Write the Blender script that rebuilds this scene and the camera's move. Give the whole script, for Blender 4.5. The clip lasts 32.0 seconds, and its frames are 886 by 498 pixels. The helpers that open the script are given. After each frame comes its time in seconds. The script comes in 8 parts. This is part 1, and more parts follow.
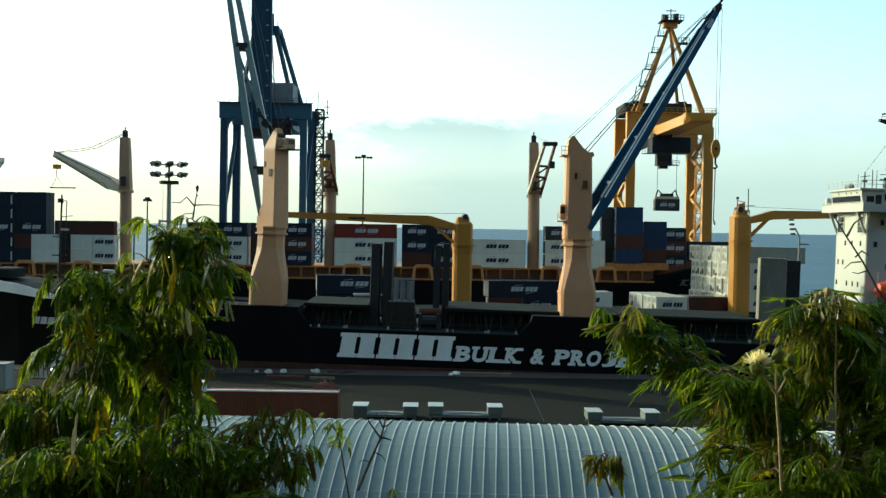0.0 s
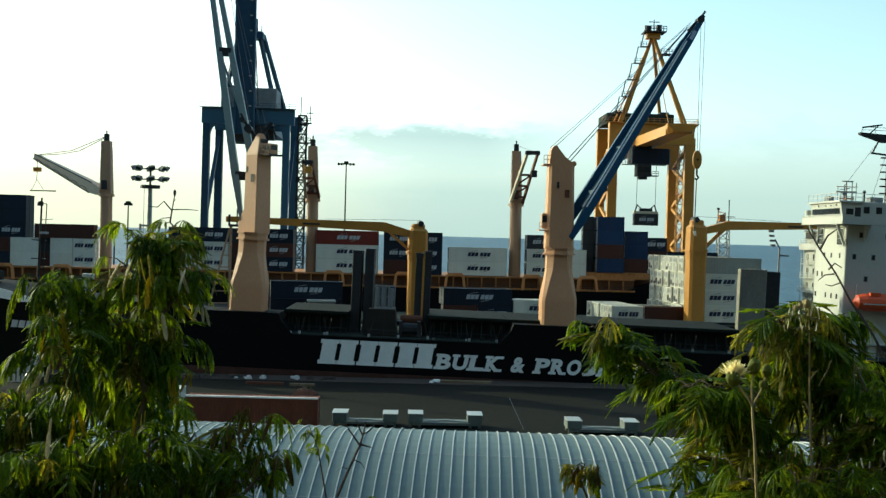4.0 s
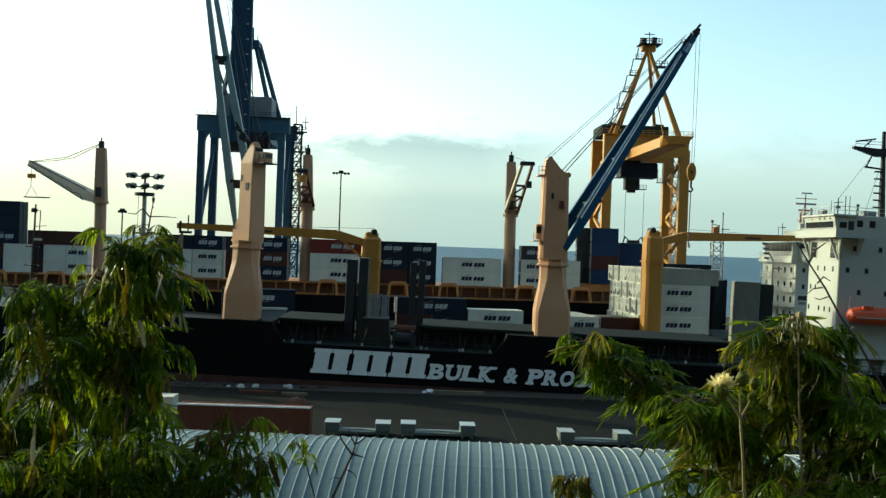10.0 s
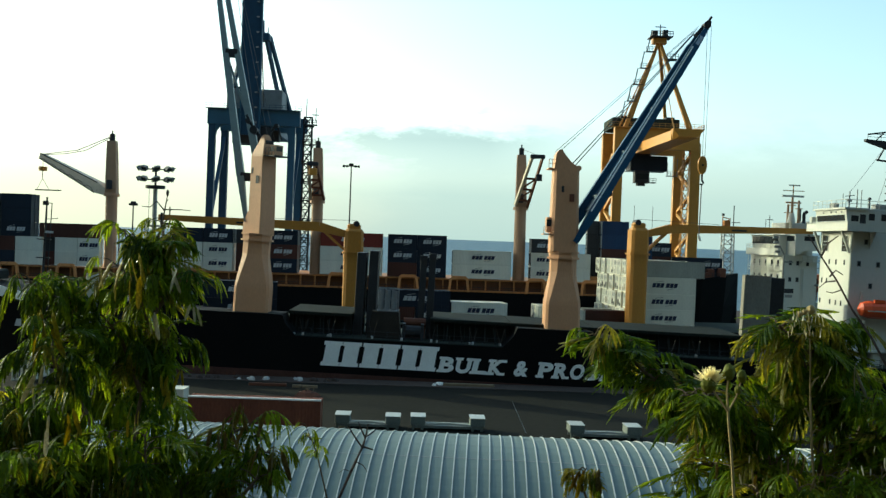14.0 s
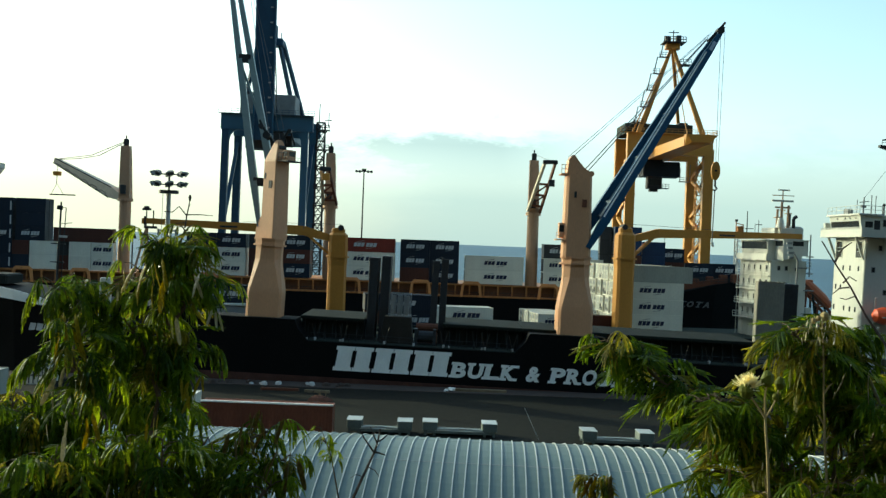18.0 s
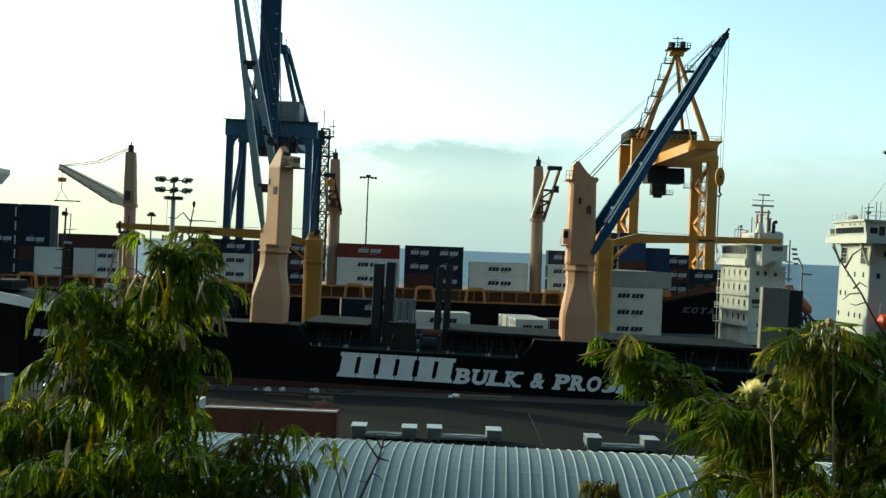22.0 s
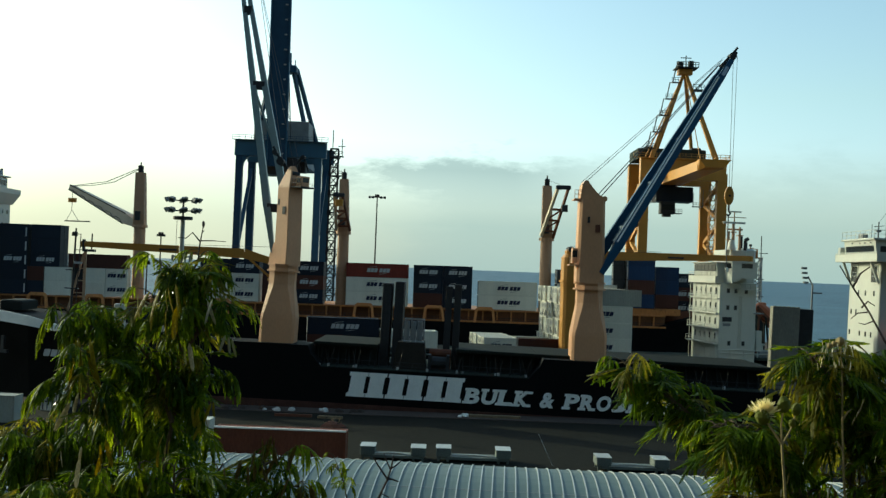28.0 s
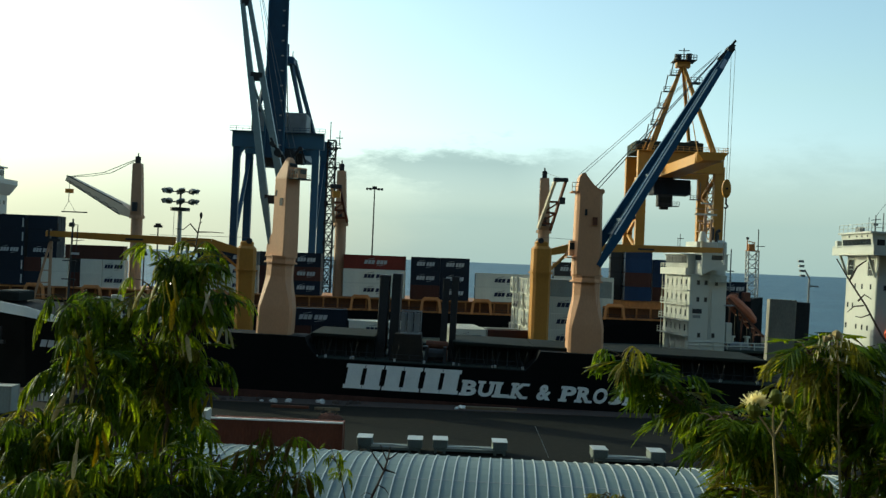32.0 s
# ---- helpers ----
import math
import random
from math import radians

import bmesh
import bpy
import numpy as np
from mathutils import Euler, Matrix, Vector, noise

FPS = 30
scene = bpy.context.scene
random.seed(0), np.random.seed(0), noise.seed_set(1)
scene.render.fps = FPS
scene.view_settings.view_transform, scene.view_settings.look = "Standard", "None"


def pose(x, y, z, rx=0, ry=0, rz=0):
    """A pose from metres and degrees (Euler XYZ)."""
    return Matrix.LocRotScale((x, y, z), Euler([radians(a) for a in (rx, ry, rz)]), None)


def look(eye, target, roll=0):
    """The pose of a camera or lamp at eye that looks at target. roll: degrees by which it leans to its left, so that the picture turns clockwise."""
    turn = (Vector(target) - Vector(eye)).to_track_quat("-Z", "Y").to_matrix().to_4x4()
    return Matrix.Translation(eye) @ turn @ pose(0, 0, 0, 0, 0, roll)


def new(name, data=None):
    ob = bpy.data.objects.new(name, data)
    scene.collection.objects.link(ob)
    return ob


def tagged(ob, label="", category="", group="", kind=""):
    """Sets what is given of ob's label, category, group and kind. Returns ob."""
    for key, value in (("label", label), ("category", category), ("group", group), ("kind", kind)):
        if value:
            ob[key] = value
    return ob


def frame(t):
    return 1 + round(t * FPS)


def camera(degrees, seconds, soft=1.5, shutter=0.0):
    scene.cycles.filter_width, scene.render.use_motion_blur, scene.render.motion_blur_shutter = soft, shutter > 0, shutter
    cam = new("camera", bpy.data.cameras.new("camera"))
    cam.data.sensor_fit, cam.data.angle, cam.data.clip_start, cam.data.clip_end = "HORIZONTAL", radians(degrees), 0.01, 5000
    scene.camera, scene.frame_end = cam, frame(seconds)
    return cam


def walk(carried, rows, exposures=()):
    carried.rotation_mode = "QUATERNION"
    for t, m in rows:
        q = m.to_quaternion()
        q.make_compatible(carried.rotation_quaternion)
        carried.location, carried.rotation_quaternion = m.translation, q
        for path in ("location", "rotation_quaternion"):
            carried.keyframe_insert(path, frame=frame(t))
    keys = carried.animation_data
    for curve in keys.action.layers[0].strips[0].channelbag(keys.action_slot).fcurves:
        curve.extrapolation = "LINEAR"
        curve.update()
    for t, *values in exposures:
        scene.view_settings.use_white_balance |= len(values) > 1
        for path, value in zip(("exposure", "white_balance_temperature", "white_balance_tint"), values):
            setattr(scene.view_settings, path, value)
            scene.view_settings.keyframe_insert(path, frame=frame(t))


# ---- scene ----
EYE_Z = 20.8
cam = camera(44.1, 32.0, soft=1.4)


def aim(yaw, pitch, roll):
    """A held camera that stays where it stands: turn, tilt and lean in degrees."""
    return pose(0, 0, EYE_Z, 90 + pitch, 0, yaw) @ pose(0, 0, 0, 0, 0, roll)


PATH = [
    (0, -0.516, -1.088, 0.980),
    (0.5, -0.711, -1.188, 1.114),
    (1, -0.981, -0.717, 1.255),
    (1.5, -0.967, -0.677, 1.274),
    (2, -1.003, -0.538, 1.467),
    (2.5, -1.039, -0.763, 1.450),
    (4.5, -1.531, -0.546, 1.662),
    (5, -1.512, 0.488, 1.648),
    (5.5, -1.900, 0.436, 1.775),
    (6, -1.765, -0.024, 1.786),
    (6.5, -1.663, -0.258, 1.780),
    (7, -1.744, -0.277, 1.840),
    (7.5, -1.761, -0.152, 1.913),
    (8, -1.602, -0.150, 1.950),
    (8.5, -1.696, -0.434, 1.966),
    (9, -1.843, -0.252, 1.956),
    (9.5, -1.962, -0.091, 2.145),
    (10, -1.757, -0.134, 2.109),
    (10.5, -1.826, -0.419, 2.079),
    (11, -1.680, -0.535, 1.955),
    (11.5, -1.600, -0.422, 2.054),
    (12, -1.542, -0.388, 2.022),
    (12.5, -1.581, -0.649, 2.140),
    (13, -1.442, -0.755, 2.119),
    (13.5, -1.361, -0.606, 2.161),
    (14, -1.242, -0.518, 2.171),
    (14.5, -1.246, -0.531, 2.213),
    (16.5, -1.122, -0.400, 2.238),
    (17, -0.745, -0.258, 2.383),
    (17.5, -0.772, -0.203, 2.375),
    (18, -0.582, -0.266, 2.298),
    (18.5, -0.481, -0.016, 2.295),
    (19, -0.401, -0.229, 2.320),
    (19.5, -0.496, -0.316, 2.282),
    (20, -0.370, -0.334, 2.284),
    (20.5, -0.402, -0.110, 2.313),
    (21, -0.266, -0.080, 2.274),
    (21.5, -0.311, -0.206, 2.285),
    (22, -0.347, 0.043, 2.295),
    (22.5, -0.263, 0.074, 2.310),
    (23, -0.197, 0.331, 2.325),
    (23.5, -0.300, 0.102, 2.356),
    (24, -0.389, 0.106, 2.344),
    (24.5, -0.032, 0.102, 2.226),
    (26.5, 0.111, 0.348, 2.211),
    (27, 0.056, 0.282, 2.317),
    (27.5, 0.145, 1.114, 2.215),
    (28, 0.160, 1.043, 2.191),
    (28.5, 0.099, 0.852, 2.294),
    (29, 0.166, 0.812, 2.235),
    (29.5, 0.103, 0.945, 2.310),
    (30, 0.044, 0.911, 2.313),
    (30.5, -0.081, 0.628, 2.421),
    (31, -0.087, 0.656, 2.358),
    (31.5, -0.036, 0.574, 2.375),
    (32, 0.000, 0.630, 2.370),
]
# the clip's camera closes down a little when it tilts up to the sky
EXPOSURES = [(t, 1.07 + e, 6550, -16) for t, e in ((0, 0.1), (2, 0.1), (4.5, 0), (5, -0.03), (6, -0.12), (8, -0.1), (12, -0.1), (13, 0.02), (14, 0), (17, 0.05), (19, 0.05), (23, -0.08), (27, -0.12), (27.5, -0.3), (28, -0.35), (32, -0.38))]
walk(cam, [(t, aim(a, b, c)) for t, a, b, c in PATH], EXPOSURES)

# ---- world, sun, exposure ----
SUN_FROM = Vector((-0.79, 0.53, 0.31)).normalized()
SUN_EL = math.asin(SUN_FROM.z)
SUN_ROT = math.atan2(SUN_FROM.x, SUN_FROM.y)
world = bpy.data.worlds.new("sky")
scene.world = world
world.use_nodes = True
wn, wl = world.node_tree.nodes, world.node_tree.links
wn.clear()
w_out = wn.new("ShaderNodeOutputWorld")
w_bg = wn.new("ShaderNodeBackground")
w_sky = wn.new("ShaderNodeTexSky")
w_sky.sky_type = "NISHITA"
w_sky.sun_disc = False
w_sky.sun_elevation = SUN_EL
w_sky.sun_rotation = SUN_ROT
w_sky.air_density = 1.0
w_sky.dust_density = 2.0
w_sky.ozone_density = 1.0
w_bg.inputs["Strength"].default_value = 0.14
def w_node(kind, links=(), **values):
    """A world node with its inputs set or linked."""
    node = wn.new(kind)
    for key, value in values.items():
        node.inputs[key.replace("_", " ")].default_value = value
    for key, socket in links:
        wl.new(socket, node.inputs[key])
    return node


def w_range(socket, a, b, lo, hi):
    return w_node("ShaderNodeMapRange", [("Value", socket)], From_Min=a, From_Max=b, To_Min=lo, To_Max=hi).outputs["Result"]


def w_times(p, q):
    node = w_node("ShaderNodeMath", [(0, p), (1, q)])
    node.operation = "MULTIPLY"
    return node.outputs[0]


def w_blend(fac, p, col):
    node = wn.new("ShaderNodeMix")
    node.data_type = "RGBA"
    node.inputs["B"].default_value = col
    wl.new(fac, node.inputs["Factor"])
    wl.new(p, node.inputs["A"])
    return node.outputs["Result"]


# pale haze over the sea and a thin grey cloud bank above it, both thinning out towards the sun's side
w_tc = wn.new("ShaderNodeTexCoord")
w_sep = w_node("ShaderNodeSeparateXYZ", [("Vector", w_tc.outputs["Generated"])])
w_x, w_z = w_sep.outputs["X"], w_sep.outputs["Z"]
w_map = w_node("ShaderNodeMapping", [("Vector", w_tc.outputs["Generated"])], Scale=(4.2, 4.2, 13.0), Location=(0.35, 0.2, 0.35))
w_noise = w_node("ShaderNodeTexNoise", [("Vector", w_map.outputs["Vector"])], Scale=1.9, Detail=9.0, Roughness=0.66)
w_tint = wn.new("ShaderNodeMix")
w_tint.data_type = "RGBA"
w_tint.blend_type = "MULTIPLY"
w_tint.inputs["Factor"].default_value = 1.0
w_tint.inputs["B"].default_value = (1.0, 1.0, 1.08, 1)
wl.new(w_sky.outputs["Color"], w_tint.inputs["A"])
w_cool = wn.new("ShaderNodeMix")
w_cool.data_type = "RGBA"
w_cool.blend_type = "MULTIPLY"
w_cool.inputs["B"].default_value = (0.98, 1.02, 1.38, 1)
wl.new(w_range(w_z, 0.0, 0.16, 1.0, 0.0), w_cool.inputs["Factor"])
wl.new(w_tint.outputs["Result"], w_cool.inputs["A"])
w_side = w_range(w_x, -0.40, 0.02, 0.25, 1.0)
w_haze = w_times(w_range(w_z, 0.04, 0.115, 0.88, 0.0), w_side)
w_hazed = w_blend(w_haze, w_cool.outputs["Result"], (2.12, 2.56, 2.72, 1))
w_lift = w_node("ShaderNodeMath", [(0, w_noise.outputs["Fac"]), (1, w_range(w_z, 0.085, 0.125, 0.05, -0.16))])
w_patch = w_range(w_lift.outputs[0], 0.43, 0.56, 0.0, 0.72)
w_bank = w_times(w_times(w_range(w_z, 0.055, 0.09, 0.15, 1.0), w_range(w_z, 0.110, 0.130, 1.0, 0.0)), w_range(w_x, -0.20, -0.08, 0.0, 1.0))
w_bank = w_times(w_bank, w_range(w_x, 0.06, 0.14, 1.0, 0.25))
w_clouds = w_blend(w_times(w_patch, w_bank), w_hazed, (1.68, 2.08, 2.32, 1))
# yellowish glare low on the sun's side
w_glare = w_times(w_range(w_z, 0.03, 0.17, 0.8, 0.0), w_range(w_x, -0.28, -0.02, 1.0, 0.0))
w_clouds = w_blend(w_glare, w_clouds, (3.35, 3.30, 2.80, 1))
wl.new(w_clouds, w_bg.inputs["Color"])
wl.new(w_bg.outputs["Background"], w_out.inputs["Surface"])

sun = new("sun", bpy.data.lights.new("sun", "SUN"))
sun.data.energy = 1.9
sun.data.angle = radians(0.6)
sun.data.color = (1.0, 0.89, 0.72)
sun.matrix_world = look(SUN_FROM * 300, (0, 0, 0))

# ---- materials ----
def paint(name, col, rough=0.5, metal=0.0, vary=0.18, grain=6.0, stain=0.6, rust=0.0, bump=0.12, shift=0.0, streak=1.0):
    """A painted or raw surface with fine grain, broad stains and, where asked, rust. shift: change from object to object."""
    m = bpy.data.materials.new(name)
    m.use_nodes = True
    n, l = m.node_tree.nodes, m.node_tree.links
    bsdf = n["Principled BSDF"]
    tc = n.new("ShaderNodeTexCoord")
    stretch = n.new("ShaderNodeMapping")
    stretch.inputs["Scale"].default_value = (1.0, 1.0, 1.0 / streak)
    fine = n.new("ShaderNodeTexNoise")
    fine.inputs["Scale"].default_value = grain
    fine.inputs["Detail"].default_value = 6
    broad = n.new("ShaderNodeTexNoise")
    broad.inputs["Scale"].default_value = stain
    broad.inputs["Detail"].default_value = 4
    l.new(tc.outputs["Object"], stretch.inputs["Vector"])
    l.new(stretch.outputs["Vector"], fine.inputs["Vector"])
    l.new(stretch.outputs["Vector"], broad.inputs["Vector"])
    both = n.new("ShaderNodeMath")
    both.operation = "ADD"
    l.new(fine.outputs["Fac"], both.inputs[0])
    l.new(broad.outputs["Fac"], both.inputs[1])
    span = n.new("ShaderNodeMapRange")
    span.inputs["From Min"].default_value = 0.65
    span.inputs["From Max"].default_value = 1.35
    span.inputs["To Min"].default_value = 1 - vary
    span.inputs["To Max"].default_value = 1 + vary
    l.new(both.outputs[0], span.inputs["Value"])
    base = n.new("ShaderNodeMix")
    base.data_type = "RGBA"
    base.blend_type = "MULTIPLY"
    base.inputs["Factor"].default_value = 1
    base.inputs["A"].default_value = (*col, 1)
    l.new(span.outputs["Result"], base.inputs["B"])
    colour = base.outputs["Result"]
    if shift:
        info = n.new("ShaderNodeObjectInfo")
        hue = n.new("ShaderNodeHueSaturation")
        ran = n.new("ShaderNodeMapRange")
        ran.inputs["To Min"].default_value = 1 - shift
        ran.inputs["To Max"].default_value = 1 + shift
        l.new(info.outputs["Random"], ran.inputs["Value"])
        l.new(ran.outputs["Result"], hue.inputs["Value"])
        l.new(colour, hue.inputs["Color"])
        colour = hue.outputs["Color"]
    if rust:
        spots = n.new("ShaderNodeTexNoise")
        spots.inputs["Scale"].default_value = 1.7
        spots.inputs["Detail"].default_value = 9
        spots.inputs["Roughness"].default_value = 0.7
        l.new(stretch.outputs["Vector"], spots.inputs["Vector"])
        edge = n.new("ShaderNodeMapRange")
        edge.inputs["From Min"].default_value = 0.70 - 0.25 * rust
        edge.inputs["From Max"].default_value = 0.78 - 0.20 * rust
        l.new(spots.outputs["Fac"], edge.inputs["Value"])
        mixed = n.new("ShaderNodeMix")
        mixed.data_type = "RGBA"
        mixed.inputs["B"].default_value = (0.13, 0.05, 0.022, 1)
        l.new(edge.outputs["Result"], mixed.inputs["Factor"])
        l.new(colour, mixed.inputs["A"])
        colour = mixed.outputs["Result"]
    l.new(colour, bsdf.inputs["Base Color"])
    rr = n.new("ShaderNodeMapRange")
    rr.inputs["To Min"].default_value = max(0.05, rough - 0.12)
    rr.inputs["To Max"].default_value = min(1.0, rough + 0.12)
    l.new(broad.outputs["Fac"], rr.inputs["Value"])
    l.new(rr.outputs["Result"], bsdf.inputs["Roughness"])
    bsdf.inputs["Metallic"].default_value = metal
    bsdf.inputs["Specular IOR Level"].default_value = 0.5 if rough < 0.5 else 0.25
    if bump:
        b = n.new("ShaderNodeBump")
        b.inputs["Strength"].default_value = bump
        b.inputs["Distance"].default_value = 0.02
        l.new(both.outputs[0], b.inputs["Height"])
        l.new(b.outputs["Normal"], bsdf.inputs["Normal"])
    return m


def leaf_material(name, col, through_col, share=0.4, vary=0.35, rough=0.5, gloss=0.08):
    m = bpy.data.materials.new(name)
    m.use_nodes = True
    n, l = m.node_tree.nodes, m.node_tree.links
    n.clear()
    out = n.new("ShaderNodeOutputMaterial")
    geo = n.new("ShaderNodeNewGeometry")
    ran = n.new("ShaderNodeMapRange")
    ran.inputs["To Min"].default_value = 1 - vary
    ran.inputs["To Max"].default_value = 1 + vary
    tc = n.new("ShaderNodeTexCoord")
    patch = n.new("ShaderNodeTexNoise")
    patch.inputs["Scale"].default_value = 14.0
    patch.inputs["Detail"].default_value = 3
    l.new(tc.outputs["Object"], patch.inputs["Vector"])
    tone = n.new("ShaderNodeMath")
    tone.operation = "MULTIPLY_ADD"
    tone.inputs[1].default_value = 0.3
    l.new(geo.outputs["Random Per Island"], tone.inputs[0])
    l.new(patch.outputs["Fac"], tone.inputs[2])
    ran.inputs["From Min"].default_value = 0.45
    ran.inputs["From Max"].default_value = 0.85
    l.new(tone.outputs[0], ran.inputs["Value"])
    shades = []
    for c in (col, through_col):
        mix = n.new("ShaderNodeMix")
        mix.data_type = "RGBA"
        mix.blend_type = "MULTIPLY"
        mix.inputs["Factor"].default_value = 1
        mix.inputs["A"].default_value = (*c, 1)
        l.new(ran.outputs["Result"], mix.inputs["B"])
        shades.append(mix)
    p = n.new("ShaderNodeBsdfPrincipled")
    # one leaflet in many is wet and shiny
    shiny = n.new("ShaderNodeMapRange")
    shiny.inputs["From Min"].default_value = 0.965
    shiny.inputs["From Max"].default_value = 0.98
    shiny.inputs["To Min"].default_value = gloss
    shiny.inputs["To Max"].default_value = max(0.7, gloss)
    l.new(geo.outputs["Random Per Island"], shiny.inputs["Value"])
    l.new(shiny.outputs["Result"], p.inputs["Specular IOR Level"])
    smooth = n.new("ShaderNodeMapRange")
    smooth.inputs["From Min"].default_value = 0.965
    smooth.inputs["From Max"].default_value = 0.98
    smooth.inputs["To Min"].default_value = rough
    smooth.inputs["To Max"].default_value = 0.22
    l.new(geo.outputs["Random Per Island"], smooth.inputs["Value"])
    l.new(smooth.outputs["Result"], p.inputs["Roughness"])
    t = n.new("ShaderNodeBsdfTranslucent")
    s = n.new("ShaderNodeMixShader")
    s.inputs["Fac"].default_value = share
    l.new(shades[0].outputs["Result"], p.inputs["Base Color"])
    l.new(shades[1].outputs["Result"], t.inputs["Color"])
    l.new(p.outputs[0], s.inputs[1])
    l.new(t.outputs[0], s.inputs[2])
    l.new(s.outputs[0], out.inputs["Surface"])
    return m


def sea_material():
    m = bpy.data.materials.new("sea_water")
    m.use_nodes = True
    n, l = m.node_tree.nodes, m.node_tree.links
    b = n["Principled BSDF"]
    b.inputs["Roughness"].default_value = 0.4
    b.inputs["Specular IOR Level"].default_value = 0.16
    b.inputs["IOR"].default_value = 1.33
    tc = n.new("ShaderNodeTexCoord")
    mp = n.new("ShaderNodeMapping")
    mp.inputs["Scale"].default_value = (0.25, 1.0, 1.0)
    l.new(tc.outputs["Object"], mp.inputs["Vector"])
    small = n.new("ShaderNodeTexNoise")
    small.inputs["Scale"].default_value = 0.35
    small.inputs["Detail"].default_value = 8
    big = n.new("ShaderNodeTexNoise")
    big.inputs["Scale"].default_value = 0.012
    big.inputs["Detail"].default_value = 5
    l.new(mp.outputs["Vector"], small.inputs["Vector"])
    l.new(mp.outputs["Vector"], big.inputs["Vector"])
    ramp = n.new("ShaderNodeValToRGB")
    ramp.color_ramp.elements[0].color = (0.022, 0.060, 0.090, 1)
    ramp.color_ramp.elements[1].color = (0.046, 0.105, 0.143, 1)
    ramp.color_ramp.elements[0].position = 0.35
    ramp.color_ramp.elements[1].position = 0.65
    l.new(big.outputs["Fac"], ramp.inputs["Fac"])
    l.new(ramp.outputs["Color"], b.inputs["Base Color"])
    bm_ = n.new("ShaderNodeBump")
    bm_.inputs["Strength"].default_value = 0.9
    bm_.inputs["Distance"].default_value = 1.2
    l.new(small.outputs["Fac"], bm_.inputs["Height"])
    l.new(bm_.outputs["Normal"], b.inputs["Normal"])
    return m


def glass_material():
    m = bpy.data.materials.new("dark_glass")
    m.use_nodes = True
    b = m.node_tree.nodes["Principled BSDF"]
    b.inputs["Base Color"].default_value = (0.02, 0.025, 0.028, 1)
    b.inputs["Roughness"].default_value = 0.12
    b.inputs["Specular IOR Level"].default_value = 0.28
    return m


WATER = sea_material()
GLASS = glass_material()
HULL_BLACK = paint("black_hull_paint", (0.0055, 0.0058, 0.0058), 0.7, vary=0.35, stain=0.15, streak=4)
HULL_RED = paint("red_boot_topping", (0.082, 0.040, 0.031), 0.7, vary=0.3, rust=0.5)
MARK_WHITE = paint("white_marking_paint", (0.84, 0.85, 0.80), 0.6, vary=0.10)
MARK_PALE = paint("pale_marking_paint", (0.42, 0.43, 0.43), 0.6)
MARK_DIM = paint("faded_marking_paint", (0.11, 0.11, 0.11), 0.7, vary=0.3)
CREAM = paint("cream_jib_paint", (0.56, 0.485, 0.36), 0.6, vary=0.15, rust=0.2)
MARK_DARK = paint("dark_marking_paint", (0.02, 0.025, 0.05), 0.6)
PEACH = paint("peach_crane_paint", (0.55, 0.298, 0.158), 0.5, vary=0.10, stain=0.25, rust=0.12, streak=3)
PEACH_FAR = paint("ochre_crane_paint", (0.40, 0.245, 0.145), 0.55, vary=0.14, rust=0.3, streak=3)
ORANGE_DECK = paint("orange_coaming_paint", (0.40, 0.165, 0.050), 0.6, vary=0.22, rust=0.55, streak=3)
GATE_ORANGE = paint("gate_orange_paint", (0.58, 0.25, 0.085), 0.6, vary=0.2, rust=0.3, streak=3)
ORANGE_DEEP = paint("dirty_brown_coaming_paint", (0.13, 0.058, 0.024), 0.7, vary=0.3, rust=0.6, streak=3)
BOOM_BLUE = paint("blue_boom_paint", (0.008, 0.054, 0.112), 0.5, vary=0.15, stain=0.4)
BOOM_EDGE = paint("pale_boom_flange", (0.30, 0.36, 0.42), 0.4)
BOOM_GREY = paint("grey_blue_boom_paint", (0.15, 0.20, 0.19), 0.45, vary=0.15)
STS_BLUE = paint("blue_gantry_paint", (0.018, 0.080, 0.142), 0.45, vary=0.2, stain=0.3, rust=0.1)
STS_NAVY = paint("navy_gantry_paint", (0.015, 0.050, 0.095), 0.5, vary=0.2)
STS_YELLOW = paint("yellow_gantry_paint", (0.48, 0.225, 0.034), 0.45, vary=0.14, stain=0.3, rust=0.15)
MID_YELLOW = paint("ochre_yellow_crane_paint", (0.40, 0.185, 0.033), 0.5, vary=0.14, stain=0.3, rust=0.12, streak=3)
STEEL_DARK = paint("dark_steel", (0.028, 0.030, 0.032), 0.6, vary=0.3)
STEEL_GREY = paint("grey_steel", (0.20, 0.21, 0.21), 0.55, vary=0.2, rust=0.15)
STEEL_GALV = paint("galvanised_steel", (0.33, 0.34, 0.34), 0.45, metal=0.5, vary=0.2)
ROPE = paint("steel_rope", (0.10, 0.10, 0.10), 0.6, bump=0)
DECK_GREEN = paint("dark_green_deck", (0.035, 0.045, 0.038), 0.75, vary=0.35, rust=0.3)
HATCH = paint("weathered_hatch_paint", (0.015, 0.018, 0.014), 0.75, vary=0.3, rust=0.25)
COAMING = paint("dark_coaming_paint", (0.020, 0.023, 0.021), 0.7, vary=0.3)
PANEL_GREY = paint("weathered_grey_panel_paint", (0.20, 0.188, 0.150), 0.75, vary=0.25, rust=0.15, streak=3)
RACK_BROWN = paint("brown_rack_paint", (0.030, 0.026, 0.021), 0.7, vary=0.25)
for m_ in (HATCH, COAMING, DECK_GREEN, RACK_BROWN):
    m_.node_tree.nodes["Principled BSDF"].inputs["Specular IOR Level"].default_value = 0.12
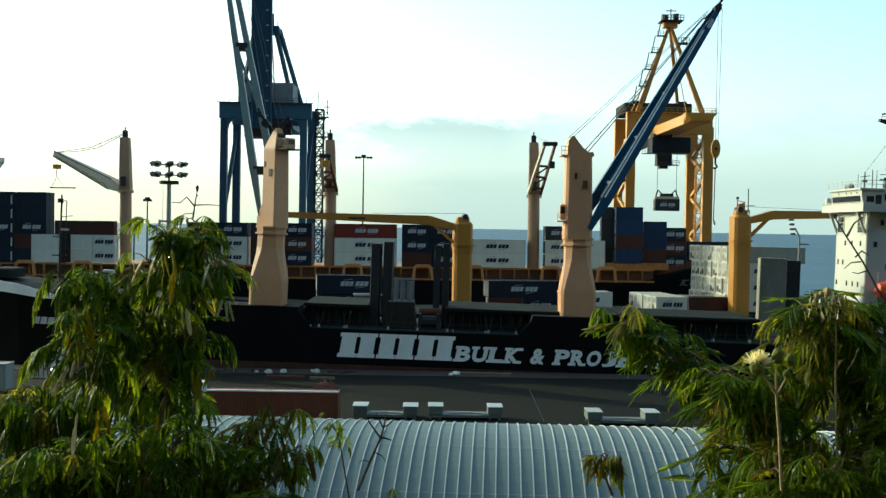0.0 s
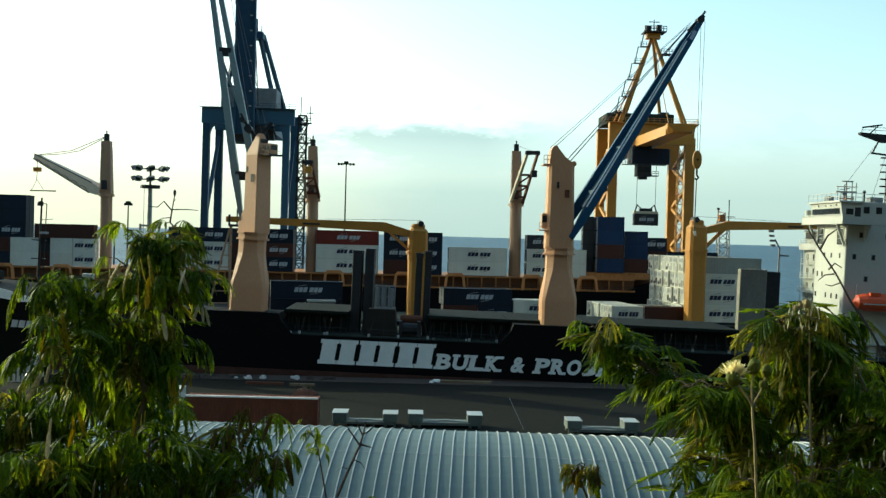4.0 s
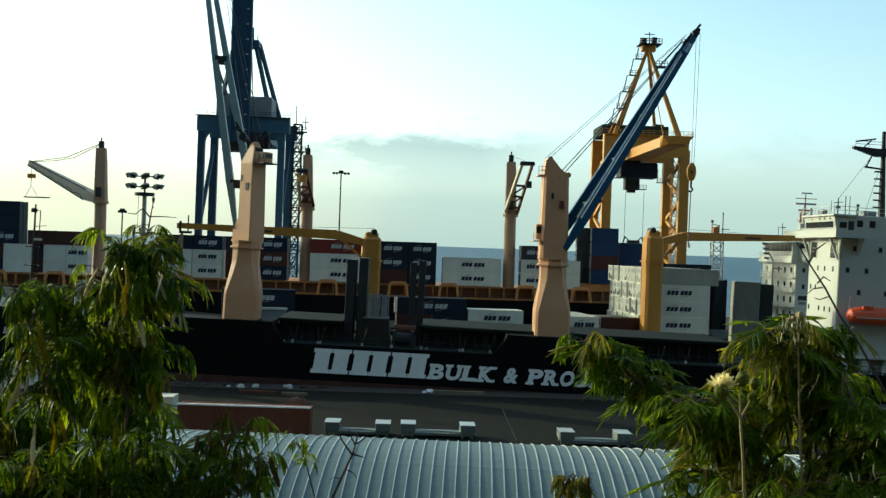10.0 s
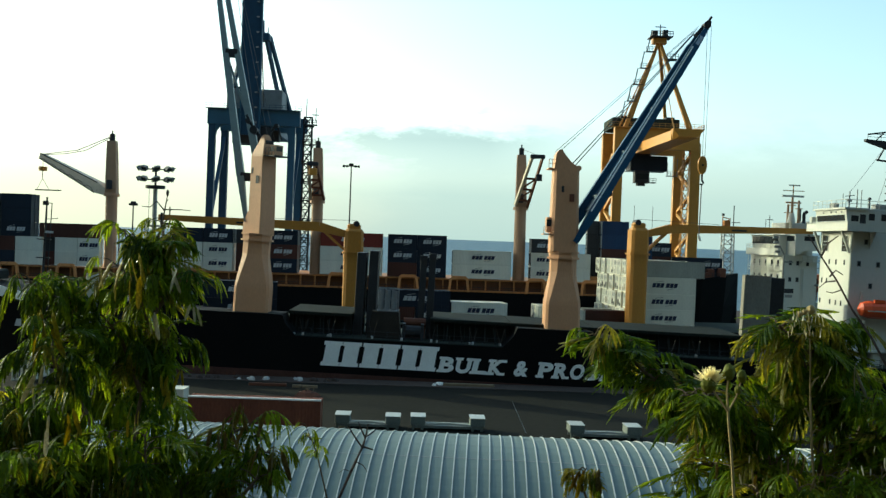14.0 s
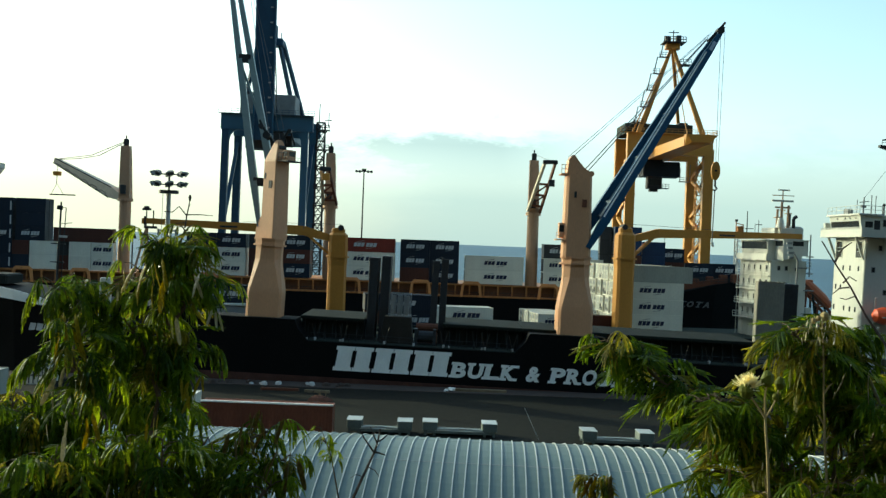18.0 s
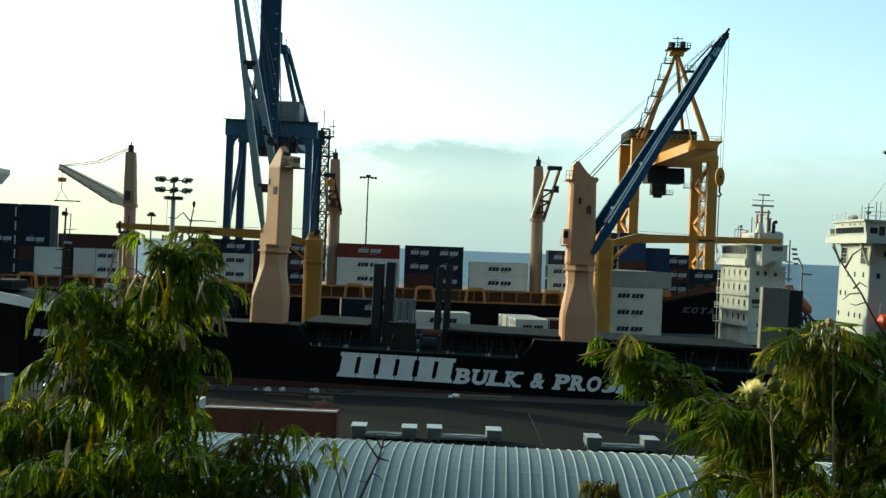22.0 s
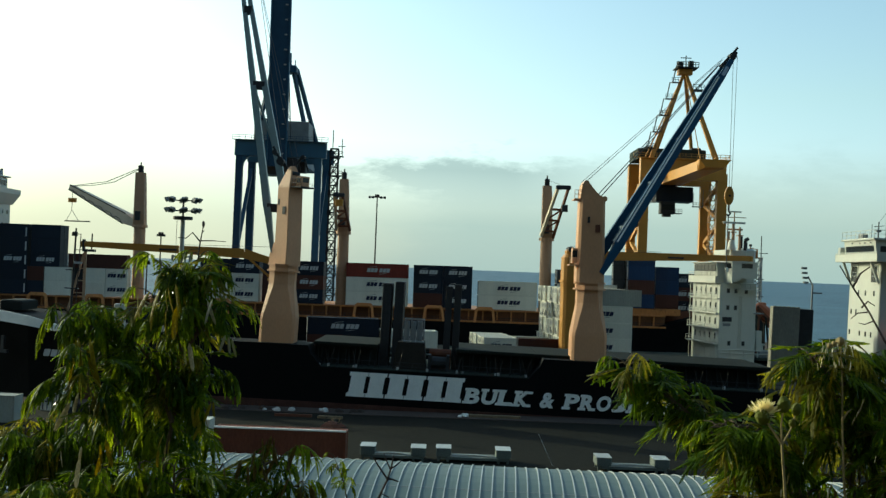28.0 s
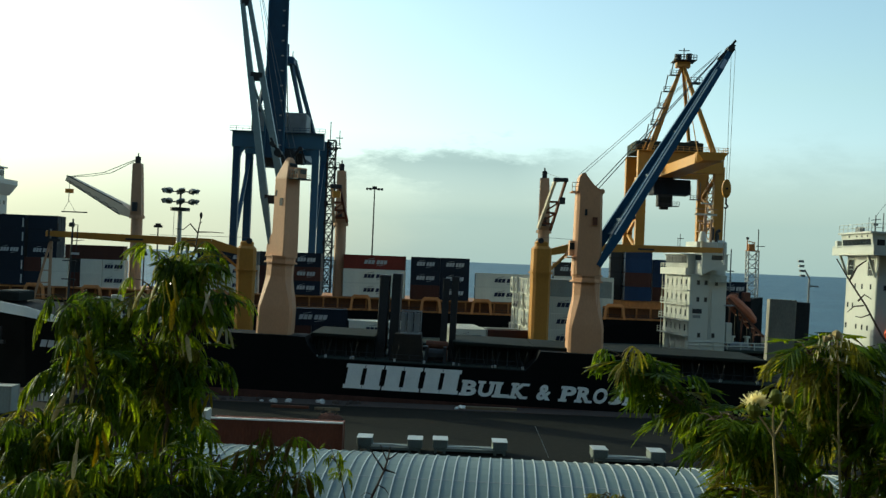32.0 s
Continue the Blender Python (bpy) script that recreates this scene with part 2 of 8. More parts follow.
HOUSE_WHITE = paint("white_ship_paint", (0.47, 0.475, 0.41), 0.45, vary=0.06, stain=0.3, rust=0.10, streak=5)
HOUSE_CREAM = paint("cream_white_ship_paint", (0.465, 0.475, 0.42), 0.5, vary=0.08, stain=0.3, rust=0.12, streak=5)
LIFEBOAT = paint("orange_lifeboat", (0.62, 0.085, 0.02), 0.35, vary=0.08)
RED_PAINT = paint("red_oxide_paint", (0.42, 0.13, 0.06), 0.6, vary=0.2)
RUST_BROWN = paint("rust_brown_paint", (0.13, 0.050, 0.028), 0.7, vary=0.3, rust=0.5)
ASPHALT = paint("quay_asphalt", (0.0125, 0.0132, 0.0104), 0.9, vary=0.35, grain=1.6, stain=0.06, bump=0.3)
CONCRETE = paint("quay_concrete", (0.065, 0.052, 0.045), 0.9, vary=0.25, grain=2.0, stain=0.1)
EARTH = paint("hillside_earth", (0.055, 0.05, 0.03), 0.95, vary=0.4, grain=3, stain=0.4, bump=0.6)
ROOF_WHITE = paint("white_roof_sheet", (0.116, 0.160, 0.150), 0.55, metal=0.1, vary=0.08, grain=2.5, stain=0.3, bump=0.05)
# far paler than the sheets: the highlights along the roof seams are in this colour
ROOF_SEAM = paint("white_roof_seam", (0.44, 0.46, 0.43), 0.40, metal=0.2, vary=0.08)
WALL_PALE = paint("pale_wall_sheet", (0.45, 0.45, 0.43), 0.7, vary=0.15)
RACK_GREY = paint("grey_green_rack_paint", (0.125, 0.145, 0.13), 0.6, vary=0.2, rust=0.2)
TIMBER = paint("weathered_timber", (0.20, 0.15, 0.09), 0.85, vary=0.35, grain=9)
BARK = paint("bark", (0.10, 0.075, 0.045), 0.9, vary=0.35, grain=40, stain=8)
TWIG_DRY = paint("dry_twig", (0.07, 0.055, 0.05), 0.9, vary=0.3, grain=40, stain=8)
STEM_PALE = paint("pale_stem", (0.30, 0.23, 0.10), 0.8, vary=0.3, grain=40, stain=8)
# one green leaf in two tones, sunlit and shaded: the light is in the colour
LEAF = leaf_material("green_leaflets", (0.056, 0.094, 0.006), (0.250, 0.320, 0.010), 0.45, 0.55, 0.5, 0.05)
LEAF_SHADED = leaf_material("deep_green_leaflets", (0.031, 0.060, 0.0055), (0.120, 0.190, 0.007), 0.40, 0.5, 0.5, 0.05)
LEAF_OLIVE = leaf_material("yellowing_leaflets", (0.100, 0.100, 0.014), (0.33, 0.29, 0.018), 0.45, 0.5)
POD = leaf_material("olive_green_pods", (0.17, 0.150, 0.016), (0.48, 0.39, 0.022), 0.5, 0.4, 0.4, 0.12)
POD_DRY_GLINT = leaf_material("pale_dry_pods", (0.46, 0.44, 0.31), (0.50, 0.45, 0.24), 0.4, 0.3, 0.35, 0.4)
POD_BROWN = leaf_material("brown_green_pods", (0.085, 0.072, 0.022), (0.26, 0.19, 0.035), 0.45, 0.4, 0.35, 0.3)
FLOWER_GREEN = leaf_material("yellow_green_buds", (0.12, 0.135, 0.025), (0.20, 0.20, 0.03), 0.25, 0.2)
FLOWER = leaf_material("cream_flower_threads", (0.88, 0.82, 0.52), (0.9, 0.78, 0.4), 0.45, 0.12)
for dull in (ASPHALT, HATCH, COAMING, HULL_BLACK, CONCRETE, DECK_GREEN, EARTH, HULL_RED):
    dull.node_tree.nodes["Principled BSDF"].inputs["Specular IOR Level"].default_value = 0.06
BOX_PAINT = {
    "navy": paint("navy_container_paint", (0.0065, 0.0130, 0.024), 0.55, vary=0.2, rust=0.10, shift=0.2, streak=3),
    "blue": paint("blue_container_paint", (0.009, 0.032, 0.085), 0.5, vary=0.2, rust=0.10, shift=0.2, streak=3),
    "white": paint("white_container_paint", (0.62, 0.605, 0.505), 0.5, vary=0.10, rust=0.12, shift=0.07, streak=3),
    "grey": paint("grey_container_paint", (0.30, 0.31, 0.27), 0.6, vary=0.15, rust=0.15, shift=0.1, streak=3),
    "brown": paint("brown_container_paint", (0.062, 0.022, 0.014), 0.6, vary=0.22, rust=0.25, shift=0.15, streak=3),
    "rust": paint("rust_brown_container_paint", (0.15, 0.048, 0.026), 0.6, vary=0.25, rust=0.3, streak=3),
    "red": paint("red_container_paint", (0.145, 0.024, 0.015), 0.55, vary=0.2, rust=0.2, shift=0.1, streak=3),
    "black": paint("dark_grey_container_paint", (0.03, 0.032, 0.034), 0.6, vary=0.2, rust=0.2, shift=0.2, streak=3),
}


# ---- building helpers ----
class Shape:
    """Points and faces gathered into one mesh."""

    def __init__(self):
        self.v, self.f, self.pieces, self.bare = [], [], [], False

    def add(self, pts, faces):
        k = len(self.v)
        self.v += [tuple(p) for p in pts]
        self.f += [tuple(i + k for i in q) for q in faces]
        return self

    def hexa(self, p):
        """Eight corners: four below, four above, both counter-clockwise from above."""
        return self.add(p, [(3, 2, 1, 0), (4, 5, 6, 7), (0, 1, 5, 4), (1, 2, 6, 5), (2, 3, 7, 6), (3, 0, 4, 7)])

    def box(self, x0, x1, y0, y1, z0, z1):
        return self.hexa([(x0, y0, z0), (x1, y0, z0), (x1, y1, z0), (x0, y1, z0), (x0, y0, z1), (x1, y0, z1), (x1, y1, z1), (x0, y1, z1)])

    def block(self, x0, x1, y0, y1, z0, z1, c=0.05):
        """A box with chamfered upright and upper edges."""
        def ring(d, z):
            a, b, e, g = x0 + d, x1 - d, y0 + d, y1 - d
            return [(a + c, e, z), (b - c, e, z), (b, e + c, z), (b, g - c, z), (b - c, g, z), (a + c, g, z), (a, g - c, z), (a, e + c, z)]
        return self.loft([ring(0, z0), ring(0, z1 - c), ring(c, z1)])

    def loft(self, rings, caps=True):
        n = len(rings[0])
        pts = [p for r in rings for p in r]
        faces = []
        for i in range(len(rings) - 1):
            for j in range(n):
                k = (j + 1) % n
                faces.append((i * n + j, i * n + k, (i + 1) * n + k, (i + 1) * n + j))
        if caps:
            faces.append(tuple(range(n - 1, -1, -1)))
            faces.append(tuple((len(rings) - 1) * n + j for j in range(n)))
        return self.add(pts, faces)

    def tube(self, p, q, r, r2=None, n=8):
        p, q = Vector(p), Vector(q)
        d = (q - p).normalized()
        a = d.orthogonal().normalized()
        b = d.cross(a)
        r2 = r if r2 is None else r2
        rings = []
        for c, rr in ((p, r), (q, r2)):
            rings.append([c + (a * math.cos(2 * math.pi * i / n) + b * math.sin(2 * math.pi * i / n)) * rr for i in range(n)])
        return self.loft(rings)

    def beam(self, p, q, w, h, up=(0, 0, 1), w2=None, h2=None):
        """A straight box girder, w wide and h deep, from p to q."""
        p, q = Vector(p), Vector(q)
        d = (q - p).normalized()
        s = d.cross(Vector(up))
        s = s.normalized() if s.length > 1e-4 else Vector((1, 0, 0))
        u = s.cross(d).normalized()
        w2, h2 = w2 or w, h2 or h
        rings = []
        for c, a, b in ((p, w / 2, h / 2), (q, w2 / 2, h2 / 2)):
            rings.append([c - s * a - u * b, c + s * a - u * b, c + s * a + u * b, c - s * a + u * b])
        return self.loft(rings)

    def run(self, pts, r, r2=None, n=6):
        """A bent tapering rod through the points."""
        pts = [Vector(p) for p in pts]
        r2 = r if r2 is None else r2
        rings = []
        a = None
        for i, p in enumerate(pts):
            d = (pts[min(i + 1, len(pts) - 1)] - pts[max(i - 1, 0)]).normalized()
            a = d.orthogonal().normalized() if a is None else (a - d * a.dot(d)).normalized()
            b = d.cross(a)
            rr = r + (r2 - r) * i / max(1, len(pts) - 1)
            rings.append([p + (a * math.cos(2 * math.pi * k / n) + b * math.sin(2 * math.pi * k / n)) * rr for k in range(n)])
        return self.loft(rings)

    def slab(self, outline, y0, y1):
        """A plate standing in the x-z plane, from y0 to y1."""
        return self.loft([[(x, y0, z) for x, z in outline], [(x, y1, z) for x, z in outline]])

    def mesh(self, name):
        me = bpy.data.meshes.new(name)
        me.from_pydata(self.v, [], self.f)
        b = bmesh.new()
        b.from_mesh(me)
        bmesh.ops.recalc_face_normals(b, faces=b.faces)
        b.to_mesh(me)
        b.free()
        me.update()
        return me


def thing(name, label, category, group="", m=None, kind=""):
    ob = new(name)
    ob.empty_display_size = 0.3
    if m is not None:
        ob.matrix_basis = m
    return tagged(ob, label, category, group, kind)


def level(ob):
    """How deep an object hangs below its thing."""
    return 0 if ob is None or ob.parent is None else 1 + level(ob.parent)


PIECE_MESH = {}


def part(name, shape, material, parent=None, label="", m=None):
    """Link a shape as one mesh object under a thing or a part; posts and bars of rails become pieces of their own."""
    me = shape if isinstance(shape, bpy.types.Mesh) else shape.mesh(name)
    if not me.materials:
        me.materials.append(material)
    m = m or Matrix()
    while level(parent) > 1:
        m = parent.matrix_basis @ m
        parent = parent.parent
    ob = new(name, me)
    ob.parent = parent
    ob.matrix_basis = m
    if label:
        ob["label"] = label
    if not isinstance(shape, bpy.types.Mesh):
        over, base = (ob, Matrix()) if level(ob) < 2 else (parent, m)
        for kind, p, q, r in shape.pieces:
            d = q - p
            key = (material.name, kind, round(d.length, 2), r)
            if key not in PIECE_MESH:
                PIECE_MESH[key] = Shape().tube((0, 0, 0), (0, 0, d.length), r, n=5).mesh(kind)
                PIECE_MESH[key].materials.append(material)
            piece = new(kind, PIECE_MESH[key])
            piece.parent = over
            piece.matrix_basis = base @ Matrix.Translation(p) @ d.to_track_quat("Z", "Y").to_matrix().to_4x4()
    return ob


def structure(name, shape, material, label, category):
    return tagged(part(name, shape, material), label, category, kind="structure")


RIDERS = []  # things that go with the ship under way, with their poses on it


def rail_line(shape, p, q, h, step, r):
    """A guard rail: its bars stand in the shape, or as pieces beside what it already holds; the posts are pieces."""
    p, q, up = Vector(p), Vector(q), Vector((0, 0, 1))
    k = max(1, int(round((q - p).length / step)))
    for i in range(k + 1):
        foot = p.lerp(q, i / k)
        shape.pieces.append(("stanchion", foot, foot + up * h, r))
    for f in (0.5, 1.0):
        if shape.v and not shape.bare:
            shape.pieces.append(("handrail", p + up * h * f, q + up * h * f, r))
        else:
            shape.bare = True
            shape.tube(p + up * h * f, q + up * h * f, r, n=5)
    return shape


def rail(shape, x0, x1, y, z, h=1.05, step=1.6, r=0.035):
    return rail_line(shape, (x0, y, z), (x1, y, z), h, step, r)


def rail_y(shape, y0, y1, x, z, h=1.05, step=1.6, r=0.035):
    return rail_line(shape, (x, y0, z), (x, y1, z), h, step, r)


# ---- ground, water, quays ----
def sea():
    """A round sheet of water; the rim is lifted to eye level, where the true horizon lies."""
    q = Shape()
    rings = [(1, 0), (400, 0), (1500, 0), (2600, 7.0), (3700, 14.0), (4940, 20.4)]
    n = 48
    pts = [(d * math.sin(2 * math.pi * k / n), d * math.cos(2 * math.pi * k / n), z) for d, z in rings for k in range(n)]
    faces = [(i * n + k, (i + 1) * n + k, (i + 1) * n + (k + 1) % n, i * n + (k + 1) % n) for i in range(len(rings) - 1) for k in range(n)]
    q.add(pts, faces)
    return q


structure("water", sea(), WATER, "dark blue open sea with small ripples", "sea")
structure("road", Shape().box(-420, 420, 20, 134.5, -3, 2.5), ASPHALT, "dark worn asphalt of the container quay", "quay")
structure("pavement", Shape().box(-420, 420, 134.52, 139.2, -3, 2.56), CONCRETE, "concrete quay edge beside the moored ship", "quay edge")
structure("pier", Shape().box(-420, 110, 254, 330, -3, 2.5), CONCRETE, "concrete outer pier beneath the gantry cranes", "pier")

# the high rise behind the viewpoint is invented: unseen, it cuts skylight on facing sides
hill = Shape()
xs = [-900 + 60 * i for i in range(13)] + [-120 + 4 * i for i in range(61)] + [180 + 60 * i for i in range(13)]
ys = [-520, -380, -260, -150, -60, -30, -12, -4, 0, 1.5, 3, 5, 8, 12, 18, 26, 34, 42]
zs = [420, 350, 270, 140, 42, 23, 20.2, 19.4, 19.2, 18.9, 18.2, 17.0, 15.0, 12.6, 9.2, 5.4, 2.6, 2.45]
pts = []
for y, z in zip(ys, zs):
    for x in xs:
        pts.append((x, y, z + 0.5 * noise.noise(Vector((x * 0.13, y * 0.2, 3.1))) * (1 if 2 < y < 30 else 0.3)))
nx = len(xs)
hill.add(pts, [(j * nx + i, j * nx + i + 1, (j + 1) * nx + i + 1, (j + 1) * nx + i) for j in range(len(ys) - 1) for i in range(nx - 1)])
structure("ground", hill, EARTH, "dark earth hillside with an invented rise behind the viewpoint that blocks sky light", "hillside")


# ---- barrel-roofed warehouse ----
def warehouse():
    w = thing("warehouse", "long warehouse with a white ribbed barrel roof beside the quay", "warehouse", m=Matrix.Translation((0, 60, 0)) @ Matrix.Rotation(radians(-3.4), 4, "Z") @ Matrix.Translation((0, -60, 0)))
    rad, cy, top, half = 21.0, 60.0, 9.83, 15.0
    a1 = math.asin(half / rad)
    n = 28
    arc = [(cy + rad * math.sin(-a1 + 2 * a1 * i / n), top - rad + rad * math.cos(-a1 + 2 * a1 * i / n)) for i in range(n + 1)]
    x0, step = -39.518, 0.608
    x1 = x0 + 131 * step
    pans = int(round((x1 - x0) / step))
    strip = Shape().loft([[(0.0, y, z) for y, z in arc] + [(0.0, y, z - 0.12) for y, z in reversed(arc)],
                          [(step, y, z) for y, z in arc] + [(step, y, z - 0.12) for y, z in reversed(arc)]]).mesh("roof_sheet")
    lip = []
    for x in (-0.028, 0.028):
        lip.append([(x, y, z + 0.055) for y, z in arc] + [(x, y, z - 0.01) for y, z in reversed(arc)])
    seam = Shape().loft(lip).mesh("seam")
    for i in range(pans):
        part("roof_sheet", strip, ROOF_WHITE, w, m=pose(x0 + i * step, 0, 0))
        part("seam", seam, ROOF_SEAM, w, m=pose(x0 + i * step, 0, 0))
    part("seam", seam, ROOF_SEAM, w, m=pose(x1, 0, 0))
    eave = arc[0][1]
    for y in (arc[0][0] + 0.2, arc[-1][0] - 0.4):
        part("wall", Shape().box(x0, x1, y, y + 0.2, 2.5, eave - 0.05), WALL_PALE, w)
    for x in (x0, x1 - 0.2):
        poly = [(y, z - 0.15) for y, z in arc] + [(arc[-1][0], 2.5), (arc[0][0], 2.5)]
        part("gable", Shape().loft([[(x, y, z) for y, z in poly], [(x + 0.2, y, z) for y, z in poly]]), WALL_PALE, w)
    # lapped sheet ends
    for i in range(3, n, 4):
        (ya, za), (yb, zb) = arc[i], arc[i + 1]
        f = 0.05
        part("lap_joint", Shape().hexa([(x0, ya, za - 0.02), (x1, ya, za - 0.02), (x1, ya + (yb - ya) * f, za + (zb - za) * f - 0.02), (x0, ya + (yb - ya) * f, za + (zb - za) * f - 0.02),
                                        (x0, ya, za + 0.008), (x1, ya, za + 0.008), (x1, ya + (yb - ya) * f, za + (zb - za) * f + 0.008), (x0, ya + (yb - ya) * f, za + (zb - za) * f + 0.008)]), STEEL_GREY, w)
    part("gutter", Shape().box(x0, x1, arc[0][0] - 0.25, arc[0][0], eave - 0.2, eave), STEEL_GALV, w)


warehouse()


# ---- containers ----
BOX_L, BOX_W, BOX_H = 12.19, 2.44, 2.9
BOX_MESH = {}


def ribbed(x0, x1, y, z0, z1, out, pitch=0.30, depth=0.016):
    """A corrugated panel facing -y or +y (out = -1 or 1)."""
    s = Shape()
    n = max(2, int((x1 - x0) / pitch))
    p = []
    for i in range(n):
        a = x0 + (x1 - x0) * i / n
        w = (x1 - x0) / n
        p += [(a, 0), (a + 0.3 * w, 0), (a + 0.5 * w, depth), (a + 0.8 * w, depth)]
    p.append((x1, 0))
    pts = [(x, y - out * d, z0) for x, d in p] + [(x, y - out * d, z1) for x, d in p]
    k = len(p)
    s.add(pts, [(i, i + 1, k + i + 1, k + i) for i in range(k - 1)])
    return s


def box_meshes(length):
    """Shared meshes of a box container, its origin at the middle of the floor."""
    if length in BOX_MESH:
        return BOX_MESH[length]
    h, w, t = BOX_H, BOX_W / 2, length / 2
    body = Shape()
    for y, out in ((-w + 0.03, -1), (w - 0.03, 1)):
        q = ribbed(-t + 0.16, t - 0.16, y, 0.16, h - 0.12, out)
        body.add(q.v, q.f)
    body.add([(-t + 0.1, -w + 0.04, h - 0.05), (t - 0.1, -w + 0.04, h - 0.05), (t - 0.1, w - 0.04, h - 0.05), (-t + 0.1, w - 0.04, h - 0.05)], [(0, 1, 2, 3)])
    body.add([(t - 0.04, -w + 0.1, 0.1), (t - 0.04, w - 0.1, 0.1), (t - 0.04, w - 0.1, h - 0.1), (t - 0.04, -w + 0.1, h - 0.1)], [(0, 1, 2, 3)])
    frame_ = Shape()
    for x in (-t, t - 0.16):
        for y in (-w, w - 0.16):
            frame_.box(x, x + 0.16, y, y + 0.16, 0, h)
    for x in (-t - 0.01, t - 0.17):
        for y in (-w - 0.01, w - 0.17):
            frame_.box(x, x + 0.18, y, y + 0.18, -0.03, 0.10).box(x, x + 0.18, y, y + 0.18, h - 0.12, h + 0.005)
    for y in (-w, w - 0.12):
        frame_.box(-t + 0.16, t - 0.16, y + 0.002, y + 0.118, 0.0, 0.18)
        frame_.box(-t + 0.16, t - 0.16, y + 0.002, y + 0.118, h - 0.14, h)
    for x in (-t, t - 0.16):
        frame_.box(x + 0.004, x + 0.156, -w + 0.16, w - 0.16, 0.02, 0.17)
        frame_.box(x + 0.004, x + 0.156, -w + 0.16, w - 0.16, h - 0.15, h - 0.01)
    door = Shape().box(-t + 0.05, -t + 0.10, 0.01, w - 0.17, 0.18, h - 0.16)
    y = 0.28
    rod = Shape().tube((-t + 0.02, y, 0.12), (-t + 0.02, y, h - 0.12), 0.06, n=6).box(-t - 0.03, -t + 0.05, y - 0.06, y + 0.3, 1.02, 1.16)
    logo = Shape()
    y = -w - 0.012
    a = -0.6 if length > 8 else -1.0
    lean = 0.16
    for k in range(6):
        u = a + 0.53 * k + (0.22 if k > 2 else 0)
        logo.slab([(u, 1.18), (u + 0.46, 1.18), (u + 0.46 + lean, 1.92), (u + lean, 1.92)], y, y + 0.02)
    logo.slab([(a + 0.5, 2.06), (a + 1.5, 2.26), (a + 1.55, 2.33), (a + 0.5, 2.11)], y, y + 0.02)
    logo.slab([(a + 1.9, 0.80), (a + 2.9, 1.0), (a + 2.95, 1.06), (a + 1.9, 0.85)], y, y + 0.02)
    logo.v = [((x - a - 1.7) * (1.4 if length > 8 else 1.1) + (0.2 if length > 8 else 0.0), y_, (z - 1.55) * 1.08 + 1.5) for x, y_, z in logo.v]
    e = -t
    unit = Shape().box(e + 0.04, e + 0.10, -w + 0.17, w - 0.17, 0.18, h - 0.16)
    grille = Shape().tube((e + 0.0, 0.42, h - 0.72), (e + 0.05, 0.42, h - 0.72), 0.36, n=12).tube((e + 0.0, -0.5, h - 0.72), (e + 0.05, -0.5, h - 0.72), 0.30, n=12)
    gear = Shape().box(e - 0.01, e + 0.05, -0.9, -0.1, 0.45, 1.35).box(e - 0.01, e + 0.05, 0.15, 0.85, 0.3, 0.8)
    cover = Shape().box(e + 0.0, e + 0.05, 0.2, 0.8, 1.0, 1.5).box(e + 0.0, e + 0.05, -0.85, 0.8, 1.62, 1.72)
    BOX_MESH[length] = {k: s.mesh(k) for k, s in (("body", body), ("frame", frame_), ("door", door), ("lock_rod", rod), ("logo", logo), ("cooling_unit", unit), ("fan_grille", grille), ("machinery", gear), ("vent_cover", cover))}
    return BOX_MESH[length]


COOLED = []
WORDS = {"navy": "dark navy", "blue": "bright blue", "white": "off-white", "grey": "weathered grey", "brown": "brown", "red": "rust-red", "rust": "rusty brown", "black": "dark grey"}


def container(x, y, z, tone, length=BOX_L, logo=True, where="stacked on the far ship", group="containers on the far ship", m=None, turn=0, cooled=False):
    """A freight container; x, y, z is the middle of its floor."""
    src = box_meshes(length)
    size = "long" if length > 8 else "short"
    c = thing("shipping_container", f"{size} {WORDS[tone]} corrugated shipping container {where}", "container", group,
              (m or Matrix()) @ pose(x, y, z, 0, 0, turn))
    paint_ = BOX_PAINT[tone]

    def use(key, material, parent, mm=None, name=None):
        tag = f"{key}_{material.name}_{length}"
        me = bpy.data.meshes.get(tag)
        if me is None:
            me = src[key].copy()
            me.name = tag
            me.materials.append(material)
        return part(name or key, me, material, parent, m=mm)

    use("body", paint_, c)
    use("frame", paint_, c)
    if cooled:
        unit = use("cooling_unit", BOX_PAINT["grey"], c)
        pick = random.Random(int(abs(x * 31 + y * 17 + z * 7) * 100) + len(COOLED))
        COOLED.append(c)
        flip = Matrix.Diagonal((1, -1, 1, 1)) if pick.random() < 0.5 else None
        if pick.random() < 0.75:
            use("fan_grille", STEEL_GREY, unit, flip)
        if pick.random() < 0.7:
            use("machinery", PANEL_GREY if pick.random() < 0.5 else STEEL_DARK, unit, flip)
        if pick.random() < 0.7:
            use("vent_cover", HOUSE_WHITE, unit, flip)
    for k in range(0 if cooled else 2):
        d = use("door", paint_, c, None if k == 0 else Matrix.Diagonal((1, -1, 1, 1)))
        use("lock_rod", STEEL_DARK if tone in ("white", "grey") else STEEL_GALV, d)
        use("lock_rod", STEEL_DARK if tone in ("white", "grey") else STEEL_GALV, d, pose(0, 0.5, 0))
    if logo:
        use("logo", MARK_DARK if tone in ("white", "grey") else MARK_PALE, c)
    return c

# ---- moored heavy-lift ship ----
MOORED = pose(0, 140, 0, 0, 1.2, 0)


